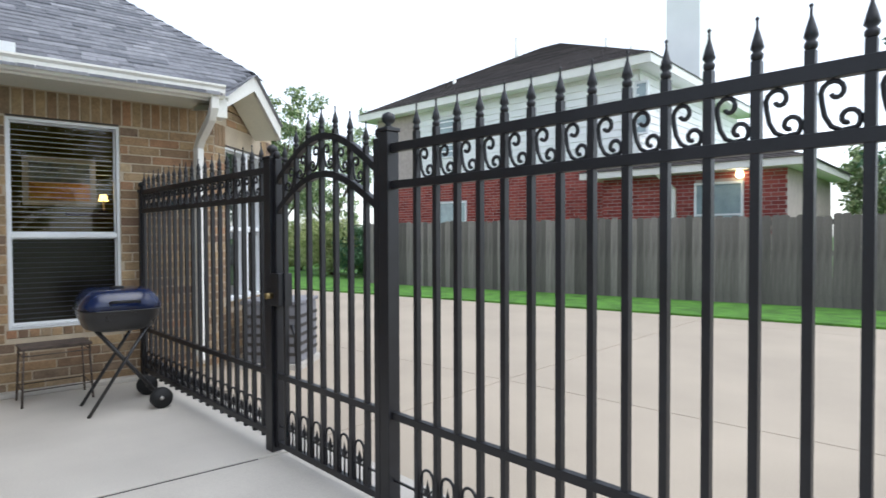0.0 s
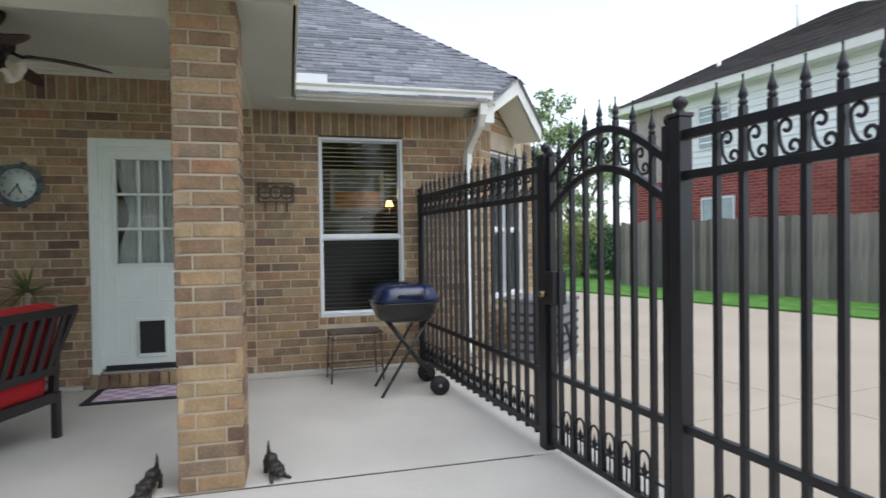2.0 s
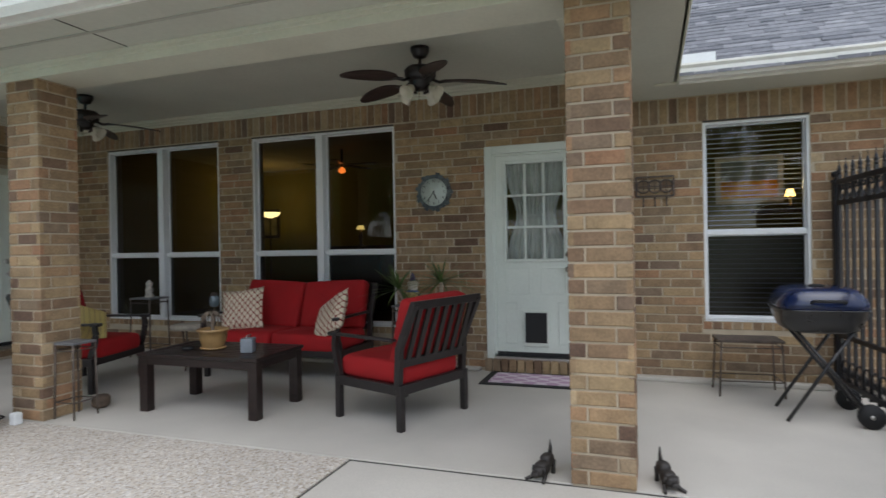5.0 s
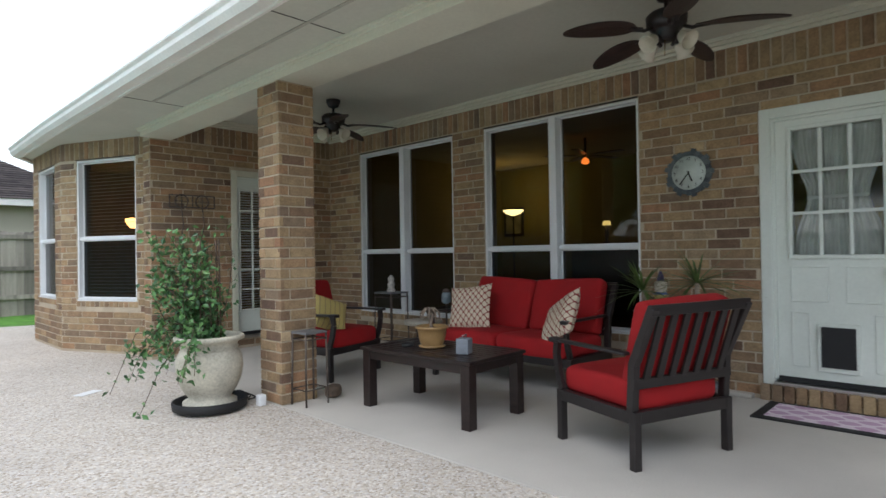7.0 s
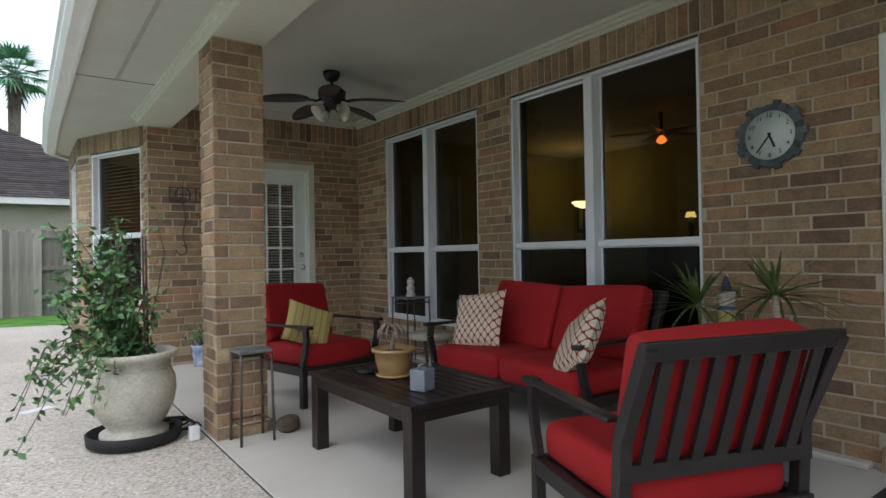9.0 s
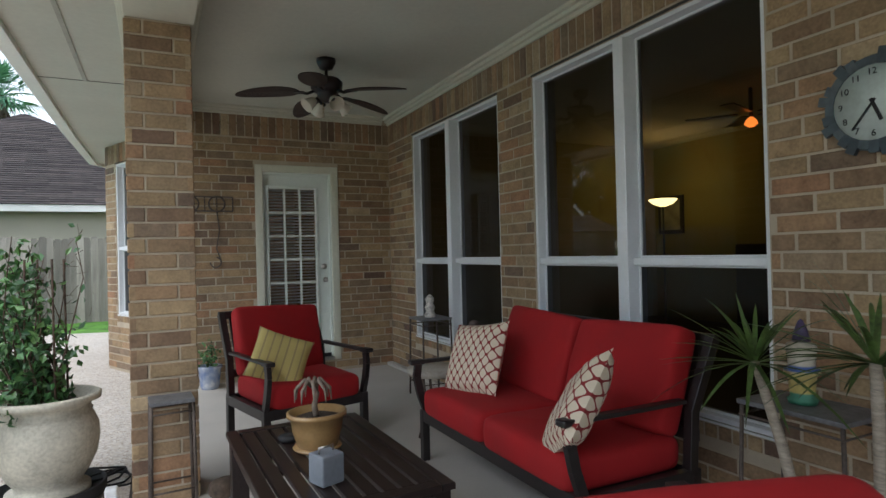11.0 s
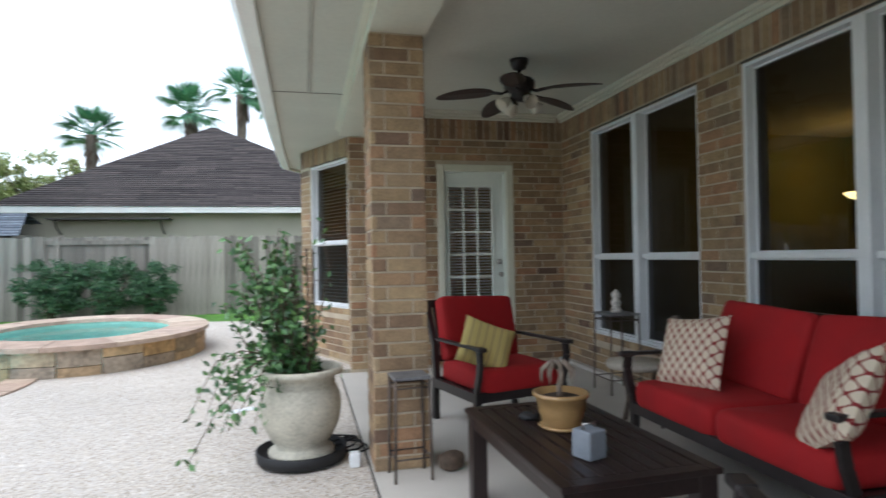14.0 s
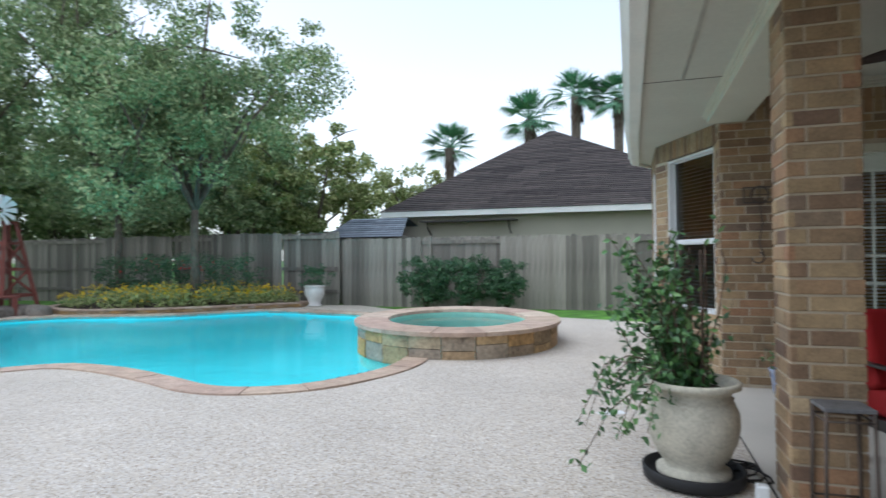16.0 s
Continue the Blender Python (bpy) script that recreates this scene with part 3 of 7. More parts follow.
EAVE = [(-3.38, 0.22), (-3.38, -7.9), (-3.42, -9.8), (-4.3, -11.4), (-6.5, -11.75)]
so = thing("soffit", (0, 0, 0), "cream painted plywood soffit under the eaves", "soffit", kind="structure")
part("porch_soffit", slab([(-4.003, -7.10), (-4.003, 0.22), *EAVE, (-6.5, -7.0), (-4.1, -7.0)], 2.545, 2.57), m_soffit, so)
part("side_soffit", slab([(-6.5, -0.14), (-4.003, -0.14), (-4.003, 0.22), (-5.98, 0.22), (-5.98, 2.02), (-6.5, 2.06)], 2.46, 2.485), m_soffit, so)
m = M().box((-3.70, -5.72, 2.538), (-3.675, 0.0, 2.5445))
part("vent_strip", m, material("vent_grey", (0.40, 0.39, 0.33), 0.8, vary=0.1), so, "grey metal vent strip")
for y in (-5.72, -3.2, -0.72):
    part("seam", M().box((-4.0, y - 0.004, 2.542), (-3.40, y + 0.004, 2.5448)), m_dark, so, "fine dark joint between sheets")
part("frieze", M().box((-4.0, -6.99, 2.505), (-3.978, 0.1, 2.545)).box((-3.978, -6.99, 2.525), (-3.962, 0.1, 2.545)), m_trim, so, bevel=0.003)


def gutter_run(points, z, parent):
    """A moulded gutter on its fascia board, along a line of points; outside to the right."""
    prof = [(-0.02, -0.02), (0.0, -0.02), (0.0, -0.005), (0.075, -0.005), (0.105, 0.035), (0.105, 0.07), (0.125, 0.09), (0.125, 0.105), (0.112, 0.105), (0.10, 0.085), (0.0, 0.085), (0.0, 0.12), (-0.02, 0.12)]
    pts = [Vector(p) for p in points]
    m = M()
    k = len(prof)
    vs = []
    for i, p in enumerate(pts):
        d0 = (pts[i] - pts[max(0, i - 1)]).normalized() if i else (pts[1] - pts[0]).normalized()
        d1 = (pts[min(i + 1, len(pts) - 1)] - pts[i]).normalized() if i < len(pts) - 1 else d0
        d = (d0 + d1).normalized()
        nrm = Vector((d.y, -d.x)) / max(0.4, d.dot(d1))
        vs += [(p.x + nrm.x * o, p.y + nrm.y * o, z + h) for o, h in prof]
    m.add(vs, [(i * k + a, i * k + (a + 1) % k, (i + 1) * k + (a + 1) % k, (i + 1) * k + a) for i in range(len(pts) - 1) for a in range(k)] + [tuple(range(k)), tuple(range((len(pts) - 1) * k, len(pts) * k))])
    return part("gutter", m, m_gutter, parent)


rain = thing("rain_gutter", (0, 0, 0), "white metal gutters along the eaves with downspouts", "gutter", kind="structure")
gutter_run(EAVE[::-1], 2.53, rain)
gutter_run([(-5.98, 0.24), (-5.98, 1.96)], 2.46, rain)
part("fascia", M().box((-5.96, 0.20, 2.46), (-3.36, 0.235, 2.64)), m_trim, rain, "cream painted fascia board", bevel=0.004)
part("inner_frieze", M().box((-5.9, 0.03, 2.505), (-3.9, 0.06, 2.52)).box((-6.0, 0.06, 2.445), (-5.97, 0.22, 2.46)), m_trim, rain, bevel=0.003)
part("splash_guard", M().box((-5.95, 0.25, 2.565), (-5.92, 0.5, 2.65)).box((-5.95, 0.24, 2.565), (-6.15, 0.26, 2.65)), m_white, rain, "bent white metal splash guard")
# downspout at the corner: outlet, elbow back to the wall, long drop, foot
part("downspout", M().tube([(-5.92, 1.88, 2.47), (-5.93, 1.88, 2.38), (-6.0, 1.88, 2.30), (-6.33, 1.885, 2.16), (-6.42, 1.885, 2.08), (-6.43, 1.885, 0.2), (-6.35, 1.885, 0.1)], 0.047, 4), m_gutter, rain, "square white downspout", bevel=0.006)
part("downspout", M().tube([(-3.85, -10.35, 2.53), (-3.9, -10.35, 2.4), (-4.05, -10.4, 2.25), (-4.1, -10.42, 0.1)], 0.045, 4), m_gutter, rain, "square white downspout", bevel=0.006)

# roof over the wing: plane rising from the eave, hip down to the small gable's peak
SLOPE = 8 / 12
roof = thing("roof", (0, 0, 0), "grey asphalt shingle roof with a hip", "roof", kind="structure")


def on_roof(x, y):
    return Vector((x, y, 2.51 + SLOPE * (-5.9 - x)))


peak, hip_top = on_roof(-6.40, 2.40), on_roof(-9.6, 0.42)
m = M().add([on_roof(-5.88, -0.12) - Vector((0, 0, 0.02)), on_roof(-5.88, 1.98) - Vector((0, 0, 0.02)), peak - Vector((0, 0, 0.02)), hip_top - Vector((0, 0, 0.02)), on_roof(-11.5, -2.5) - Vector((0, 0, 0.02)), on_roof(-11.5, -6) - Vector((0, 0, 0.02))], [(0, 1, 2, 3, 4, 5)])
part("deck", m, m_shingle, roof)
rows = M()
rng = random.Random(9)
exposure = 0.085
for r in range(64):
    x = -5.86 - r * exposure
    limit = 1.95 + (-5.88 - x) * 0.87 if x > -6.40 else 2.40 + (x + 6.40) * 0.62
    y = -3.5 if x < -8 else -0.12
    while y < limit - 0.02:
        wdt = rng.choice((0.11, 0.15, 0.2, 0.27, 0.33))
        y1 = min(limit, y + wdt)
        lift = 0.006 + rng.choice((0, 0.004, 0.009))
        a, b, c, d = on_roof(x, y + 0.002), on_roof(x, y1 - 0.002), on_roof(x - exposure * 1.15, y1 - 0.002), on_roof(x - exposure * 1.15, y + 0.002)
        up = Vector((0, 0, lift))
        rows.add([a - Vector((0, 0, 0.01)), b - Vector((0, 0, 0.01)), a + up, b + up, c, d], [(0, 1, 3, 2), (2, 3, 4, 5)])
        y += wdt
tagged(part("shingles", rows, m_shingle, roof), kind="stuff")
cap = M()
for k in range(30):
    p, q = peak.lerp(hip_top, k / 30), peak.lerp(hip_top, (k + 1.25) / 30)
    cap.add([p + Vector((0, 0.12, -0.06)), p + Vector((0, 0, 0.03)), p + Vector((-0.02, -0.12, 0.02)), q + Vector((0, 0.12, -0.07)), q + Vector((0, 0, 0.015)), q + Vector((-0.02, -0.12, 0.01))], [(0, 1, 4, 3), (1, 2, 5, 4)])
tagged(part("hip_cap", cap, m_shingle, roof), kind="stuff")
# closing planes of the roof behind and over the porch
m = M().add([(-3.36, 0.22, 2.64), (-3.36, -7.9, 2.64), (-9, -6, 5.8), (-9, -1.2, 5.8), (-5.95, 0.22, 2.5), (-3.4, -9.8, 2.64), (-6.5, -11.8, 2.64), (-11.5, -6, 6.3), (-11.5, -1.2, 6.3), (-16, -6, 2.6), (-16, 2.4, 2.6), (-9.6, 0.42, 4.85), (-6.45, 2.40, 2.74)], [(0, 1, 2, 3), (0, 3, 4), (1, 5, 2), (5, 6, 2), (2, 6, 9, 7), (2, 7, 8, 3), (7, 9, 10, 8), (8, 10, 12, 11)])
part("main_slopes", m, m_shingle, roof)
# gable: white rake boards, soffit, end return
gv = Vector((-0.7071, 0.7071, 0))
g0 = Vector((-5.95, 1.96, 2.37))
g1, g2 = g0 + gv * 0.65 + Vector((0, 0, 0.32)), g0 + gv * 1.30 + Vector((0, 0, -0.06))
out = Vector((0.7071, 0.7071, 0))
gable = thing("gable", (0, 0, 0), "small white-trimmed gable on the house corner", "gable", kind="structure")
for a, b in ((g0, g1), (g1, g2)):
    m = M()
    d = Vector((0, 0, 0.14))
    m.add([a, b, b + d, a + d, a - out * 0.03, b - out * 0.03, b + d - out * 0.03, a + d - out * 0.03], [(0, 1, 2, 3), (7, 6, 5, 4), (0, 4, 5, 1), (3, 2, 6, 7), (0, 3, 7, 4), (1, 5, 6, 2)])
    part("rake_board", m, m_gutter, gable)
    m = M().add([a + Vector((0, 0, 0.0)), b, b - out * 0.3, a - out * 0.3], [(0, 1, 2, 3)])
    m.add([a + Vector((0, 0, 0.02)), b + Vector((0, 0, 0.02)), b - out * 0.3 + Vector((0, 0, 0.02)), a - out * 0.3 + Vector((0, 0, 0.02))], [(3, 2, 1, 0)])
    part("rake_soffit", m, m_trim, gable)
    e = Vector((0, 0, 0.155))
    m = M().add([a + e + out * 0.03, b + e + out * 0.03, b + e - out * 0.5, a + e - out * 0.5, a + d, b + d, b + d - out * 0.5, a + d - out * 0.5], [(0, 1, 2, 3), (4, 5, 1, 0), (7, 6, 5, 4)])
    part("roof_edge", m, m_shingle, gable, "dark shingle edge")
part("eave_return", M().box((-6.12, 1.91, 2.30), (-5.95, 2.0, 2.46)), m_gutter, gable, bevel=0.005)

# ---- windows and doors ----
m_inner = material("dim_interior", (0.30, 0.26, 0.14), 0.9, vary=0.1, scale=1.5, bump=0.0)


def window(name, base, w, h, rail, lights=1, blinds=False, label="", clear=False):
    """A white sash window in an opening w wide; base: its lower left corner, x along the wall, y inwards."""
    ob = thing(name, base, label, "window", kind="structure")
    f = 0.024
    fr = M().box((0, 0.008, 0), (f, 0.12, h)).box((w - f, 0.008, 0), (w, 0.12, h)).box((f, 0.008, h - f), (w - f, 0.12, h)).box((f, 0.008, 0), (w - f, 0.12, f))
    part("window_frame", fr, m_white, ob, "white vinyl frame", bevel=0.004)
    # added dark strip along the head, in place of the lintel's shadow
    part("head_shadow_trim", M().box((0, -0.004, h + 0.001), (w, 0.03, h + 0.016)), m_dark, ob, "dark strip standing in for the shadow at the lintel")
    each = w / lights
    for k in range(lights):
        a, b = k * each + (f if k == 0 else 0.0), (k + 1) * each - (f if k == lights - 1 else 0.0)
        if k:
            part("mullion", M().box((a - 0.04, -0.02, f), (a + 0.04, 0.12, h - f)), m_white, ob, bevel=0.004)
        a2, b2 = a + (0.04 if k else 0), b - (0.04 if k < lights - 1 else 0)
        part("meeting_rail", M().box((a2, 0.02, rail - 0.02), (b2, 0.10, rail + 0.02)), m_white, ob, bevel=0.003)
        s = 0.011
        sash = M()
        for lo, hi, y in ((f, rail - 0.02, 0.06), (rail + 0.02, h - f, 0.075)):
            sash.box((a2, y, lo), (a2 + s, y + 0.03, hi)).box((b2 - s, y, lo), (b2, y + 0.03, hi)).box((a2 + s, y, hi - s), (b2 - s, y + 0.03, hi)).box((a2 + s, y, lo), (b2 - s, y + 0.03, lo + s))
        part("sash", sash, m_white, ob)
        for lo, hi, mt, y in ((f, rail, m_screen, 0.07), (rail, h - f, m_pane_clear if clear else m_pane, 0.085)):
            g = part("pane", M().add([(a2, y, lo), (b2, y, lo), (b2, y, hi), (a2, y, hi)], [(0, 1, 2, 3)]), mt, ob)
            g.visible_shadow = False
        if blinds:
            z = f + 0.03
            slat = M().box((a2 + 0.01, -0.018, -0.0022), (b2 - 0.01, 0.018, 0.0022)).mesh("blind_slat", m_glass_blind)
            while z < h - f - 0.02:
                part("blind_slat", slat, m_glass_blind, ob, at=Matrix.Translation((0, 0.155, z)) @ Matrix.Rotation(radians(3), 4, "X"))
                z += 0.042
    sill = M().box((0.0, -0.005, -0.012), (w, 0.06, 0.0))
    part("window_sill", sill, m_white, ob, bevel=0.003)
    return ob


def at_wall(origin, u, s, z):
    return wall_frame(origin, u) @ Matrix.Translation((s, 0, z))


MAIN = ((WX, 0), (0, 1))
window("window_1", at_wall(*MAIN, W1[0], W1[2]), W1[1] - W1[0], W1[3] - W1[2], 0.76, 2, label="white twin sash window with dark screened lower panes")
window("window_2", at_wall(*MAIN, W2[0], W2[2]), W2[1] - W2[0], W2[3] - W2[2], 0.76, 2, label="white twin sash window showing a lamplit room")
window("window_3", at_wall(*MAIN, W3[0], W3[2]), W3[1] - W3[0], W3[3] - W3[2], 0.742, 1, True, "white sash window with open blinds behind", True)
ob, p, q, length, holes = bays[0]
window("window_4", at_wall(q, p - q, holes[0][0], holes[0][2]), holes[0][1] - holes[0][0], holes[0][3] - holes[0][2], 0.74, 1, True, "white sash window of the bay with blinds")
ob, p, q, length, holes = bays[1]
window("window_5", at_wall(q, p - q, holes[0][0], holes[0][2]), holes[0][1] - holes[0][0], holes[0][3] - holes[0][2], 0.74, 1, True, "white sash window of the bay with blinds")
window("window_6", at_wall(C0, CU, CORNER[0], CORNER[2]), CORNER[1] - CORNER[0], CORNER[3] - CORNER[2], 0.72, 2, False, "white twin sash window on the angled corner")

m_brass = material("worn_brass", (0.35, 0.26, 0.12), 0.35, 1.0, vary=0.2)
m_nickel = material("dull_nickel", (0.45, 0.43, 0.40), 0.35, 1.0, vary=0.1)
m_black = material("black_rubber", (0.012, 0.012, 0.013), 0.7, vary=0.2)
m_curtain = material("sheer_curtain", (0.60, 0.62, 0.58), 0.9, vary=0.1, scale=8, fine=200, bump=0.3)


def door(name, base, w, h, glass_box, cols, rows_, label, pet=False, hinge_right=True, blinds=False):
    """A glazed outside door in its casing; x along the wall, y inwards."""
    ob = thing(name, base, label, "door", kind="structure")
    c = 0.075
    part("casing", M().box((0, -0.012, 0), (c, 0.1, h)).box((w - c, -0.012, 0), (w, 0.1, h)).box((c, -0.012, h - c), (w - c, 0.1, h)), m_trim if not pet else m_door, ob, "painted wooden casing", bevel=0.006)
    part("stop", M().box((c, 0.02, 0.05), (c + 0.02, 0.07, h - c)).box((w - c - 0.02, 0.02, 0.05), (w - c, 0.07, h - c)).box((c + 0.02, 0.02, h - c - 0.02), (w - c - 0.02, 0.07, h - c)), m_door, ob)
    part("threshold", M().box((c, -0.03, 0.0), (w - c, 0.1, 0.03)), m_nickel, ob, "aluminium threshold", bevel=0.004)
    part("sweep", M().box((c + 0.02, 0.035, 0.032), (w - c - 0.02, 0.05, 0.07)), m_black, ob, "black rubber sweep")
    x0, x1, z0, z1 = glass_box
    a, b, top = c + 0.02, w - c - 0.02, h - c - 0.02
    leaf = M().box((a, 0.05, 0.07), (x0, 0.09, top)).box((x1, 0.05, 0.07), (b, 0.09, top)).box((x0, 0.05, z1), (x1, 0.09, top))
    leaf.box((x0, 0.05, 0.07), (x1, 0.09, z0))
    part("leaf", leaf, m_door, ob, "painted door leaf")
    t = 0.03
    part("glazing_frame", M().box((x0 - t, 0.035, z0 - t), (x0, 0.05, z1 + t)).box((x1, 0.035, z0 - t), (x1 + t, 0.05, z1 + t)).box((x0, 0.035, z1), (x1, 0.05, z1 + t)).box((x0, 0.035, z0 - t), (x1, 0.05, z0)), m_door, ob, bevel=0.006)
    for k in range(1, cols):
        x = x0 + (x1 - x0) * k / cols
        part("muntin", M().box((x - 0.011, 0.045, z0), (x + 0.011, 0.07, z1)), m_door, ob)
    for k in range(1, rows_):
        z = z0 + (z1 - z0) * k / rows_
        part("muntin", M().box((x0, 0.046, z - 0.011), (x1, 0.069, z + 0.011)), m_door, ob)
    g = part("pane", M().add([(x0, 0.06, z0), (x1, 0.06, z0), (x1, 0.06, z1), (x0, 0.06, z1)], [(0, 1, 2, 3)]), m_clear, ob)
    g.visible_shadow = False
    if pet:
        for p, q in (((x0 - 0.02, 0.62), (x0 + 0.22, 0.88)), ((x1 - 0.22, 0.62), (x1 + 0.02, 0.88)), ((x0 - 0.02, 0.15), (x0 + 0.1, 0.55)), ((x1 - 0.06, 0.15), (x1 + 0.02, 0.55))):
            pm = M().box((p[0], 0.044, p[1]), (q[0], 0.05, p[1] + 0.012)).box((p[0], 0.044, q[1] - 0.012), (q[0], 0.05, q[1])).box((p[0], 0.044, p[1]), (p[0] + 0.012, 0.05, q[1])).box((q[0] - 0.012, 0.044, p[1]), (q[0], 0.05, q[1]))
            part("panel_moulding", pm, m_door, ob, bevel=0.003)
        flap = part("pet_door", M().box((0.345, 0.03, 0.13), (0.60, 0.05, 0.475)), m_door, ob, "pet door with dark flap", bevel=0.006)
        part("flap", M().box((0.37, 0.022, 0.165), (0.575, 0.032, 0.45)), m_black, flap, "dark smoked flap")
        cur, vs = M(), []
        mid, half = (x0 + x1) / 2, (x1 - x0) / 2 + 0.01
        for j in range(17):
            v = j / 16
            waist = half * (1 - 0.34 * math.exp(-((v - 0.47) / 0.22) ** 2))
            for i in range(49):
                u = i / 24 - 1
                vs.append((mid + u * waist, 0.115 + 0.013 * math.sin(i * 1.35) + 0.004 * math.sin(i * 0.5 + j), z0 - 0.03 + (z1 - z0 + 0.06) * v))
        cur.add(vs, [(j * 49 + i, j * 49 + i + 1, (j + 1) * 49 + i + 1, (j + 1) * 49 + i) for j in range(16) for i in range(48)], True)
        veil = part("curtain", cur, m_curtain, ob, "white sheer curtain tied at its waist")
        part("tie", M().box((mid - half * 0.66, 0.095, z0 + 0.44 * (z1 - z0)), (mid + half * 0.66, 0.099, z0 + 0.47 * (z1 - z0))), m_curtain, veil)
    if blinds:
        slat = M().box((x0, -0.014, -0.001), (x1, 0.014, 0.001)).mesh("blind_slat", m_white)
        z = z0 + 0.02
        while z < z1:
            part("blind_slat", slat, m_white, ob, at=Matrix.Translation((0, 0.11, z)) @ Matrix.Rotation(radians(-35), 4, "X"))
            z += 0.032
    kx = b - 0.06 if hinge_right else a + 0.06
    knob = part("door_handle", M().tube([(kx, 0.05, 0.86), (kx, 0.0, 0.86)], 0.01, 10).lathe([(0.0, -0.028), (0.02, -0.024), (0.028, 0), (0.02, 0.024), (0, 0.028)], (kx, -0.015, 0.86), 14), m_nickel, ob, "satin nickel knob")
    part("deadbolt", M().tube([(kx, 0.05, 1.0), (kx, 0.03, 1.0)], 0.03, 14), m_nickel, ob, "round nickel deadbolt")
    return ob


door("door_1", at_wall(*MAIN, DOOR[0], DOOR[2]), DOOR[1] - DOOR[0], DOOR[3] - DOOR[2], (0.2, 0.74, 0.96, 1.87), 3, 3, "pale grey-green door with nine-light window and pet flap", pet=True)
door("door_2", at_wall((0, B_Y), (-1, 0), bdoor[0], bdoor[2]), bdoor[1] - bdoor[0], bdoor[3] - bdoor[2], (0.14, 0.62, 0.35, 1.82), 3, 6, "cream door with tall divided glass and blinds", hinge_right=True, blinds=True)
# brick step under the door
step = thing("door_step", (0, 0, 0), "row of bricks forming a step under the door", "step", kind="structure")
for k in range(12):
    part("brick", brick_mesh(0.12, 0.068, m_brick), m_brick, step, at=Matrix.Translation((-6.485, -1.47 + k * 0.079, 0.06)) @ Matrix.Rotation(math.pi / 2, 4, "Z") @ Matrix.Rotation(math.pi / 2, 4, "Y"))

# ---- dim rooms behind the glass ----
rooms = thing("interior", (0, 0, 0), "dim lamplit living room seen through the windows", "room", kind="structure")
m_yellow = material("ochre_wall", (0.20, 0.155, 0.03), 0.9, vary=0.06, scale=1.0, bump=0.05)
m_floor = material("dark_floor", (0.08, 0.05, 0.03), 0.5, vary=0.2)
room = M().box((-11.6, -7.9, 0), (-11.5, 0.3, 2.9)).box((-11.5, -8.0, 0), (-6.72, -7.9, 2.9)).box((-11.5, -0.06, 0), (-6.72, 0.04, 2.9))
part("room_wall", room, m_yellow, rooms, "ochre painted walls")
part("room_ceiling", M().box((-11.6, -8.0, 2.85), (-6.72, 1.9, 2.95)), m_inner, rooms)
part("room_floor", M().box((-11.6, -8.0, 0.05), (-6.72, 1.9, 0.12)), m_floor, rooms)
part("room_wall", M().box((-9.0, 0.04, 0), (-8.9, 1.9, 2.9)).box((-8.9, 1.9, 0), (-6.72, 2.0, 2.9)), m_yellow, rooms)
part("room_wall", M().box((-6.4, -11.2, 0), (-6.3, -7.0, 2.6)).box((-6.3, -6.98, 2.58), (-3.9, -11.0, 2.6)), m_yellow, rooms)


def light(name, at, power, colour, radius=0.06):
    lamp = new(name, bpy.data.lights.new(name, "POINT"))
    lamp.data.energy, lamp.data.color, lamp.data.shadow_soft_size = power, colour, radius
    lamp.location = at
    return lamp


WARM = (1.0, 0.72, 0.32)
torch = thing("floor_lamp", (-10.67, -6.95, 0.12), "lit torchiere floor lamp with a glass bowl", "lamp")
part("pole", M().lathe([(0.15, 0), (0.14, 0.02), (0.015, 0.05), (0.013, 1.68), (0.03, 1.70)], n=16), m_bronze, torch)
part("bowl", M().lathe([(0.03, 1.70), (0.14, 1.74), (0.2, 1.80), (0.19, 1.81), (0.12, 1.76), (0.02, 1.73)], n=24, cap=False), glow("lit_bowl", (1.0, 0.72, 0.28), 2.2), torch, "glowing cream glass bowl")
light("floor_lamp_light", (-10.67, -6.95, 2.05), 4.5, WARM)
tl = thing("table_lamp", (-10.2, -4.75, 1.25), "small lit table lamp", "lamp")
part("base", M().lathe([(0.07, 0), (0.02, 0.03), (0.04, 0.15), (0.015, 0.3)], n=14), m_bronze, tl)
part("shade", M().lathe([(0.07, 0.28), (0.05, 0.35)], n=18, cap=False), glow("lit_shade", (1.0, 0.7, 0.2), 0.7), tl, "glowing shade")
part_table = thing("side_cabinet", (-10.2, -4.75, 0.12), "dark wooden cabinet inside the room", "cabinet")
part("carcass", M().box((-0.25, -0.5, 0), (0.25, 0.5, 1.13)), m_espresso, part_table, bevel=0.006)
for y, w, h in ((-7.55, 0.5, 0.6), (-4.0, 0.4, 0.4)):
    pf = thing("picture_frame", (-11.49, y, 1.75), "dark framed picture on the ochre wall", "picture")
    part("frame", M().box((0, -w / 2, -h / 2), (0.03, w / 2, h / 2)), m_espresso, pf, bevel=0.006)
    part("print", M().box((0.031, -w / 2 + 0.06, -h / 2 + 0.06), (0.034, w / 2 - 0.06, h / 2 - 0.06)), material("faded_print", (0.30, 0.26, 0.14), 0.5, vary=0.3, scale=5), pf)
light("room_lamp_light", (-9.63, -4.78, 2.3), 0.3, (1.0, 0.45, 0.15))
rl = thing("room_ceiling_light", (-9.63, -4.78, 2.85), "amber ceiling light with fan blades in the room", "ceiling light")
part("stem", M().tube([(0, 0, 0), (0, 0, -0.3)], 0.02, 8), m_bronze, rl)
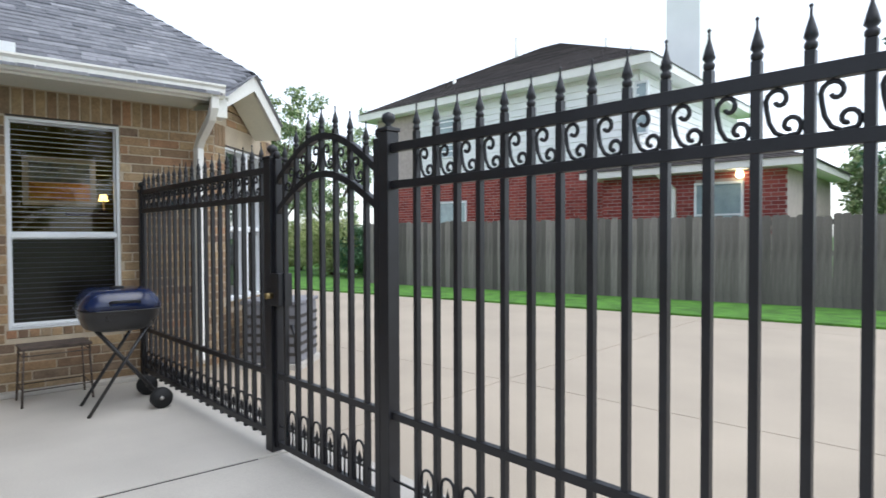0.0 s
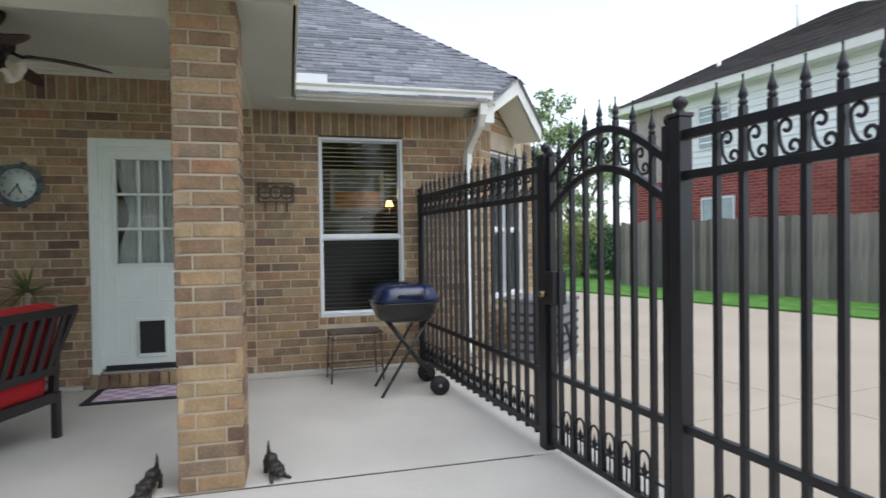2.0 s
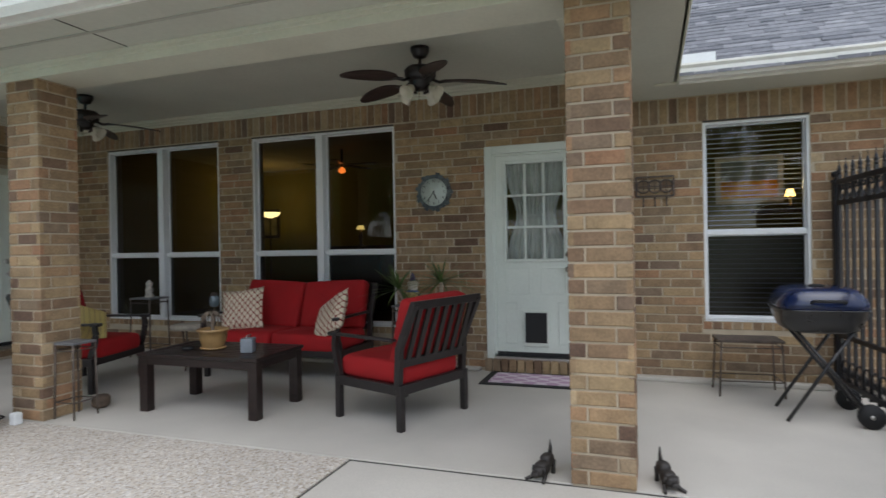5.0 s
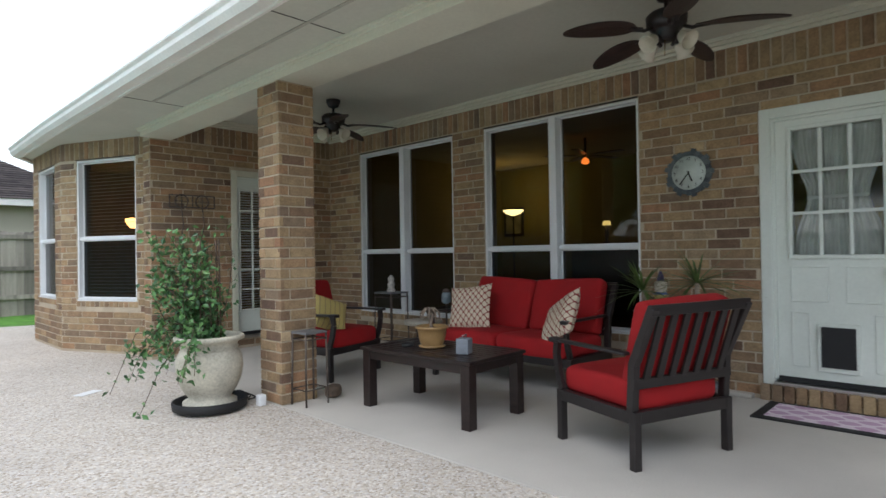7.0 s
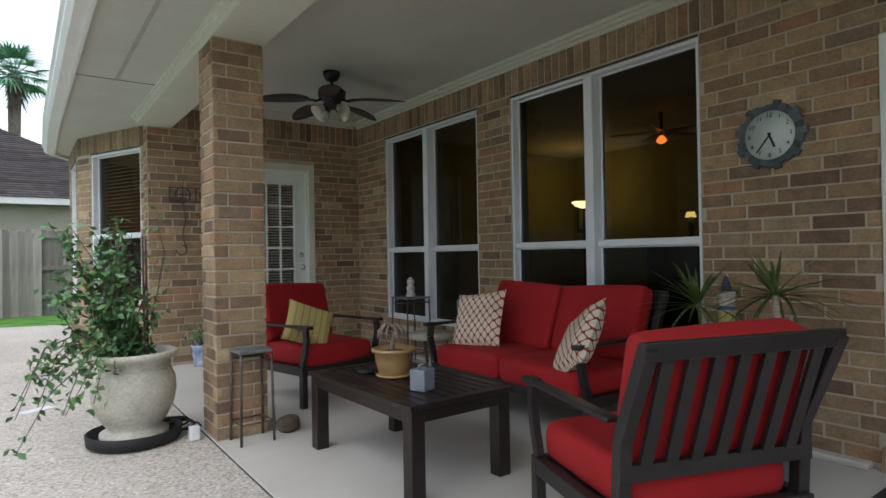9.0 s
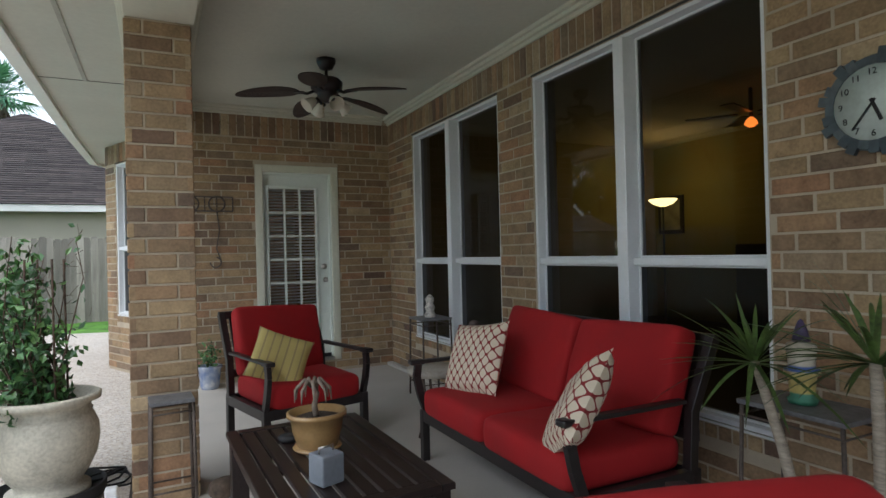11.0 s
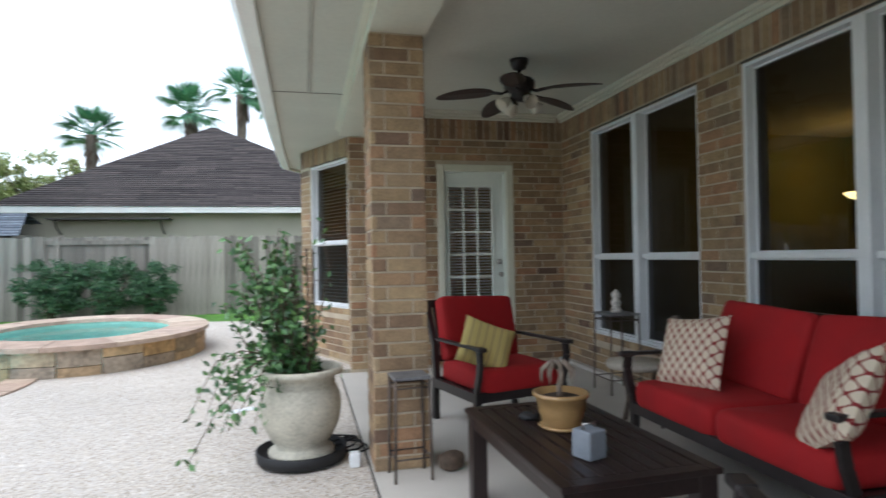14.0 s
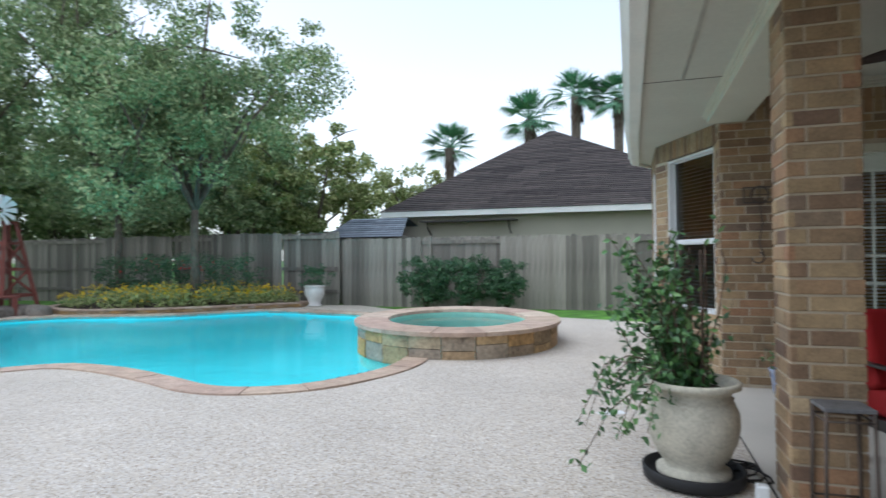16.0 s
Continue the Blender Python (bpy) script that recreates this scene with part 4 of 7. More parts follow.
part("shade", M().lathe([(0.02, -0.3), (0.05, -0.33), (0.065, -0.37), (0.03, -0.40)], n=16), glow("amber_shade", (1.0, 0.22, 0.03), 1.2), rl, "glowing amber glass")
for k in range(5):
    a = k * 2 * math.pi / 5 + 0.3
    part("blade", M().box((0.12, -0.06, -0.27), (0.62, 0.06, -0.26), Matrix.Rotation(a, 4, "Z")), m_espresso, rl)
light("study_lamp_light", (-6.95, 1.17, 1.72), 0.8, WARM)
dl = thing("desk_lamp", (-6.86, 1.17, 1.49), "small lit lamp on a shelf behind the blinds", "lamp")
part("shade", M().lathe([(0.042, 0.1), (0.024, 0.16)], n=16, cap=False), glow("lit_shade_small", (1.0, 0.65, 0.18), 2.5), dl, "glowing shade")
part("base", M().lathe([(0.05, 0), (0.012, 0.02), (0.012, 0.12)], n=12), m_bronze, dl)
single("shelf", M().box((-7.1, 0.9, 1.46), (-6.99, 1.5, 1.49)), m_espresso, "dark wooden shelf behind the window", "shelf")
light("bay_lamp_light", (-4.9, -10.0, 1.75), 0.4, (1.0, 0.55, 0.2))
bl = thing("wall_lamp", (-4.9, -10.0, 1.7), "lit amber lamp in the breakfast room", "lamp")
part("shade", M().lathe([(0.03, -0.1), (0.09, -0.02), (0.1, 0.04), (0.04, 0.06)], n=16), glow("amber_shade_two", (1.0, 0.45, 0.12), 5.0), bl, "glowing amber glass")
def lit_glass(name, one, two):
    """Streaked art glass that lets lamplight through from behind."""
    mt = material(name, one, 0.25, vary=0.3, scale=9, second=two)
    nt = mt.node_tree
    b = nt.nodes["Principled BSDF"]
    tl_, mix = nt.nodes.new("ShaderNodeBsdfTranslucent"), nt.nodes.new("ShaderNodeMixShader")
    mix.inputs[0].default_value = 0.6
    nt.links.new(b.inputs["Base Color"].links[0].from_socket, tl_.inputs["Color"])
    nt.links.new(b.outputs[0], mix.inputs[1])
    nt.links.new(tl_.outputs[0], mix.inputs[2])
    nt.links.new(mix.outputs[0], [n for n in nt.nodes if n.type == "OUTPUT_MATERIAL"][0].inputs[0])
    return mt


# framed art glass hung behind the pane
art = thing("art_glass_panel", (-6.70, 0.56, 1.53), "framed amber and grey art glass hung in the window", "art glass")
part("frame", M().box((-0.01, 0, 0), (0.01, 0.53, 0.045)).box((-0.01, 0, 0.37), (0.01, 0.53, 0.415)).box((-0.01, 0, 0.045), (0.01, 0.045, 0.37)).box((-0.01, 0.485, 0.045), (0.01, 0.53, 0.37)), material("bamboo_frame", (0.55, 0.42, 0.22), 0.6, vary=0.15), art, bevel=0.004)
part("upper_glass", M().box((-0.004, 0.045, 0.2), (0.004, 0.485, 0.37)), lit_glass("grey_art_glass", (0.20, 0.22, 0.20), (0.42, 0.36, 0.20)), art, "milky grey glass")
part("lower_glass", M().box((-0.004, 0.045, 0.045), (0.004, 0.485, 0.2)), lit_glass("amber_art_glass", (0.90, 0.50, 0.06), (0.60, 0.22, 0.02)), art, "amber streaked glass")


# ---- porch furniture ----
def arm_frame(x, name, parent):
    """One curved arm of the lounge set, in the plane x: front leg sweeping up into a flat armrest."""
    a = part("arm", M().box((x - 0.025, -0.37, 0.578), (x + 0.025, 0.24, 0.598)).box((x - 0.03, -0.40, 0.574), (x + 0.03, -0.31, 0.602)), m_bronze, parent, bevel=0.008)
    sup = M()
    pts = [(x, -0.30, 0.30), (x, -0.335, 0.40), (x, -0.355, 0.50), (x, -0.345, 0.575)]
    for p, q in zip(pts, pts[1:]):
        sup.beam(p, q, 0.03, 0.042)
    part("arm_support", sup, m_bronze, a)
    return a


def lounge(name, at, width, label, category, group="", seats=1, cushion=0.645):
    """A deep-seated patio chair or sofa: slatted metal frame, red cushions. It faces -y."""
    ob = thing(name, at, label, category, group)
    hw = width / 2
    part("seat_frame", M().box((-hw, -0.33, 0.235), (hw, -0.29, 0.30)).box((-hw, 0.27, 0.235), (hw, 0.31, 0.30)).box((-hw, -0.29, 0.235), (-hw + 0.04, 0.27, 0.30)).box((hw - 0.04, -0.29, 0.235), (hw, 0.27, 0.30)).box((-hw + 0.04, -0.28, 0.262), (hw - 0.04, 0.26, 0.275)), m_bronze, ob, bevel=0.004)
    for x in (-hw + 0.022, hw - 0.022):
        for y in (-0.31, 0.29):
            leg = M()
            leg.beam((x, y, 0.0), (x, y, 0.30), 0.045)
            part("leg", leg, m_bronze, ob, bevel=0.004)
        arm_frame(x, "arm", ob)
        post = M()
        post.beam((x, 0.27, 0.27), (x, 0.29, 0.55), 0.045).beam((x, 0.29, 0.54), (x, 0.43, 0.84), 0.045)
        part("back_post", post, m_bronze, ob, bevel=0.004)
    top = M()
    top.beam((-hw, 0.425, 0.83), (hw, 0.425, 0.825), 0.03, 0.055)
    part("top_rail", top, m_bronze, ob, bevel=0.004)
    low = M()
    low.beam((-hw, 0.292, 0.44), (hw, 0.292, 0.44), 0.03, 0.05)
    part("lower_rail", low, m_bronze, ob)
    count = round(width / 0.095)
    for k in range(1, count):
        x = -hw + width * k / count
        sl = M()
        sl.beam((x, 0.298, 0.45), (x, 0.42, 0.81), 0.042, 0.014)
        part("back_slat", sl, m_bronze, ob)
    sw = (width - 0.1) / seats
    for k in range(seats):
        x = -hw + 0.05 + sw * (k + 0.5)
        part("seat_cushion", M().puff((x, -0.035, 0.36), (sw - 0.006, 0.62, 0.165), 0.15), m_red, ob, "bright red seat cushion")
        tilt = Matrix.Translation((x, 0.262 + (cushion - 0.645) * 0.33, cushion)) @ Matrix.Rotation(radians(69 if k % 2 else 71), 4, "X") @ Matrix.Rotation(radians(2.5 if k % 2 else -2.5), 4, "Z")
        part("back_cushion", M().puff((0, 0, 0), (sw - 0.012, 0.48, 0.14), 0.13, tilt), m_red, ob, "plump red back cushion")
    return ob


def tilted(x, y, z, lean, turn, spin=0):
    return pose(x, y, z, 0, 0, turn) @ Matrix.Rotation(radians(90 - lean), 4, "X") @ Matrix.Rotation(radians(spin), 4, "Z")


chair = lounge("patio_chair", pose(-4.925, -1.695, 0, 0, 0, -20), 0.72, "dark metal patio chair with red cushions and slatted back", "chair", "red patio seating", 1, 0.635)
lounge("patio_chair", pose(-4.97, -4.86, 0, 0, 0, 194), 0.74, "dark metal patio chair holding a mustard pillow", "chair", "red patio seating")
lounge("patio_sofa", pose(-5.86, -3.285, 0, 0, 0, 90), 1.48, "two-seat red cushioned patio sofa with dark frame", "sofa", "red patio seating", 2)
single("throw_pillow", M().pillow(0.43, 0.43, 0.14, Matrix.Identity(4)), m_trellis, "cream pillow with dark red trellis pattern on the sofa", "pillow", at=tilted(-5.78, -3.77, 0.62, 25, 90 + 12, 8), group="sofa pillows")
single("throw_pillow", M().pillow(0.43, 0.43, 0.14, Matrix.Identity(4)), m_trellis, "cream trellis pillow leaning on the sofa arm", "pillow", at=tilted(-5.66, -2.715, 0.585, 30, 90 - 38, 34), group="sofa pillows")
single("throw_pillow", M().pillow(0.37, 0.35, 0.13, Matrix.Identity(4)), m_stripe, "mustard yellow striped pillow on the chair", "pillow", at=tilted(-4.83, -4.66, 0.58, 30, 194 - 12, -24))
single("throw_pillow", M().pillow(0.36, 0.36, 0.12, Matrix.Identity(4)), m_stripe, "mustard yellow pillow lying on the patio chair", "pillow", at=tilted(-5.08, -1.62, 0.595, 24, -22, 8))

# coffee table
table = thing("coffee_table", pose(-4.72, -3.125, 0, 0, 0, 1.5), "dark espresso slatted wooden coffee table", "table")
TW, TL, TH = 0.62, 1.06, 0.44
for k in range(8):
    x = -TW / 2 + 0.055 + (TW - 0.11) * (k + 0.5) / 8
    part("slat", M().box((x - 0.025, -TL / 2 + 0.06, TH - 0.022), (x + 0.025, TL / 2 - 0.06, TH - 0.002)), m_espresso, table, bevel=0.003)
part("top_frame", M().box((-TW / 2, -TL / 2, TH - 0.024), (-TW / 2 + 0.052, TL / 2, TH)).box((TW / 2 - 0.052, -TL / 2, TH - 0.024), (TW / 2, TL / 2, TH)).box((-TW / 2 + 0.054, -TL / 2, TH - 0.024), (TW / 2 - 0.054, -TL / 2 + 0.058, TH)).box((-TW / 2 + 0.054, TL / 2 - 0.058, TH - 0.024), (TW / 2 - 0.054, TL / 2, TH)), m_espresso, table, bevel=0.004)
part("cross_bar", M().box((-TW / 2 + 0.06, -0.03, TH - 0.045), (TW / 2 - 0.06, 0.03, TH - 0.025)), m_espresso, table)
part("apron", M().box((-TW / 2 + 0.02, -TL / 2 + 0.02, TH - 0.085), (-TW / 2 + 0.04, TL / 2 - 0.02, TH - 0.026)).box((TW / 2 - 0.04, -TL / 2 + 0.02, TH - 0.085), (TW / 2 - 0.02, TL / 2 - 0.02, TH - 0.026)).box((-TW / 2 + 0.04, -TL / 2 + 0.02, TH - 0.085), (TW / 2 - 0.04, -TL / 2 + 0.04, TH - 0.026)).box((-TW / 2 + 0.04, TL / 2 - 0.04, TH - 0.085), (TW / 2 - 0.04, TL / 2 - 0.02, TH - 0.026)), m_espresso, table)
for x in (-1, 1):
    for y in (-1, 1):
        cx, cy = x * (TW / 2 - 0.05), y * (TL / 2 - 0.05)
        part("leg", M().box((cx - 0.037, cy - 0.037, 0), (cx + 0.037, cy + 0.037, TH - 0.027)), m_espresso, table, bevel=0.004)

m_tan = material("tan_glaze", (0.36, 0.22, 0.09), 0.35, vary=0.12, scale=9, fine=80, bump=0.1, coat=0.4)
pot = thing("plant_pot", (-4.71, -3.20, 0.44), "tan glazed pot with a withered stem on the table", "pot")
part("saucer", M().lathe([(0.085, 0), (0.10, 0.012), (0.095, 0.018), (0.0, 0.014)], n=28), m_tan, pot)
part("vessel", M().lathe([(0.075, 0.016), (0.082, 0.02), (0.10, 0.08), (0.108, 0.135), (0.122, 0.14), (0.122, 0.155), (0.110, 0.158), (0.10, 0.125), (0.0, 0.125)], n=32), m_tan, pot)
part("soil", M().lathe([(0.102, 0.126), (0.06, 0.14), (0.0, 0.132)], n=20), m_soil, pot, "dark pebbly soil")
m_driedstem = material("dry_stem", (0.22, 0.17, 0.13), 0.9, vary=0.3, scale=20, bump=0.5)
part("stem", M().tube([(0, 0, 0.12), (0.01, 0, 0.18), (0.0, 0.01, 0.23), (0.02, 0.0, 0.27)], [0.014, 0.012, 0.011, 0.008], 8), m_driedstem, pot, "withered grey stem")
for k in range(9):
    a = k * 0.7
    d = Vector((math.cos(a), math.sin(a), 0))
    b = Vector((0.015, 0, 0.25))
    part("dead_leaf", M().tube([b, b + d * 0.035 + Vector((0, 0, 0.035)), b + d * 0.07 + Vector((0, 0, 0.0)), b + d * 0.075 + Vector((0, 0, -0.05))], [0.004, 0.009, 0.007, 0.002], 5), m_driedstem, pot, "curled dead leaf")
m_greybox = material("grey_ceramic", (0.20, 0.22, 0.25), 0.5, vary=0.1)
gb = thing("candle_holder", pose(-4.65, -2.83, 0.44, 0, 0, 20), "small square grey holder on the table", "candle holder")
part("body", M().box((-0.045, -0.045, 0), (0.045, 0.045, 0.105)), m_greybox, gb, bevel=0.006)
part("wire_clasp", M().tube([(-0.03, 0, 0.105), (-0.03, 0, 0.125), (0.0, 0.02, 0.13), (0.03, 0, 0.125), (0.03, 0, 0.105)], 0.004, 6), m_nickel, gb, "bent wire clasp")
single("coaster", M().lathe([(0.045, 0), (0.047, 0.012), (0.045, 0.02), (0, 0.02)], n=20), m_black, "thick dark round coaster on the table", "coaster", at=Matrix.Translation((-4.63, -3.375, 0.44)))


def wire_stand(name, at, w, d, h, label, top_mat, brace=True):
    ob = thing(name, at, label, "plant stand")
    for x in (-1, 1):
        for y in (-1, 1):
            part("leg", M().tube([(x * w * 0.5, y * d * 0.5, 0), (x * w * 0.46, y * d * 0.46, h)], 0.008, 6), m_rust, ob)
    part("top", M().box((-w / 2, -d / 2, h), (w / 2, d / 2, h + 0.018)), top_mat, ob, bevel=0.003)
    if brace:
        for z in (0.12, h - 0.04):
            part("brace", M().tube([(-w * 0.48, -d * 0.48, z), (w * 0.48, -d * 0.48, z), (w * 0.48, d * 0.48, z), (-w * 0.48, d * 0.48, z), (-w * 0.48, -d * 0.48, z)], 0.005, 5), m_rust, ob)
    return ob


m_slate = material("slate_tile", (0.16, 0.16, 0.165), 0.5, vary=0.3, scale=12, bump=0.3)
wire_stand("metal_stand", pose(-4.18, -3.99, 0, 0, 0, 3), 0.20, 0.18, 0.535, "rusty wire plant stand with slate top by the column", m_slate)
wire_stand("metal_stand", pose(-6.25, -2.13, 0, 0, 0, 0), 0.26, 0.40, 0.63, "rusty wire side table holding a figurine", m_slate)
wire_stand("metal_stand", pose(-6.26, -5.44, 0, 0, 0, 0), 0.28, 0.30, 0.66, "tall rusty wire stand beneath the window", m_slate)
wire_stand("metal_stand", pose(-6.18, 0.72, 0, 0, 0, 4), 0.30, 0.46, 0.42, "low rusty wire stand against the brick wall", m_rust)
m_stonetop = material("pale_stone", (0.45, 0.41, 0.34), 0.8, vary=0.15, scale=12, bump=0.4)
rt = thing("stone_side_table", (-5.84, -4.46, 0), "round pale stone side table on iron legs", "side table")
part("top", M().lathe([(0.15, 0.40), (0.19, 0.405), (0.2, 0.43), (0.19, 0.45), (0, 0.452)], n=28), m_stonetop, rt)
for k in range(3):
    a = k * 2.1 + 0.4
    part("leg", M().tube([(0.13 * math.cos(a), 0.13 * math.sin(a), 0.40), (0.09 * math.cos(a), 0.09 * math.sin(a), 0.2), (0.17 * math.cos(a), 0.17 * math.sin(a), 0.0)], 0.01, 6), m_rust, rt)
jar = thing("lantern_jar", (-6.12, -4.40, 0.0), "small glass lantern jar on a thin iron post", "lantern")
part("post", M().tube([(0, 0, 0.012), (0, 0, 0.60)], 0.009, 8).lathe([(0.09, 0), (0.08, 0.012), (0.01, 0.02)], n=16), m_rust, jar)
part("glass", M().lathe([(0.03, 0.60), (0.05, 0.62), (0.05, 0.70), (0.035, 0.72)], n=18), material("blue_grey_jar", (0.20, 0.26, 0.30), 0.15, vary=0.2, coat=0.5), jar, "smoky blue glass jar")
part("cap", M().lathe([(0.04, 0.72), (0.03, 0.745), (0.012, 0.755)], n=14), m_rust, jar)
m_figure = palette("painted_figure", [(0, (0.05, 0.20, 0.12)), (0.12, (0.05, 0.20, 0.12)), (0.14, (0.50, 0.40, 0.12)), (0.38, (0.55, 0.46, 0.20)), (0.4, (0.08, 0.14, 0.40)), (0.44, (0.08, 0.14, 0.40)), (0.46, (0.55, 0.50, 0.40)), (0.72, (0.50, 0.46, 0.36)), (0.74, (0.05, 0.04, 0.08)), (1, (0.07, 0.05, 0.12))], 0.4, "object", 40, 0.2, 0.4)
nt = m_figure.node_tree
sep = nt.nodes.new("ShaderNodeSeparateXYZ")
nt.links.new([n for n in nt.nodes if n.type == "TEX_COORD"][0].outputs["Object"], sep.inputs[0])
up = nt.nodes.new("ShaderNodeMath")
up.operation = "DIVIDE"
up.inputs[1].default_value = 0.37
nt.links.new(sep.outputs["Z"], up.inputs[0])
nt.links.new(up.outputs[0], [n for n in nt.nodes if n.type == "VALTORGB"][0].inputs[0])
single("figurine", M().lathe([(0.06, 0), (0.065, 0.02), (0.05, 0.03), (0.06, 0.12), (0.075, 0.13), (0.075, 0.15), (0.055, 0.155), (0.06, 0.22), (0.065, 0.235), (0.06, 0.26), (0.04, 0.265), (0.028, 0.32), (0.012, 0.36), (0, 0.37)], n=20), m_figure, "stacked painted garden figurine on the wire table", "figurine", at=Matrix.Translation((-6.26, -2.16, 0.648)) @ Matrix.Diagonal((0.8, 0.8, 0.84, 1)))
single("figurine", M().lathe([(0.045, 0), (0.05, 0.02), (0.035, 0.05), (0.045, 0.09), (0.03, 0.11), (0.035, 0.14), (0.04, 0.16), (0.015, 0.19), (0, 0.2)], n=16), material("white_figure", (0.6, 0.56, 0.5), 0.5, vary=0.3, scale=30), "small white painted figurine on the wire stand", "figurine", at=Matrix.Translation((-6.26, -5.44, 0.678)))

m_yucca = material("spiky_leaf", (0.09, 0.15, 0.035), 0.5, vary=0.35, scale=12, fine=60, bump=0.1)
m_cane = material("bare_cane", (0.36, 0.30, 0.23), 0.8, vary=0.25, scale=20, fine=120, bump=0.5, stretch=(1, 1, 6))


def blade(m, root, d, length, width, droop):
    """A narrow pointed leaf that arches over, with a keel."""
    d = Vector(d).normalized()
    side = d.cross(Vector((0, 0, 1))).normalized() if abs(d.z) < 0.98 else Vector((1, 0, 0))
    vs = []
    for i in range(6):
        t = i / 5
        c = Vector(root) + d * length * t + Vector((0, 0, -droop * length * t * t))
        w = width * (0.7 + 0.6 * t) * (1 - t ** 2.2) if i < 5 else 0.0005
        vs += [c - side * w, c + Vector((0, 0, -w * 0.35)), c + side * w]
    m.add(vs, [(i * 3 + k, i * 3 + k + 1, i * 3 + k + 4, i * 3 + k + 3) for i in range(5) for k in range(2)], True)


def dracaena(at, cane, crown_at, leaves, seed, label):
    ob = thing("dracaena_plant", at, label, "plant")
    rng = random.Random(seed)
    part("pot", M().lathe([(0.08, 0), (0.09, 0.005), (0.12, 0.14), (0.13, 0.14), (0.13, 0.165), (0.115, 0.165), (0.105, 0.135), (0.0, 0.135)], n=24), m_greybox, ob, "grey plastic pot")
    part("soil", M().lathe([(0.106, 0.137), (0.0, 0.145)], n=16), m_soil, ob)
    part("cane", M().tube(cane, [0.021 - 0.006 * i / len(cane) for i in range(len(cane))], 9), m_cane, ob, "bare ringed cane")
    for k in range(leaves):
        a = rng.uniform(0, 2 * math.pi)
        e = rng.uniform(-0.25, 1.2)
        lf = M()
        blade(lf, crown_at, (math.cos(a) * math.cos(e), math.sin(a) * math.cos(e), math.sin(e)), rng.uniform(0.28, 0.46), 0.011, rng.uniform(0.1, 0.5))
        part("leaf", lf, m_yucca, ob)
    return ob


dracaena((-6.02, -1.78, 0), [(0, 0, 0.13), (-0.005, 0.0, 0.4), (0.0, 0.0, 0.66), (0.01, 0.0, 0.88)], (0.01, 0, 0.88), 46, 3, "spiky dracaena with a tall bare cane against the wall")
dracaena((-5.98, -1.98, 0), [(0, 0, 0.13), (0.0, -0.02, 0.35), (-0.04, -0.10, 0.55), (-0.10, -0.20, 0.70), (-0.13, -0.26, 0.80)], (-0.13, -0.26, 0.80), 40, 5, "leaning dracaena whose pale cane bends aside")

# ceiling fans
m_blade = material("palm_blade", (0.040, 0.022, 0.018), 0.5, vary=0.3, scale=9, fine=120, bump=0.4, stretch=(1, 6, 1))
m_frost = material("frosted_shade", (0.62, 0.58, 0.48), 0.4, vary=0.05)


def ceiling_fan(at, first, label):
    ob = thing("ceiling_fan", at, label, "ceiling fan", "porch ceiling fans")
    part("canopy", M().lathe([(0.075, 0.0), (0.073, -0.03), (0.05, -0.075), (0.02, -0.085)], n=24), m_bronze, ob)
    part("downrod", M().tube([(0, 0, -0.08), (0, 0, -0.15)], 0.013, 10), m_bronze, ob)
    part("motor", M().lathe([(0.03, -0.145), (0.10, -0.155), (0.125, -0.18), (0.12, -0.235), (0.09, -0.262), (0.07, -0.27), (0.075, -0.30), (0.05, -0.33), (0.0, -0.335)], n=28), m_bronze, ob)
    n = 22
    for k in range(5):
        turn = Matrix.Rotation(radians(first + 72 * k), 4, "Z")
        part("blade_iron", M().tube([(0.09, 0, -0.25), (0.15, 0.0, -0.275), (0.21, 0, -0.265)], 0.012, 6).box((0.17, -0.03, -0.272), (0.25, 0.03, -0.264)), m_bronze, ob, at=turn)
        b = M()
        ring = []
        for i in range(n):
            a = 2 * math.pi * i / n
            x = 0.44 + 0.235 * math.cos(a)
            y = 0.088 * math.sin(a) * (1 - 0.15 * math.cos(a))
            ring.append((x, y, -0.262 - 0.05 * ((x - 0.2) / 0.5) ** 2 + 0.16 * y))
        b.add(ring + [(x, y, z - 0.007) for x, y, z in ring], [tuple(range(n)), tuple(reversed(range(n, 2 * n)))] + [(i, (i + 1) % n, n + (i + 1) % n, n + i) for i in range(n)])
        part("fan_blade", b, m_blade, ob, at=turn)
    for k in range(4):
        turn = Matrix.Rotation(radians(first + 20 + 90 * k), 4, "Z") @ Matrix.Translation((0.085, 0, -0.315)) @ Matrix.Rotation(radians(-52), 4, "Y")
        sh = part("lamp_arm", M().tube([(-0.05, 0, 0.01), (0, 0, 0), (0, 0, -0.02)], 0.012, 8), m_bronze, ob, at=turn)
        part("lamp_shade", M().lathe([(0.022, -0.02), (0.035, -0.04), (0.045, -0.08), (0.06, -0.11), (0.056, -0.11), (0.03, -0.04)], n=18, cap=False), m_frost, sh, "frosted tulip glass shade")
    part("pull_chain", M().tube([(0.03, 0, -0.33), (0.032, 0, -0.43)], 0.003, 5), m_brass, ob)
    return ob


ceiling_fan((-5.30, -1.67, 2.76), -38, "dark bronze ceiling fan with leaf-shaped blades")
ceiling_fan((-5.34, -5.26, 2.76), -10, "dark bronze ceiling fan with leaf-shaped blades")

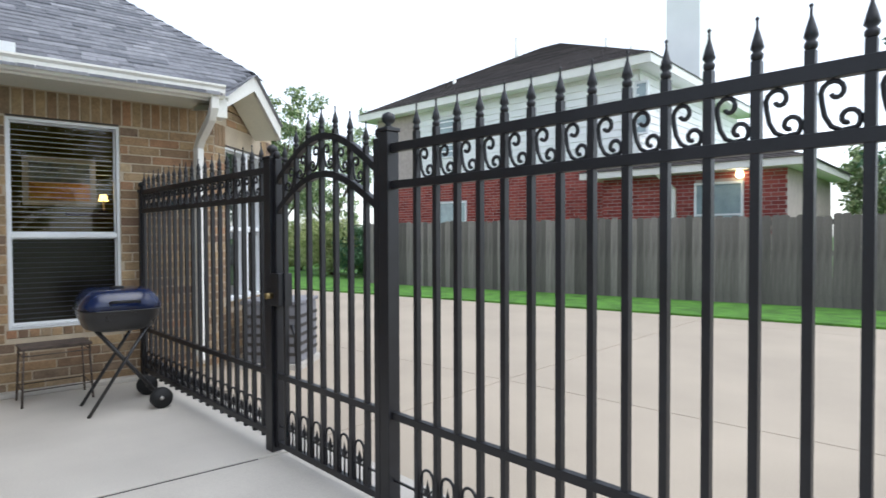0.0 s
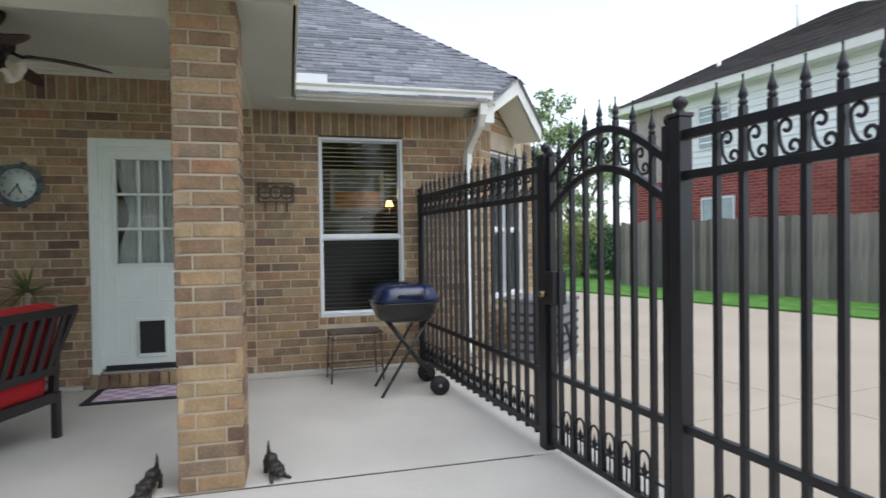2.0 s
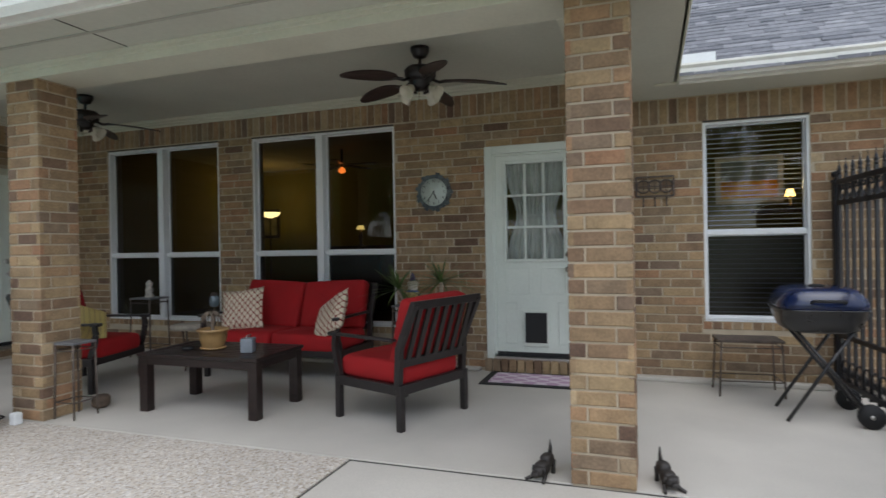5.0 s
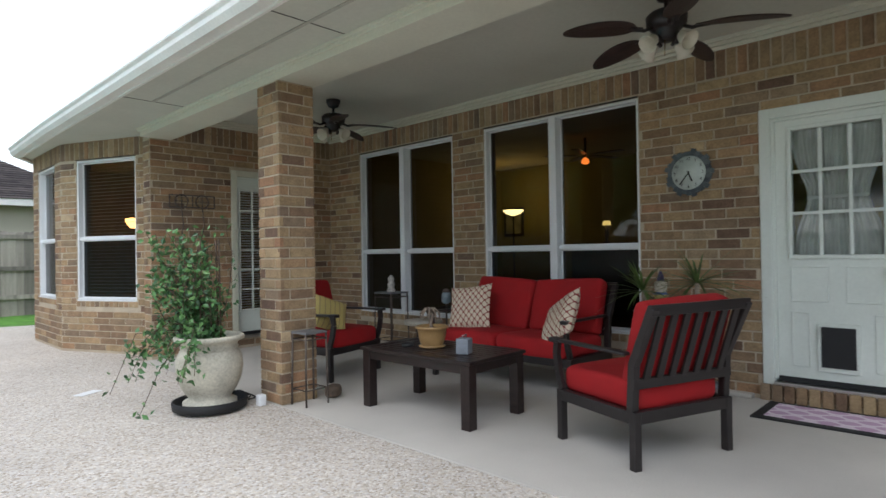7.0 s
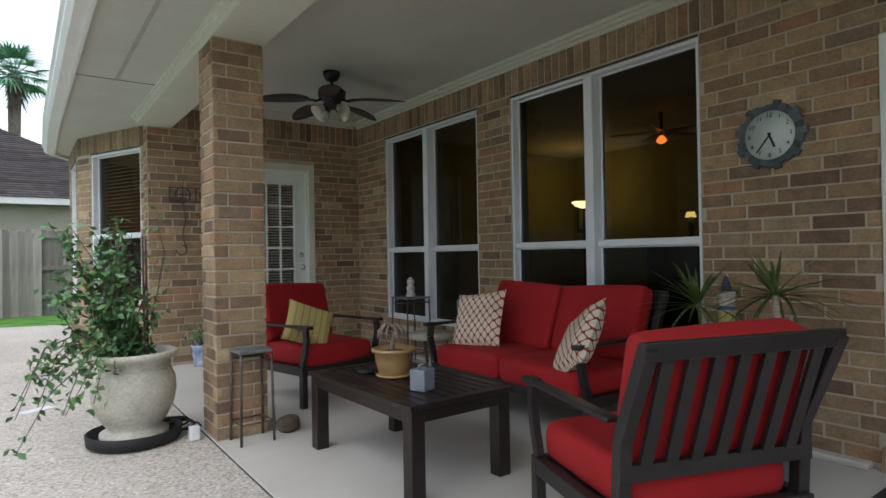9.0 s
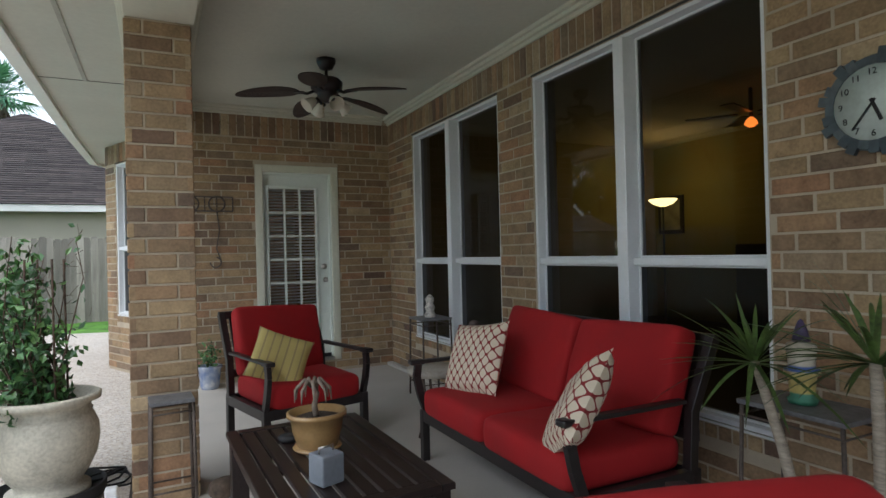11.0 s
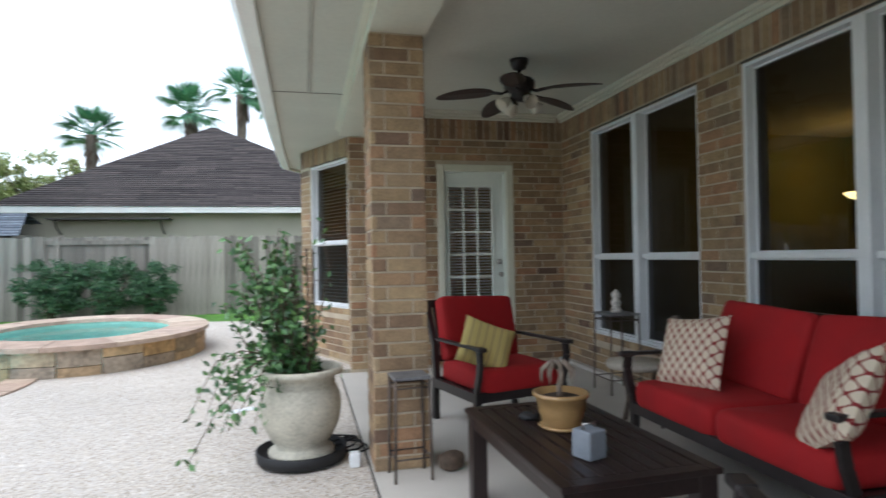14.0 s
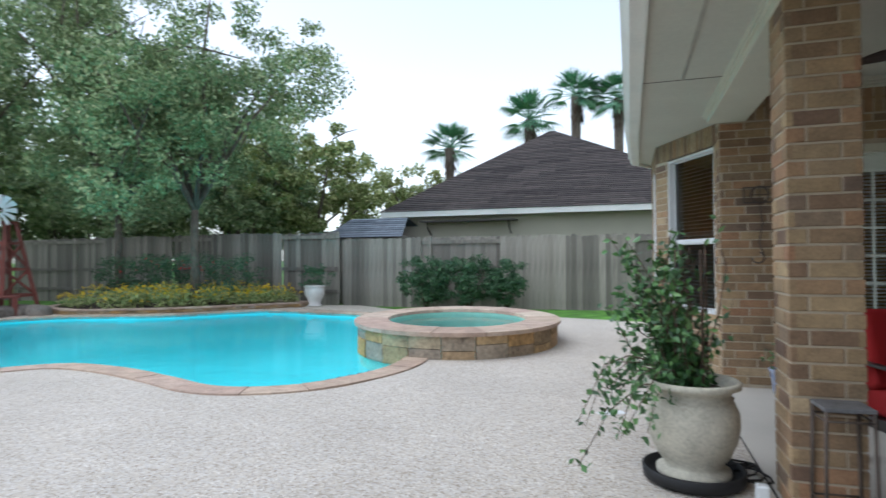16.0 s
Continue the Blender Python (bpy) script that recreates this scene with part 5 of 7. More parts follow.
# clock
clock = thing("wall_clock", at_wall(*MAIN, -2.005, 1.742), "round wall clock with dark mosaic rim on the brick", "clock")
m_face = material("clock_face", (0.55, 0.62, 0.58), 0.4, vary=0.08, scale=12)
part("face", M().tube([(0, -0.012, 0), (0, -0.03, 0)], 0.14, 40), m_face, clock, "pale green-grey face")
m_mosaic = palette("mosaic_slate", [(0, (0.03, 0.04, 0.05)), (0.5, (0.06, 0.08, 0.09)), (1, (0.10, 0.12, 0.13))], 0.35, "object", 50)
part("rim_back", M().tube([(0, -0.004, 0), (0, -0.018, 0)], 0.175, 40), m_mosaic, clock)
for k in range(28):
    a = 2 * math.pi * k / 28
    r1 = 0.182 + 0.014 * ((k * 5) % 3 - 1)
    part("mosaic_tile", M().box((-0.018, -0.034, 0.137), (0.018, -0.014, r1)), m_mosaic, clock, at=Matrix.Rotation(a, 4, "Y") , bevel=0.0)
for a, l, w in ((-158, 0.075, 0.012), (-218, 0.115, 0.008)):
    part("hand", M().box((-w / 2, -0.036, -0.015), (w / 2, -0.033, l)), m_black, clock, "black clock hand", at=Matrix.Rotation(radians(-a), 4, "Y"))


def text_mesh(words, size, mat):
    cu = bpy.data.curves.new("numeral", "FONT")
    cu.body, cu.size, cu.align_x, cu.align_y, cu.extrude = words, size, "CENTER", "CENTER", 0.0008
    tmp = bpy.data.objects.new("numeral", cu)
    me = bpy.data.meshes.new_from_object(tmp)
    bpy.data.objects.remove(tmp)
    me.materials.clear()
    me.materials.append(mat)
    return me


for k in range(1, 13):
    a = radians(90 - 30 * k)
    part("numeral", text_mesh(str(k), 0.034, m_black), m_black, clock, at=Matrix.Translation((0.112 * math.cos(a), -0.0315, 0.112 * math.sin(a))) @ Matrix.Rotation(math.pi / 2, 4, "X"))

# metal wall ornaments
hk = thing("hook_rack", at_wall(*MAIN, -0.10, 1.51), "rusty metal hook rack with small wheels on the brick", "hook rack")
part("frame", M().beam((0, -0.02, 0.10), (0.31, -0.02, 0.10), 0.014).beam((0, -0.02, 0.27), (0.31, -0.02, 0.27), 0.014).beam((0, -0.02, 0.10), (0, -0.02, 0.27), 0.014).beam((0.31, -0.02, 0.10), (0.31, -0.02, 0.27), 0.014), m_rust, hk)
for x in (0.06, 0.155, 0.25):
    wh = part("wheel", M().tube(arc((x, -0.022, 0.185), 0.055, 0, 360, 18), 0.007, 6), m_rust, hk)
    part("spokes", M().beam((x - 0.05, -0.022, 0.185), (x + 0.05, -0.022, 0.185), 0.007).beam((x, -0.022, 0.135), (x, -0.022, 0.235), 0.007), m_rust, wh)
    part("hook", M().tube([(x, -0.02, 0.10), (x, -0.025, 0.04), (x, -0.045, 0.01), (x, -0.065, 0.025)], 0.007, 6), m_rust, hk)
st = thing("wall_hanger", at_wall((0, B_Y), (-1, 0), 4.56, 1.15), "rusty metal wall hanger with two wheels and hanging scrolls", "wall ornament")
part("bar", M().beam((-0.26, -0.02, 0.55), (0.26, -0.02, 0.55), 0.014).beam((-0.26, -0.02, 0.69), (0.26, -0.02, 0.69), 0.012).beam((-0.26, -0.02, 0.55), (-0.26, -0.02, 0.69), 0.012).beam((0.26, -0.02, 0.55), (0.26, -0.02, 0.69), 0.012).beam((0.0, -0.02, 0.55), (0.0, -0.02, 0.69), 0.010), m_rust, st)
for x in (-0.13, 0.11):
    wh = part("wheel", M().tube(arc((x, -0.03, 0.62), 0.075, 0, 360, 20), 0.008, 6), m_rust, st)
    part("spokes", M().beam((x - 0.07, -0.03, 0.62), (x + 0.07, -0.03, 0.62), 0.008).beam((x, -0.03, 0.55), (x, -0.03, 0.69), 0.008), m_rust, wh)
    part("cord", M().tube([(x, -0.03, 0.54), (x + 0.02, -0.03, 0.36), (x - 0.01, -0.03, 0.18), (x + 0.03, -0.03, 0.06)], 0.006, 6), m_rust, st)
    part("scroll_hook", M().tube(arc((x - 0.02, -0.03, 0.045), 0.05, -180, 80, 12), 0.007, 6), m_rust, st)

# doormat
m_mat = lattice("woven_mat", (0.50, 0.33, 0.46), (0.68, 0.58, 0.64), 40.0, 0.6)
mat = thing("doormat", pose(-6.165, -0.99, 0, 0, 0, 1), "mauve patterned doormat with a black border", "doormat")
part("border", M().box((-0.25, -0.43, 0), (0.25, 0.43, 0.012)), m_black, mat, bevel=0.003)
part("pile", M().box((-0.19, -0.36, 0.012), (0.19, 0.36, 0.017)), m_mat, mat, "mauve patterned pile")


# cast dogs by the column: one plain mesh each
def iron_dog(at, turn):
    m = M().puff((-0.035, 0, 0.085), (0.10, 0.075, 0.08), 0.7).puff((0.03, 0, 0.06), (0.11, 0.08, 0.075), 0.7).puff((0.085, 0, 0.055), (0.075, 0.07, 0.06), 0.7).puff((0.125, 0, 0.045), (0.05, 0.04, 0.035), 0.7)
    m.tube([(0.08, 0.03, 0.075), (0.075, 0.045, 0.04)], [0.013, 0.006], 6).tube([(0.08, -0.03, 0.075), (0.075, -0.045, 0.04)], [0.013, 0.006], 6)
    m.tube([(-0.07, 0, 0.10), (-0.085, 0, 0.15), (-0.08, 0, 0.20)], [0.018, 0.011, 0.003], 6)
    for y in (-0.026, 0.026):
        m.tube([(-0.055, y, 0.08), (-0.07, y, 0.04), (-0.065, y, 0.0)], [0.022, 0.013, 0.014], 7)
        m.tube([(0.05, y, 0.05), (0.09, y * 1.7, 0.012), (0.14, y * 2.2, 0.01)], [0.018, 0.012, 0.010], 7)
    single("dog_statue", m, material("dark_cast_iron", (0.03, 0.025, 0.022), 0.6, vary=0.3, scale=20, fine=120, bump=0.4), "small dark cast-iron dog statue on the slab", "statue", at=pose(*at, 0, 0, turn) @ Matrix.Diagonal((0.8, 0.85, 0.85, 1)), group="iron dogs")


iron_dog((-4.06, -0.53, 0), -18)
iron_dog((-4.11, 0.06, 0), 22)
m = M()
m.puff((0, 0, 0.05), (0.15, 0.12, 0.10), 0.75)
single("rock", m, material("brown_rock", (0.12, 0.085, 0.06), 0.9, vary=0.3, scale=18, bump=0.7), "brown rock on the slab beside the column", "rock", at=pose(-4.42, -4.03, 0, 0, 0, 30))

# ---- grill ----
grill = thing("charcoal_grill", pose(-5.63, 1.07, 0, 0, 0, 0), "portable charcoal grill with a blue enamel lid", "grill")
m_blue = material("blue_enamel", (0.005, 0.013, 0.055), 0.2, vary=0.15, scale=8, bump=0.03, coat=0.25)
m_pan = material("black_enamel", (0.012, 0.012, 0.014), 0.3, vary=0.2, coat=0.3)


def tub(m, rows_):
    """A rounded rectangular shell through rings (half length, half depth, height)."""
    n = 32
    vs = []
    for a, b, z in rows_:
        for k in range(n):
            t = 2 * math.pi * k / n
            c, s = math.cos(t), math.sin(t)
            vs.append((a * math.copysign(abs(c) ** 0.45, c), b * math.copysign(abs(s) ** 0.45, s), z))
    m.add(vs, [(i * n + k, i * n + (k + 1) % n, (i + 1) * n + (k + 1) % n, (i + 1) * n + k) for i in range(len(rows_) - 1) for k in range(n)] + [tuple(reversed(range(n))), tuple(range((len(rows_) - 1) * n, len(rows_) * n))], True)
    return m


part("fire_bowl", tub(M(), [(0.17, 0.15, 0.585), (0.24, 0.22, 0.61), (0.275, 0.252, 0.69), (0.285, 0.26, 0.74), (0.29, 0.265, 0.742)]), m_pan, grill, "black enamel fire bowl")
lid = part("lid", tub(M(), [(0.293, 0.268, 0.744), (0.29, 0.265, 0.785), (0.265, 0.235, 0.84), (0.235, 0.20, 0.875), (0.18, 0.15, 0.885)]), m_blue, grill, "glossy dark blue lid")
part("band", tub(M(), [(0.296, 0.271, 0.739), (0.296, 0.271, 0.747)]), m_pan, grill, "dark metal rim")
part("lid_handle", M().tube([(0.285, -0.09, 0.80), (0.33, -0.09, 0.81), (0.33, 0.09, 0.81), (0.285, 0.09, 0.80)], 0.011, 8), m_black, lid, "black handle")
part("top_knob", M().lathe([(0.045, 0.882), (0.05, 0.893), (0.03, 0.90)], n=12), m_black, lid)
for x in (0.05, 0.09, -0.1):
    part("rivet", M().lathe([(0.006, -0.002), (0.004, 0.003)], (x, -0.258, 0.71), 8), m_nickel, grill)
for x in (-0.19, 0.19):
    part("leg", M().tube([(x, 0.17, 0.62), (x, -0.22, 0.0)], 0.0125, 8), m_pan, grill)
    part("leg", M().tube([(x * 0.88, -0.17, 0.62), (x * 0.88, 0.24, 0.085)], 0.0125, 8), m_pan, grill)
part("crossbar", M().tube([(-0.19, 0.17, 0.62), (-0.12, 0.19, 0.625), (0.12, 0.19, 0.625), (0.19, 0.17, 0.62)], 0.011, 8), m_pan, grill)
part("axle", M().tube([(-0.24, 0.24, 0.075), (0.24, 0.24, 0.075)], 0.009, 8), m_pan, grill)
for x in (-0.235, 0.235):
    wheel = part("wheel", M().tube([(x - 0.022, 0.24, 0.076), (x + 0.022, 0.24, 0.076)], 0.076, 24), m_black, grill, "black plastic wheel")
    part("hub", M().tube([(x - 0.026, 0.24, 0.076), (x + 0.026, 0.24, 0.076)], 0.014, 12), m_nickel, wheel, "bright hub")
part("side_handle", M().tube([(-0.29, -0.09, 0.72), (-0.36, -0.09, 0.725), (-0.36, 0.09, 0.725), (-0.29, 0.09, 0.72)], 0.011, 8), m_pan, grill)

# ---- iron fence and gate ----
FENCE = pose(-6.5, 1.41, 0, 0, 0, 5.2)
STEP = 0.1229


def scroll_mesh(w, h):
    """A curl high on one side, a sweeping stem, and a curl low on the other."""
    top = [(0.40 * w + 0.28 * w * (0.3 + 0.7 * i / 12) * math.cos(radians(-150 + 330 * i / 12)), 0, 0.70 * h + 0.21 * h * (0.3 + 0.7 * i / 12) * math.sin(radians(-150 + 330 * i / 12))) for i in range(13)]
    stem = [(0.145 * w, 0, 0.54 * h), (0.20 * w, 0, 0.33 * h), (0.34 * w, 0, 0.15 * h), (0.55 * w, 0, 0.07 * h), (0.76 * w, 0, 0.09 * h)]
    low = [(0.68 * w + 0.26 * w * (1 - 0.7 * i / 12) * math.cos(radians(-50 + 330 * i / 12)), 0, 0.25 * h + 0.19 * h * (1 - 0.7 * i / 12) * math.sin(radians(-50 + 330 * i / 12))) for i in range(13)]
    return M().tube(top + stem + low, 0.0068, 5).mesh("scroll", m_iron)


SCROLL = scroll_mesh(STEP - 0.02, 0.15)
finial = M().lathe([(0.010, 0), (0.016, 0.008), (0.016, 0.018), (0.010, 0.024), (0.018, 0.034), (0.013, 0.055), (0.004, 0.085), (0.003, 0.105), (0.006, 0.11), (0.0, 0.118)], n=8).mesh("finial", m_iron)
hoop_m = M().tube([(-0.037, 0, 0), (-0.037, 0, 0.17)] + arc((0, 0, 0.17), 0.037, 180, 0, 8) + [(0.037, 0, 0.17), (0.037, 0, 0)], 0.0065, 6).mesh("hoop", m_iron)
fleur_m = M().tube([(0, 0, 0.0), (0, 0, 0.10)], 0.005, 5).lathe([(0.0, 0.09), (0.012, 0.115), (0.004, 0.145), (0, 0.165)], n=6).tube([(-0.024, 0, 0.12), (-0.012, 0, 0.098), (0.012, 0, 0.098), (0.024, 0, 0.12)], [0.004, 0.006, 0.006, 0.004], 5).mesh("fleur", m_iron)


def picket(parent, x, z0, z1):
    p = part("picket", M().box((x - 0.012, -0.012, z0), (x + 0.012, 0.012, z1)), m_iron, parent)
    part("finial", finial, m_iron, p, at=Matrix.Translation((x, 0, z1)))
    return p


def iron_post(parent, x, w, top):
    p = part("post", M().box((x - w / 2, -w / 2, -0.02), (x + w / 2, w / 2, top)).box((x - w / 2 - 0.006, -w / 2 - 0.006, top), (x + w / 2 + 0.006, w / 2 + 0.006, top + 0.018)), m_iron, parent, bevel=0.003)
    part("ball", M().lathe([(0.012, 0.0), (0.02, 0.008), (0.012, 0.014), (0.028, 0.03), (0.032, 0.045), (0.026, 0.062), (0.0, 0.075)], (x, 0, top + 0.018), 16), m_iron, p)


def fence_panel(at, x0, x1, first, label, low=0.045):
    """Pickets between three rails, scrolls in the top band and hoops along the foot."""
    ob = thing("iron_fence", at, label, "fence", "iron fence")
    for z, h in ((1.655, 0.04), (1.49, 0.036), (0.45, 0.034), (low, 0.036)):
        part("rail", M().box((x0, -0.015, z - h / 2), (x1, 0.015, z + h / 2)), m_iron, ob, bevel=0.002)
    x = first
    while x < x1 - 0.02:
        picket(ob, x, 0.05, 1.712)
        if x + STEP < x1 + 0.02:
            part("scroll", SCROLL, m_iron, ob, at=Matrix.Translation((x + 0.01, 0, 1.498)))
            part("hoop", hoop_m, m_iron, ob, at=Matrix.Translation((x + STEP / 2, 0.0, 0.055)))
            part("fleur", fleur_m, m_iron, ob, at=Matrix.Translation((x + STEP / 2, 0, 0.06)))
        x += STEP
    part("hoop_rail", M().box((x0, -0.004, 0.148), (x1, 0.004, 0.158)), m_iron, ob)
    return ob


GL, GR = 2.454, 3.541
left = fence_panel(FENCE, 0.05, GL - 0.04, 0.10, "black wrought-iron fence panel with spear finials and scrolls", 0.09)
iron_post(left, 0.035, 0.05, 1.66)
iron_post(left, GL, 0.08, 1.71)
right = fence_panel(FENCE, GR + 0.04, GR + 4.6, GR + 0.201, "black wrought-iron fence panel beside the walkway")
iron_post(right, GR + 0.008, 0.066, 1.73)
iron_post(right, GR + 4.62, 0.065, 1.73)
gate = thing("iron_gate", FENCE, "closed arched wrought-iron gate with lock box", "gate")
g0x, g1x = GL + 0.065, GR - 0.075
for x in (g0x - 0.012, g1x + 0.012):
    stile = part("stile", M().box((x - 0.02, -0.02, 0.03), (x + 0.02, 0.02, 1.71)), m_iron, gate, bevel=0.003)
    part("ball", M().lathe([(0.012, 0), (0.02, 0.02), (0.016, 0.04), (0, 0.05)], (x, 0, 1.71), 12), m_iron, stile)


def arch(z, rise):
    out = []
    for i in range(17):
        t = i / 16
        out.append((g0x + (g1x - g0x) * t, 0, z + rise * math.sin(math.pi * t)))
    return out


for z, rise in ((1.575, 0.205), (1.405, 0.18)):
    m = M()
    pts = arch(z, rise)
    for p, q in zip(pts, pts[1:]):
        m.beam(p, q, 0.03, 0.034)
    part("arched_rail", m, m_iron, gate)
for z in (0.45, 0.05):
    part("rail", M().box((g0x, -0.015, z - 0.016), (g1x, 0.015, z + 0.016)), m_iron, gate)
part("hoop_rail", M().box((g0x, -0.004, 0.148), (g1x, 0.004, 0.158)), m_iron, gate)
for k in range(7):
    x = g0x + (g1x - g0x) * (k + 0.62) / 7.3
    t = (x - g0x) / (g1x - g0x)
    picket(gate, x, 0.05, 1.635 + 0.185 * math.sin(math.pi * t))
    if k < 6:
        t2 = t + 0.5 / 7.3
        part("scroll", SCROLL, m_iron, gate, at=Matrix.Translation((x + (0.01 if k >= 3 else STEP - 0.01), 0, 1.425 + 0.18 * math.sin(math.pi * t2))) @ Matrix.Diagonal((1 if k >= 3 else -1, 1, 1, 1)))
        part("hoop", hoop_m, m_iron, gate, at=Matrix.Translation((x + STEP / 2, 0, 0.06)))
        part("fleur", fleur_m, m_iron, gate, at=Matrix.Translation((x + STEP / 2, 0, 0.065)))
lock = part("lock_box", M().box((g0x - 0.03, -0.045, 0.86), (g0x + 0.075, 0.045, 1.05)), m_iron, gate, "black lock box", bevel=0.006)
part("knob", M().tube([(g0x + 0.0, -0.045, 0.92), (g0x + 0.0, -0.085, 0.92)], 0.018, 12), m_brass, lock, "worn brass knob")
for z in (0.35, 0.95, 1.5):
    part("hinge", M().tube([(g1x + 0.045, -0.01, z - 0.05), (g1x + 0.045, -0.01, z + 0.05)], 0.014, 10), m_iron, gate)
part("chain", M().tube([(g0x + 0.09, 0.03, 0.75), (g0x + 0.12, 0.035, 0.68), (g0x + 0.14, 0.03, 0.60), (g0x + 0.17, 0.03, 0.56)], [0.012, 0.009, 0.012, 0.016], 6), m_iron, gate, "hanging chain")

# grey utility cabinet beyond the fence
m_util = material("grey_cabinet", (0.22, 0.22, 0.24), 0.6, vary=0.12, scale=4)
ac = thing("condenser_unit", pose(-6.40, 2.66, -0.02, 0, 0, 45) @ Matrix.Diagonal((0.8, 0.8, 1, 1)), "grey louvred air-conditioning unit by the house corner", "air conditioner")
part("cabinet", M().box((-0.35, -0.35, 0.05), (0.35, 0.35, 0.62)), m_util, ac, bevel=0.02)
part("lid", M().box((-0.37, -0.37, 0.62), (0.37, 0.37, 0.66)), m_util, ac, bevel=0.012)
part("pad", M().box((-0.4, -0.4, 0), (0.4, 0.4, 0.05)), m_concrete, ac)
for k in range(5):
    part("louvre", M().box((-0.33, -0.362, 0.13 + k * 0.09), (0.33, -0.35, 0.16 + k * 0.09)), m_dark, ac)
    part("louvre", M().box((0.35, -0.33, 0.13 + k * 0.09), (0.362, 0.33, 0.16 + k * 0.09)), m_dark, ac)


# ---- potted vine by the column ----
m_urn = material("weathered_stone_pot", (0.52, 0.49, 0.40), 0.85, vary=0.2, scale=6, fine=60, bump=0.15)
vp = thing("vine_planter", (-3.605, -4.43, 0), "weathered stone pot with a climbing jasmine on a frame", "planter")
part("caddy", M().lathe([(0.244, 0.01), (0.26, 0.02), (0.265, 0.075), (0.252, 0.08), (0.244, 0.04), (0.0, 0.035)], n=36), m_black, vp, "black plastic caddy")
part("pot", M().lathe([(0.176, 0.038), (0.19, 0.045), (0.19, 0.07), (0.155, 0.085), (0.148, 0.10), (0.185, 0.15), (0.222, 0.23), (0.236, 0.31), (0.232, 0.38), (0.21, 0.435), (0.196, 0.45), (0.206, 0.462), (0.193, 0.475), (0.206, 0.50), (0.244, 0.515), (0.248, 0.54), (0.231, 0.55), (0.21, 0.53), (0.185, 0.50), (0.0, 0.49)], n=48), m_urn, vp, "weathered grey-green stone pot")
part("soil", M().lathe([(0.19, 0.495), (0.10, 0.51), (0.0, 0.505)], n=24), m_soil, vp)
m_leaf = palette("vine_leaf", [(0, (0.03, 0.08, 0.03)), (0.4, (0.055, 0.14, 0.045)), (0.75, (0.09, 0.21, 0.06)), (1, (0.16, 0.30, 0.10))], 0.35, "island", 30, 0.0, 0.15)
m_twig = material("brown_twig", (0.10, 0.065, 0.045), 0.9, vary=0.3, scale=20, bump=0.4)


def leaf_card(m, c, d, up, l, w):
    """One pointed leaf with a folded midrib."""
    side = d.cross(up).normalized() * w
    n = side.cross(d).normalized() * (w * 0.35)
    m.add([c, c + d * l * 0.45 + side + n, c + d * l, c + d * l * 0.45 - side + n, c + d * l * 0.45], [(0, 4, 1), (4, 2, 1), (0, 3, 4), (4, 3, 2)])


def rand_dir(rng):
    z, a = rng.uniform(-1, 1), rng.uniform(0, 2 * math.pi)
    r = math.sqrt(1 - z * z)
    return Vector((r * math.cos(a), r * math.sin(a), z))


rng = random.Random(12)
frame_m = M()
for k in range(4):
    a = k * math.pi / 2 + 0.5
    frame_m.tube([(0.10 * math.cos(a), 0.10 * math.sin(a), 0.48), (0.09 * math.cos(a), 0.09 * math.sin(a), 1.25)], 0.006, 6)
part("trellis", frame_m, m_twig, vp, "thin wire trellis")
stems, leaves, dry = M(), M(), M()
for k in range(42):
    a = rng.uniform(0, 2 * math.pi)
    kind = k % 3
    pts = [Vector((0.06 * math.cos(a), 0.06 * math.sin(a), 0.50))]
    if kind == 2:
        # trailing shoots, most on the pool side
        a = rng.uniform(-1.3, 0.9)
        d = Vector((math.cos(a), math.sin(a), 0))
        h = rng.uniform(0.05, 0.35)
        reach = rng.uniform(0.3, 0.68)
        for t in (0.25, 0.5, 0.75, 1.0):
            pts.append(Vector((0, 0, 0.5)) + d * reach * t + Vector((0, 0, h * math.sin(math.pi * t * 0.8) - 0.42 * t ** 3 * rng.uniform(0.2, 1.0))) + rand_dir(rng) * 0.025)
    else:
        top = rng.uniform(0.85, 1.38)
        lean = Vector((rng.gauss(0.10, 0.08), rng.gauss(-0.01, 0.08), 0))
        for t in (0.25, 0.5, 0.75, 1.0):
            pts.append(Vector((0.09 * math.cos(a + t * 3), 0.09 * math.sin(a + t * 3), 0.5 + (top - 0.5) * t)) + lean * t * 1.5 + rand_dir(rng) * 0.02)
    stems.tube(pts, [0.005, 0.0045, 0.004, 0.003, 0.002], 5)
    for i in range(len(pts) - 1):
        for q in range(12 if kind == 2 else 15):
            p = pts[i].lerp(pts[i + 1], rng.random()) + rand_dir(rng) * rng.uniform(0.0, 0.08)
            if p.z > 0.9 and p.x < 0.02 and rng.random() < 0.7:
                if rng.random() < 0.6:
                    dry.tube([p, p + rand_dir(rng) * 0.06], 0.0015, 3)
                continue
            d = (rand_dir(rng) + Vector((0, 0, -0.15))).normalized()
            leaf_card(leaves, p, d, rand_dir(rng), rng.uniform(0.04, 0.065), rng.uniform(0.012, 0.019))
tagged(part("twining_stem", stems, m_twig, vp, "woody twining stems"), kind="stuff")
tagged(part("dry_twig", dry, m_twig, vp, "dry brown twigs"), kind="stuff")
tagged(part("foliage", leaves, m_leaf, vp, "small glossy green leaves"), kind="stuff")
cable = M()
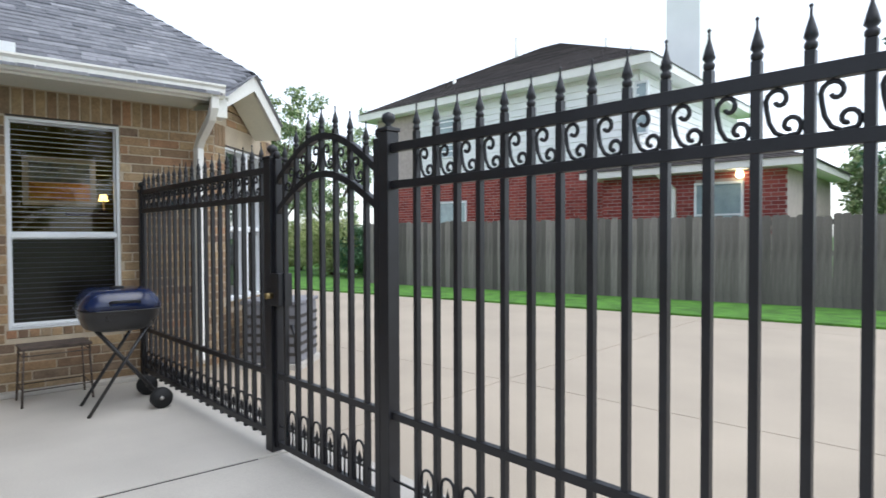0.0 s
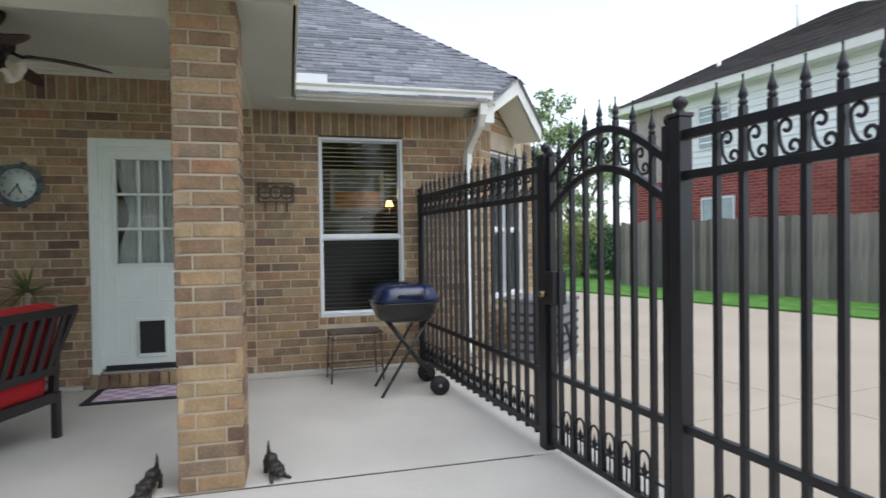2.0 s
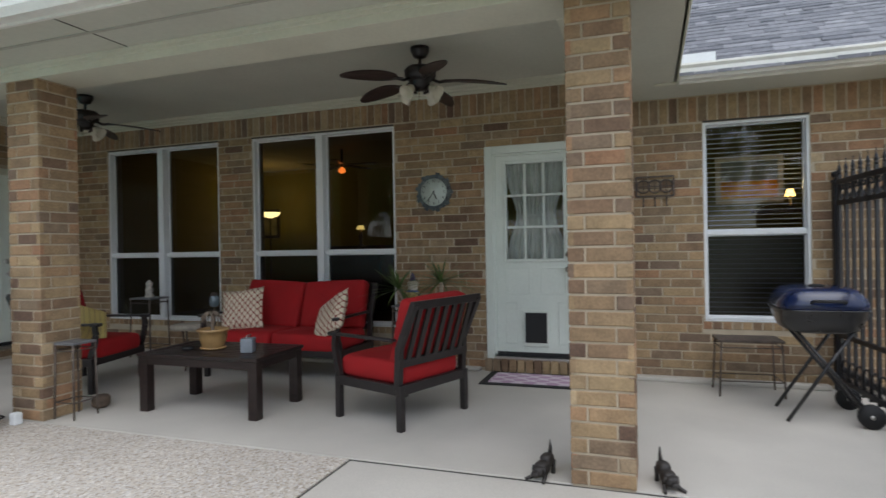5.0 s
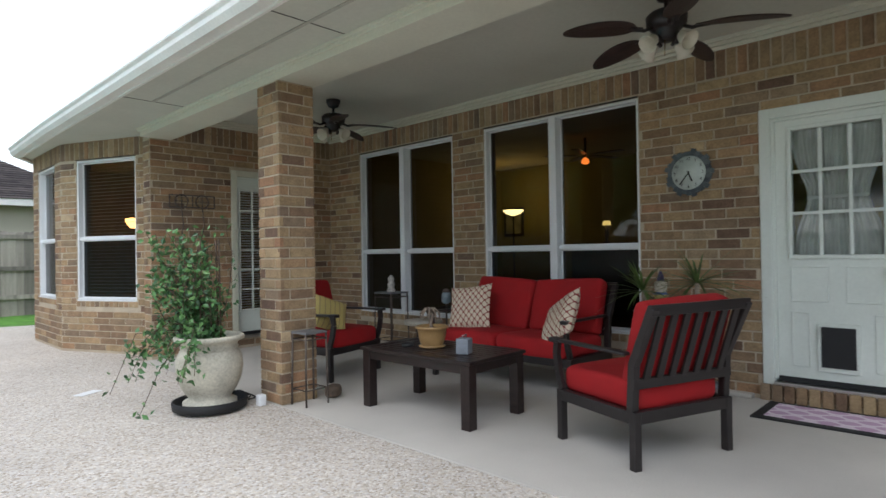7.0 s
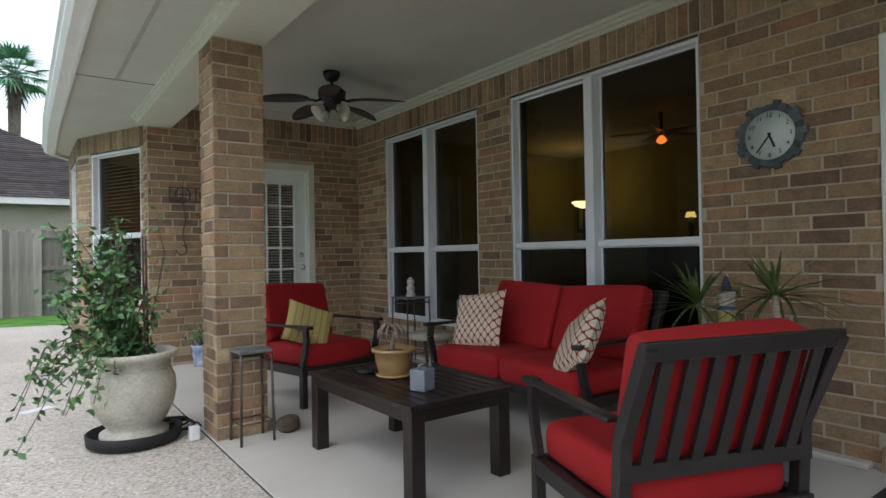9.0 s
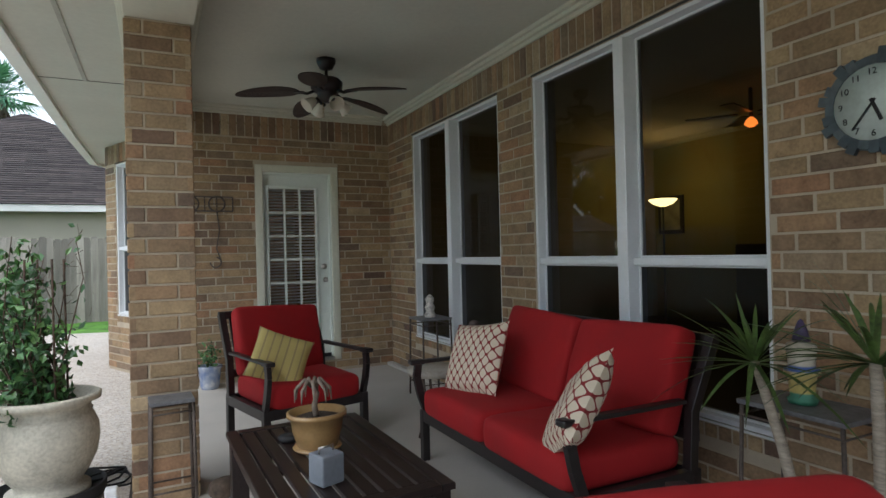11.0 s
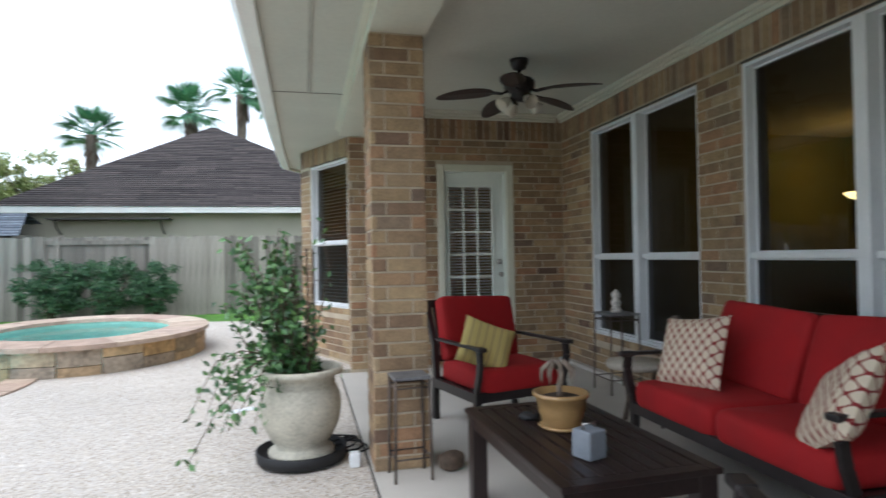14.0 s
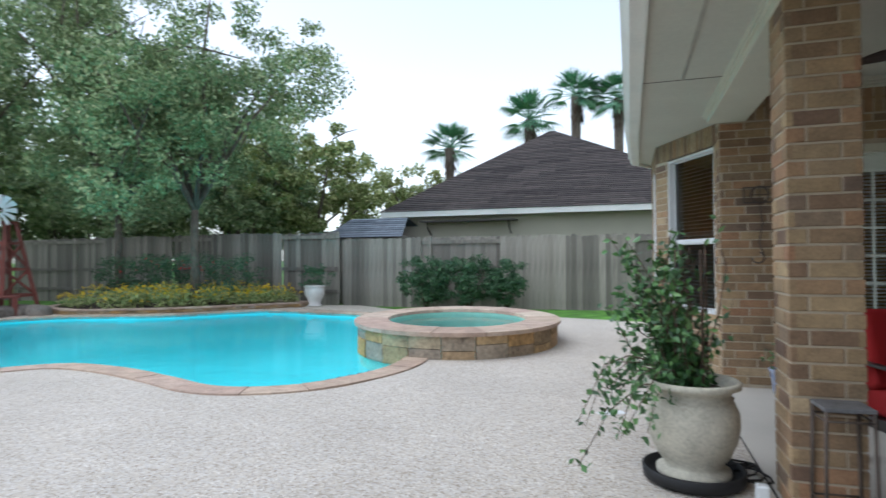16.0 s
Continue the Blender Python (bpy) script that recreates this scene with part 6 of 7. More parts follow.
for k in range(5):
    pts = []
    for i in range(15):
        a = i / 14 * 2 * math.pi * (1 if k < 4 else 0.4)
        r = 0.13 + 0.02 * math.sin(3 * a + k)
        pts.append((-3.87 + 0.02 * k + r * math.cos(a), -4.55 - 0.02 * k + 0.8 * r * math.sin(a), 0.012 + 0.012 * k + 0.01 * math.sin(2 * a + k)))
    cable.tube(pts, 0.006, 6)
single("power_cable", cable, m_black, "coiled black power cable on the deck", "cable")
wt = thing("water_timer", (-3.90, -4.22, 0.0), "small pale plug box beside the coiled cable", "plug")
part("body", M().box((-0.03, -0.03, 0.0), (0.03, 0.03, 0.085)), m_white, wt, bevel=0.01)
# white and blue flower pot by the far wall
fp = thing("flower_pot", (-4.56, -6.78, 0), "white and blue glazed pot with small flowers", "planter")
part("pot", M().lathe([(0.075, 0), (0.085, 0.02), (0.105, 0.19), (0.115, 0.20), (0.115, 0.22), (0.10, 0.22), (0.095, 0.19), (0, 0.19)], n=24), material("white_blue_glaze", (0.62, 0.64, 0.66), 0.25, second=(0.12, 0.2, 0.42), scale=9, fine=20, bump=0.0, coat=0.5), fp)
fl, bl2 = M(), M()
for k in range(160):
    p = Vector((rng.gauss(0, 0.06), rng.gauss(0, 0.06), 0.22 + abs(rng.gauss(0.08, 0.07))))
    leaf_card(fl, p, rand_dir(rng), rand_dir(rng), 0.045, 0.012)
    if k % 9 == 0:
        leaf_card(bl2, p + Vector((0, 0, 0.03)), rand_dir(rng), rand_dir(rng), 0.03, 0.014)
tagged(part("leaves", fl, m_leaf, fp), kind="stuff")
tagged(part("blossoms", bl2, material("pink_petal", (0.6, 0.25, 0.2), 0.7), fp, "small pink blossoms"), kind="stuff")
single("paper_scrap", M().box((-0.11, -0.05, 0), (0.11, 0.05, 0.002)), m_white, "small white drain cover flush in the deck", "drain cover", at=pose(-3.14, -5.72, 0.0015, 0, 0, 30))

# ---- wooden fences ----
m_board = material("weathered_board", (0.20, 0.18, 0.165), 0.95, vary=0.28, scale=2.0, fine=60, bump=0.5, pick="object", stretch=(6, 6, 0.7), depth=0.006)
m_board2 = material("brown_board", (0.27, 0.245, 0.21), 0.95, vary=0.25, scale=2.0, fine=60, bump=0.5, pick="object", stretch=(6, 6, 0.7), depth=0.006)


def board_mesh(h, mat):
    """A dog-eared fence board."""
    w, c = 0.068, 0.03
    prof = [(-w, 0), (w, 0), (w, h - c), (w - c, h), (-w + c, h), (-w, h - c)]
    return M().add([(x, y, z) for y in (-0.009, 0.009) for x, z in prof], [(0, 1, 2, 3, 4, 5), (11, 10, 9, 8, 7, 6)] + [(i, i + 6, (i + 1) % 6 + 6, (i + 1) % 6) for i in range(6)]).mesh("board", mat)


def wood_fence(at, length, height, mat, label, recessed=(), seed=1):
    """Boards on rails and posts; along stretches in recessed the rails face this side."""
    ob = thing("wood_fence", at, label, "fence", kind="structure")
    rng = random.Random(seed)
    kinds = [board_mesh(height + d, mat) for d in (-0.03, -0.01, 0.0, 0.015)]
    x = 0.0
    while x < length:
        rec = any(a <= x < b for a, b in recessed)
        y = 0.05 if rec else -0.035
        part("board", kinds[rng.randrange(4)], mat, ob, at=Matrix.Translation((x, y + rng.uniform(-0.004, 0.004), -0.05 + rng.uniform(-0.01, 0.01))) @ Matrix.Rotation(rng.uniform(-0.006, 0.006), 4, "Y"))
        x += 0.131
    for a in range(0, int(length / 2.4) + 1):
        part("post", M().box((a * 2.4 - 0.045, -0.02, -0.1), (a * 2.4 + 0.045, 0.04, height - 0.06)), mat, ob)
    for z in (0.35, 0.95, height - 0.18):
        part("rail", M().box((0, -0.015, z - 0.045), (length, 0.03, z + 0.045)), mat, ob)
    return ob


wood_fence(pose(18, -14.9, 0, 0, 0, 180), 13.9, 1.98, m_board2, "weathered grey-brown wooden fence behind the flower bed", [(2.1, 6.1), (8.6, 10.0), (12.2, 13.9)], 2)
wood_fence(pose(4.0, -15.2, 0, 0, 0, 180), 14, 1.80, m_board2, "weathered grey-brown wooden fence behind the spa", [(2.15, 4.3), (7.4, 9.2)], 6)
wood_fence(pose(18, -14.9, 0, 0, 0, 90), 16, 1.85, m_board2, "weathered wooden fence along the side of the yard", (), 3)
ang = math.atan2(12.09 - 9.03, -3.17 + 12.47)
wood_fence(Matrix.Translation((-14.2, 8.46, 0)) @ Matrix.Rotation(ang, 4, "Z"), 28, 1.66, m_board, "tall weathered grey wooden fence beside the drive", (), 5)

# ---- neighbouring houses ----
m_redbrick = palette("red_brick", [(0, (0.20, 0.035, 0.03)), (0.5, (0.28, 0.055, 0.045)), (1, (0.35, 0.09, 0.07))], 0.9, "island", 30, 0.3)
m_redmortar = material("pale_mortar", (0.45, 0.38, 0.35), 0.95, vary=0.1)
m_siding = material("white_siding", (0.86, 0.87, 0.86), 0.6, vary=0.04, scale=1.0, bump=0.05)
m_roof2 = palette("dark_shingle", [(0, (0.035, 0.028, 0.028)), (0.5, (0.06, 0.05, 0.048)), (1, (0.085, 0.07, 0.065))], 0.95, "island", 40, 0.4)


def courses(parent, length, z0, z1, holes, u0, mat, h=0.085, l=0.26):
    """Simple joined brickwork on a wall face along local x."""
    m = M()
    n, z = 0, z0
    while z < z1:
        for p, q in free_runs(u0, u0 + length, z, z + h, holes):
            x = p - (l / 2 if n % 2 else 0)
            while x < q:
                a, b = max(x, p), min(x + l - 0.014, q)
                if b - a > 0.04:
                    m.add([(a, -0.012, z), (b, -0.012, z), (b, -0.012, min(z1, z + h - 0.014)), (a, -0.012, min(z1, z + h - 0.014))], [(0, 1, 2, 3)])
                x += l
        z += h
        n += 1
    tagged(part("brickwork", m, mat, parent), kind="stuff")


def far_window(parent, x, z, w, h, cols=1):
    fr = part("window", M().box((x, -0.05, z), (x + 0.05, 0.05, z + h)).box((x + w - 0.05, -0.05, z), (x + w, 0.05, z + h)).box((x + 0.05, -0.05, z), (x + w - 0.05, 0.05, z + 0.05)).box((x + 0.05, -0.05, z + h - 0.05), (x + w - 0.05, 0.05, z + h)).box((x + 0.05, -0.03, z + h / 2 - 0.02), (x + w - 0.05, 0.03, z + h / 2 + 0.02)), m_white, parent, "white framed window")
    part("pane", M().box((x + 0.05, -0.02, z + 0.05), (x + w - 0.05, -0.012, z + h - 0.05)), material("far_blind_pane", (0.30, 0.38, 0.40), 0.15, vary=0.15, scale=3, bump=0.0, coat=0.5), fr, "pale blind behind glass")


def shingle_face(m, a, b, c, d, step=0.15):
    """Overlapping shingle courses on the quad a b (eave) c d (top)."""
    a, b, c, d = (Vector(p) for p in (a, b, c, d))
    rows_ = max(1, int((a - d).length / step))
    up = (b - a).cross(d - a).normalized()
    up = up if up.z > 0 else -up
    rg = random.Random(rows_)
    for r in range(rows_):
        t0, t1 = r / rows_, min(1.0, (r + 1.12) / rows_)
        p, q = a.lerp(d, t0) + up * 0.02, b.lerp(c, t0) + up * 0.02
        p1, q1 = a.lerp(d, t1), b.lerp(c, t1)
        k = max(1, int((q - p).length / 0.9))
        for i in range(k):
            s0, s1 = i / k, (i + 1) / k
            m.add([p.lerp(q, s0) - up * 0.02, p.lerp(q, s1) - up * 0.02, p.lerp(q, s0), p.lerp(q, s1), p1.lerp(q1, s1), p1.lerp(q1, s0)], [(0, 1, 3, 2), (2, 3, 4, 5)])


# two-storey house across the drive
NH = Matrix.Translation((-18.7, 11.55, 0)) @ Matrix.Rotation(math.radians(9.3), 4, "Z")
nh = thing("neighbour_house", NH, "two-storey house of red brick and white siding", "house")
L1 = 9.7
part("lower_wall", M().box((0, 0, -0.2), (L1, 8, 3.0)), m_redmortar, nh, "red brick lower storey")
courses(nh, L1, 1.2, 2.98, [(3.0, 4.15, 0.9, 2.35)], 0, m_redbrick)
part("upper_wall", M().box((1.9, 0.02, 3.0), (L1, 8, 5.45)), m_siding, nh)
part("brick_bay", M().box((0, -0.02, 3.0), (1.9, 8, 5.45)), m_redmortar, nh)
courses(part("bay_face", M().box((0.02, -0.021, 2.98), (1.88, -0.02, 5.43)), m_redmortar, nh), 1.9, 2.98, 5.43, [], 0, m_redbrick)
z = 3.0
while z < 5.3:
    part("siding_board", M().add([(1.9, -0.025, z), (L1, -0.025, z), (L1, 0.0, z + 0.185), (1.9, 0.0, z + 0.185), (1.9, 0.02, z), (L1, 0.02, z)], [(0, 1, 2, 3), (4, 5, 1, 0)]), m_siding, nh)
    part("siding_board", M().add([(L1 + 0.025, 0, z), (L1 + 0.025, 8, z), (L1, 8, z + 0.185), (L1, 0, z + 0.185), (L1 - 0.02, 0, z), (L1 - 0.02, 8, z)], [(0, 1, 2, 3), (4, 5, 1, 0)]), m_siding, nh)
    z += 0.19
far_window(nh, 3.0, 0.9, 1.15, 1.45)
far_window(nh, 2.9, 3.75, 1.1, 1.3)
far_window(nh, 9.6, 3.75, 0.35, 1.3)
fas = M().box((-0.5, -0.5, 5.35), (L1 + 0.5, -0.46, 5.60)).box((L1 + 0.46, -0.46, 5.35), (L1 + 0.5, 8.5, 5.60)).box((-0.5, -0.46, 5.35), (-0.46, 8.5, 5.60))
part("fascia", fas, m_gutter, nh, "white eave board")
part("eave_soffit", M().box((-0.46, -0.46, 5.37), (L1 + 0.46, 8.5, 5.41)), m_siding, nh)
rf = M()
ax0, ax1, ay, az = 4.4, 5.0, 4.0, 8.0
e0, e1, e2, e3 = (-0.52, -0.52, 5.57), (L1 + 0.52, -0.52, 5.57), (L1 + 0.52, 8.5, 5.57), (-0.52, 8.5, 5.57)
shingle_face(rf, e0, e1, (ax1, ay, az), (ax0, ay, az), 0.2)
shingle_face(rf, e1, e2, (ax1, ay, az), (ax1, ay, az), 0.2)
shingle_face(rf, e3, e0, (ax0, ay, az), (ax0, ay, az), 0.2)
shingle_face(rf, e2, e3, (ax0, ay, az), (ax1, ay, az), 0.2)
roof2 = part("roof", rf, m_roof2, nh, "dark brown shingle hip roof")
for x, y, z, h in ((3.7, 3.3, 7.3, 1.0), (2.6, 1.2, 6.2, 0.45), (6.6, 4.4, 7.0, 0.9), (7.4, 4.6, 6.6, 0.9)):
    part("vent_pipe", M().tube([(x, y, z - 0.3), (x, y, z + h)], 0.06, 8), m_gutter, roof2)
part("chimney", M().box((L1 - 1.7, 6.0, 0), (L1 - 0.6, 7.2, 10.2)), m_siding, nh, "tall white chimney")
# one-storey wing
part("wing_wall", M().box((L1 - 0.6, -0.7, -0.2), (L1 + 3.4, 4, 2.62)), m_redmortar, nh)
wing = part("wing_face", M().box((L1 - 0.58, -0.705, 1.18), (L1 + 3.38, -0.70, 2.6)), m_redmortar, nh)
wm = part("wing_front", M().box((L1 - 0.6, -0.704, 1.18), (L1 - 0.59, -0.703, 1.19)), m_redmortar, nh)
wm.matrix_basis = Matrix.Translation((0, -0.7, 0))
courses(wm, 4.0, 1.2, 2.6, [(L1 + 1.6, L1 + 2.6, 1.0, 2.4)], L1 - 0.6, m_redbrick)
wwin = part("wing_opening", M().box((L1 + 1.55, -0.02, 0.95), (L1 + 2.65, 0.0, 1.0)), m_white, nh)
wwin.matrix_basis = Matrix.Translation((0, -0.72, 0))
far_window(wwin, L1 + 1.6, 1.0, 1.0, 1.4)
part("wing_fascia", M().box((L1 - 1.0, -1.15, 2.62), (L1 + 3.8, -1.1, 2.78)).box((L1 + 3.75, -1.1, 2.62), (L1 + 3.8, 4, 2.78)), m_gutter, nh)
part("wing_soffit", M().box((L1 - 1.0, -1.1, 2.63), (L1 + 3.75, 4, 2.66)), m_siding, nh)
wr = M()
shingle_face(wr, (L1 - 1.0, -1.18, 2.77), (L1 + 3.85, -1.18, 2.77), (L1 + 2.2, 1.0, 3.4), (L1 - 0.2, 1.0, 3.4), 0.2)
shingle_face(wr, (L1 + 3.85, -1.18, 2.77), (L1 + 3.85, 4, 2.77), (L1 + 2.2, 3, 3.4), (L1 + 2.2, 1.0, 3.4), 0.2)
part("wing_roof", wr, m_roof2, nh)
part("downspout", M().tube([(L1 + 0.9, -1.1, 2.65), (L1 + 1.15, -0.75, 2.3), (L1 + 1.15, -0.74, 0.0)], 0.06, 4), m_gutter, nh)
fx = part("porch_lamp", M().lathe([(0.05, 2.45), (0.09, 2.5), (0.06, 2.6)], (L1 + 2.55, -0.85, 0), 10), glow("porch_bulb", (1.0, 0.8, 0.45), 4.0), nh, "lit porch lamp")

# single-storey house behind the pool fence
bh = thing("neighbour_house", (-0.9, -17.4, 0), "single-storey house with a dark hip roof", "house")
m_tanwall = material("tan_stucco", (0.42, 0.39, 0.31), 0.9, vary=0.06, scale=1.0)
part("wall", M().box((-5.2, -9, -0.2), (4.1, 0, 2.5)), m_tanwall, bh)
part("fascia", M().box((-5.8, 0.36, 2.42), (4.65, 0.4, 2.6)).box((4.61, -9.5, 2.42), (4.65, 0.36, 2.6)), m_gutter, bh)
part("eave_soffit", M().box((-5.8, -9.5, 2.44), (4.61, 0.36, 2.47)), m_tanwall, bh)
rf = M()
shingle_face(rf, (-5.8, 0.42, 2.58), (4.67, 0.42, 2.58), (0.1, -3.4, 5.45), (0.0, -3.4, 5.45), 0.16)
shingle_face(rf, (4.67, 0.42, 2.58), (4.67, -9.5, 2.58), (0.1, -5.0, 5.45), (0.1, -3.4, 5.45), 0.16)
shingle_face(rf, (-5.8, -9.5, 2.58), (-5.8, 0.42, 2.58), (0.0, -3.4, 5.45), (0.0, -5.0, 5.45), 0.16)
part("roof", rf, m_roof2, bh, "dark brown shingle hip roof")
part("awning", M().box((0.6, 0.02, 2.25), (3.4, 0.5, 2.29)), material("dark_metal", (0.05, 0.045, 0.04), 0.6), bh, "dark narrow awning")
for x in (0.8, 3.2):
    part("bracket", M().tube([(x, 0.02, 1.9), (x, 0.3, 2.05), (x, 0.42, 2.25)], 0.02, 6), m_bronze, bh)
shed = thing("garden_shed", (3.75, -16.7, 0.05), "small shed with a blue-grey shingle roof", "shed")
part("wall", M().box((-1.0, -1.2, -0.1), (1.0, 0.8, 1.8)), m_board2, shed)
rf = M()
shingle_face(rf, (-1.2, 1.0, 1.75), (1.2, 1.0, 1.75), (0.9, -0.2, 2.35), (-0.9, -0.2, 2.35), 0.14)
shingle_face(rf, (1.2, -1.4, 1.75), (-1.2, -1.4, 1.75), (-0.9, -0.2, 2.35), (0.9, -0.2, 2.35), 0.14)
tagged(part("roof", rf, palette("blue_shingle", [(0, (0.10, 0.12, 0.15)), (1, (0.2, 0.23, 0.27))], 0.9, "island", 30), shed), kind="stuff")

# ---- planting ----
LEAFTONES = [(0, (0.12, 0.18, 0.075)), (0.4, (0.20, 0.285, 0.12)), (0.75, (0.30, 0.38, 0.17)), (1, (0.43, 0.47, 0.25))]
m_tree = palette("tree_leaf", LEAFTONES, 0.55, "island", 3, 0.0, 0.2)
m_tree2 = palette("olive_leaf", [(0, (0.17, 0.23, 0.07)), (0.5, (0.29, 0.35, 0.12)), (1, (0.42, 0.43, 0.19))], 0.6, "island", 3, 0.0, 0.2)
m_dark_leaf = palette("shrub_leaf", [(0, (0.02, 0.06, 0.03)), (0.5, (0.04, 0.115, 0.045)), (1, (0.09, 0.19, 0.075))], 0.45, "island", 6, 0.0, 0.2)
m_bark = material("grey_bark", (0.16, 0.13, 0.10), 0.95, vary=0.3, scale=6, fine=50, bump=0.8, depth=0.02, stretch=(4, 4, 1))


def clump(m, rng, c, r, count, l, flat=0.75):
    for _ in range(count):
        d = rand_dir(rng)
        p = c + Vector((d.x, d.y, d.z * flat)) * r * rng.random() ** 0.5
        leaf_card(m, p, (rand_dir(rng) + Vector((0, 0, -0.25))).normalized(), rand_dir(rng), l * rng.uniform(0.7, 1.3), l * 0.30)


def tree(at, height, spread, fork, seed, leaf_mat, label, clumps=110, per=90, leaf=0.13, low=0.3):
    """A trunk that forks into limbs and boughs, leaves in loose clumps at their ends."""
    ob = thing("tree", at, label, "tree")
    rng = random.Random(seed)
    wood, fol = M(), M()
    wood.tube([(0, 0, -0.1), (0.03, 0.02, fork * 0.5), (0.06, -0.02, fork)], [0.13, 0.10, 0.09], 10)
    ends = []
    for k in range(8):
        a = k * 0.785 + rng.uniform(-0.3, 0.3)
        out = rng.uniform(0.35, 0.95) * spread
        top = fork + (height - fork) * rng.uniform(0.35, 0.95)
        p = [Vector((0.06, -0.02, fork))]
        for t in (0.33, 0.66, 1.0):
            p.append(Vector((math.cos(a) * out * t, math.sin(a) * out * t, fork + (top - fork) * t ** 0.8)) + rand_dir(rng) * 0.2)
        wood.tube(p, [0.07, 0.05, 0.035, 0.015], 7)
        ends += [p[2], p[3]]
        for j in range(3):
            b = p[rng.randrange(1, 4)]
            e = b + rand_dir(rng) * spread * 0.35 + Vector((0, 0, 0.3))
            wood.tube([b, b.lerp(e, 0.5) + rand_dir(rng) * 0.1, e], [0.03, 0.02, 0.008], 5)
            ends.append(e)
    part("trunk", wood, m_bark, ob, "grey-brown bark")
    for _ in range(clumps):
        c = rng.choice(ends) + rand_dir(rng) * spread * 0.28
        if c.z < height * low:
            c.z = height * low + rng.random() * 0.5
        clump(fol, rng, c, spread * rng.uniform(0.09, 0.19), per, leaf)
    tagged(part("crown", fol, leaf_mat, ob, "loose green foliage with gaps of sky"), kind="stuff")
    return ob


tree((6.9, -12.9, 0.15), 7.7, 3.5, 2.3, 21, m_tree, "leafy oak rising from the flower bed", 240, 150, 0.105, 0.27)
tree((9.4, -13.0, 0.15), 9.0, 3.4, 2.4, 22, m_tree, "tall leafy oak beside the pool fence", 260, 150, 0.105, 0.24)
tree((14.5, -12.0, 0.0), 9.5, 3.6, 2.2, 23, m_tree, "tall leafy oak at the corner of the yard", 220, 110, 0.16, 0.12)
tree((7.4, -19.5, 0), 5.8, 2.6, 1.6, 24, m_tree2, "olive-green tree beyond the fence", 170, 110, 0.16, 0.2)
tree((11.5, -22, 0), 7.0, 3.2, 1.8, 25, m_tree2, "olive-green tree beyond the fence", 180, 110, 0.18, 0.15)
tree((15, -20, 0), 8.0, 3.6, 1.8, 26, m_tree, "broad tree beyond the fence", 200, 110, 0.19, 0.12)
tree((19.5, -18, 0), 8.0, 3.6, 1.8, 27, m_tree, "broad tree beyond the fence", 200, 110, 0.19, 0.12)
tree((9.4, -17.9, 0), 4.8, 2.4, 0.8, 61, m_tree, "dense low tree just past the pool fence", 170, 100, 0.15, 0.1)
tree((13.2, -17.6, 0), 5.4, 2.6, 0.8, 62, m_tree, "dense low tree just past the pool fence", 170, 100, 0.15, 0.1)
tree((17.0, -17.6, 0), 5.6, 2.8, 0.8, 63, m_tree, "dense low tree just past the pool fence", 170, 100, 0.16, 0.1)
tree((6.8, -27, 0), 6.0, 2.6, 1.8, 28, m_tree2, "distant olive-green tree past the rooftops", 70, 80, 0.18, 0.2)
tree((-29, 12, 0), 8.0, 3.5, 1.5, 29, m_tree, "dark green street tree past the drive", 110, 90, 0.2, 0.15)
tree((-33, 17, 0), 9.0, 4.0, 1.5, 30, m_tree, "dark green street tree past the drive", 110, 90, 0.2, 0.12)
tree((-27, 8, 0), 6.5, 3.0, 1.2, 31, m_dark_leaf, "dense street tree past the drive", 110, 90, 0.2, 0.1)
tree((-3.4, 18.0, 0), 5.2, 2.0, 1.2, 32, m_dark_leaf, "young tree behind the side fence", 80, 80, 0.15, 0.2)
tree((1.5, 21.0, 0), 5.0, 2.4, 1.2, 33, m_tree, "young tree behind the side fence", 70, 80, 0.17, 0.2)


tree((-5.4, 19.0, 0), 3.7, 1.7, 0.8, 64, m_tree, "dense young tree behind the side fence", 130, 95, 0.13, 0.1)
tree((16.5, -5.0, 0), 8.5, 3.4, 1.6, 34, m_tree, "leafy tree along the side of the yard", 150, 100, 0.18, 0.1)
tree((19.0, 1.5, 0), 9.0, 3.8, 1.6, 35, m_tree, "leafy tree along the side of the yard", 150, 100, 0.19, 0.08)
tree((15.0, 6.5, 0), 8.0, 3.2, 1.6, 36, m_tree, "leafy tree along the side of the yard", 130, 100, 0.18, 0.1)


def shrub(at, size, seed, mat, label, count=60, per=70, leaf=0.07):
    ob = thing("shrub", at, label, "shrub")
    rng = random.Random(seed)
    fol, wood = M(), M()
    for k in range(9):
        a = rng.uniform(0, 6.28)
        wood.tube([(0, 0, -0.03), (math.cos(a) * size[0] * 0.3, math.sin(a) * size[1] * 0.3, size[2] * 0.6)], [0.02, 0.006], 5)
    for _ in range(count):
        d = rand_dir(rng)
        r = rng.random() ** 0.4
        clump(fol, rng, Vector((d.x * size[0] / 2 * r, d.y * size[1] / 2 * r, size[2] * (0.5 + 0.42 * d.z * r))), 0.16 * min(size), per, leaf)
    tagged(part("stem", wood, m_twig, ob), kind="stuff")
    tagged(part("foliage", fol, mat, ob), kind="stuff")
    return ob


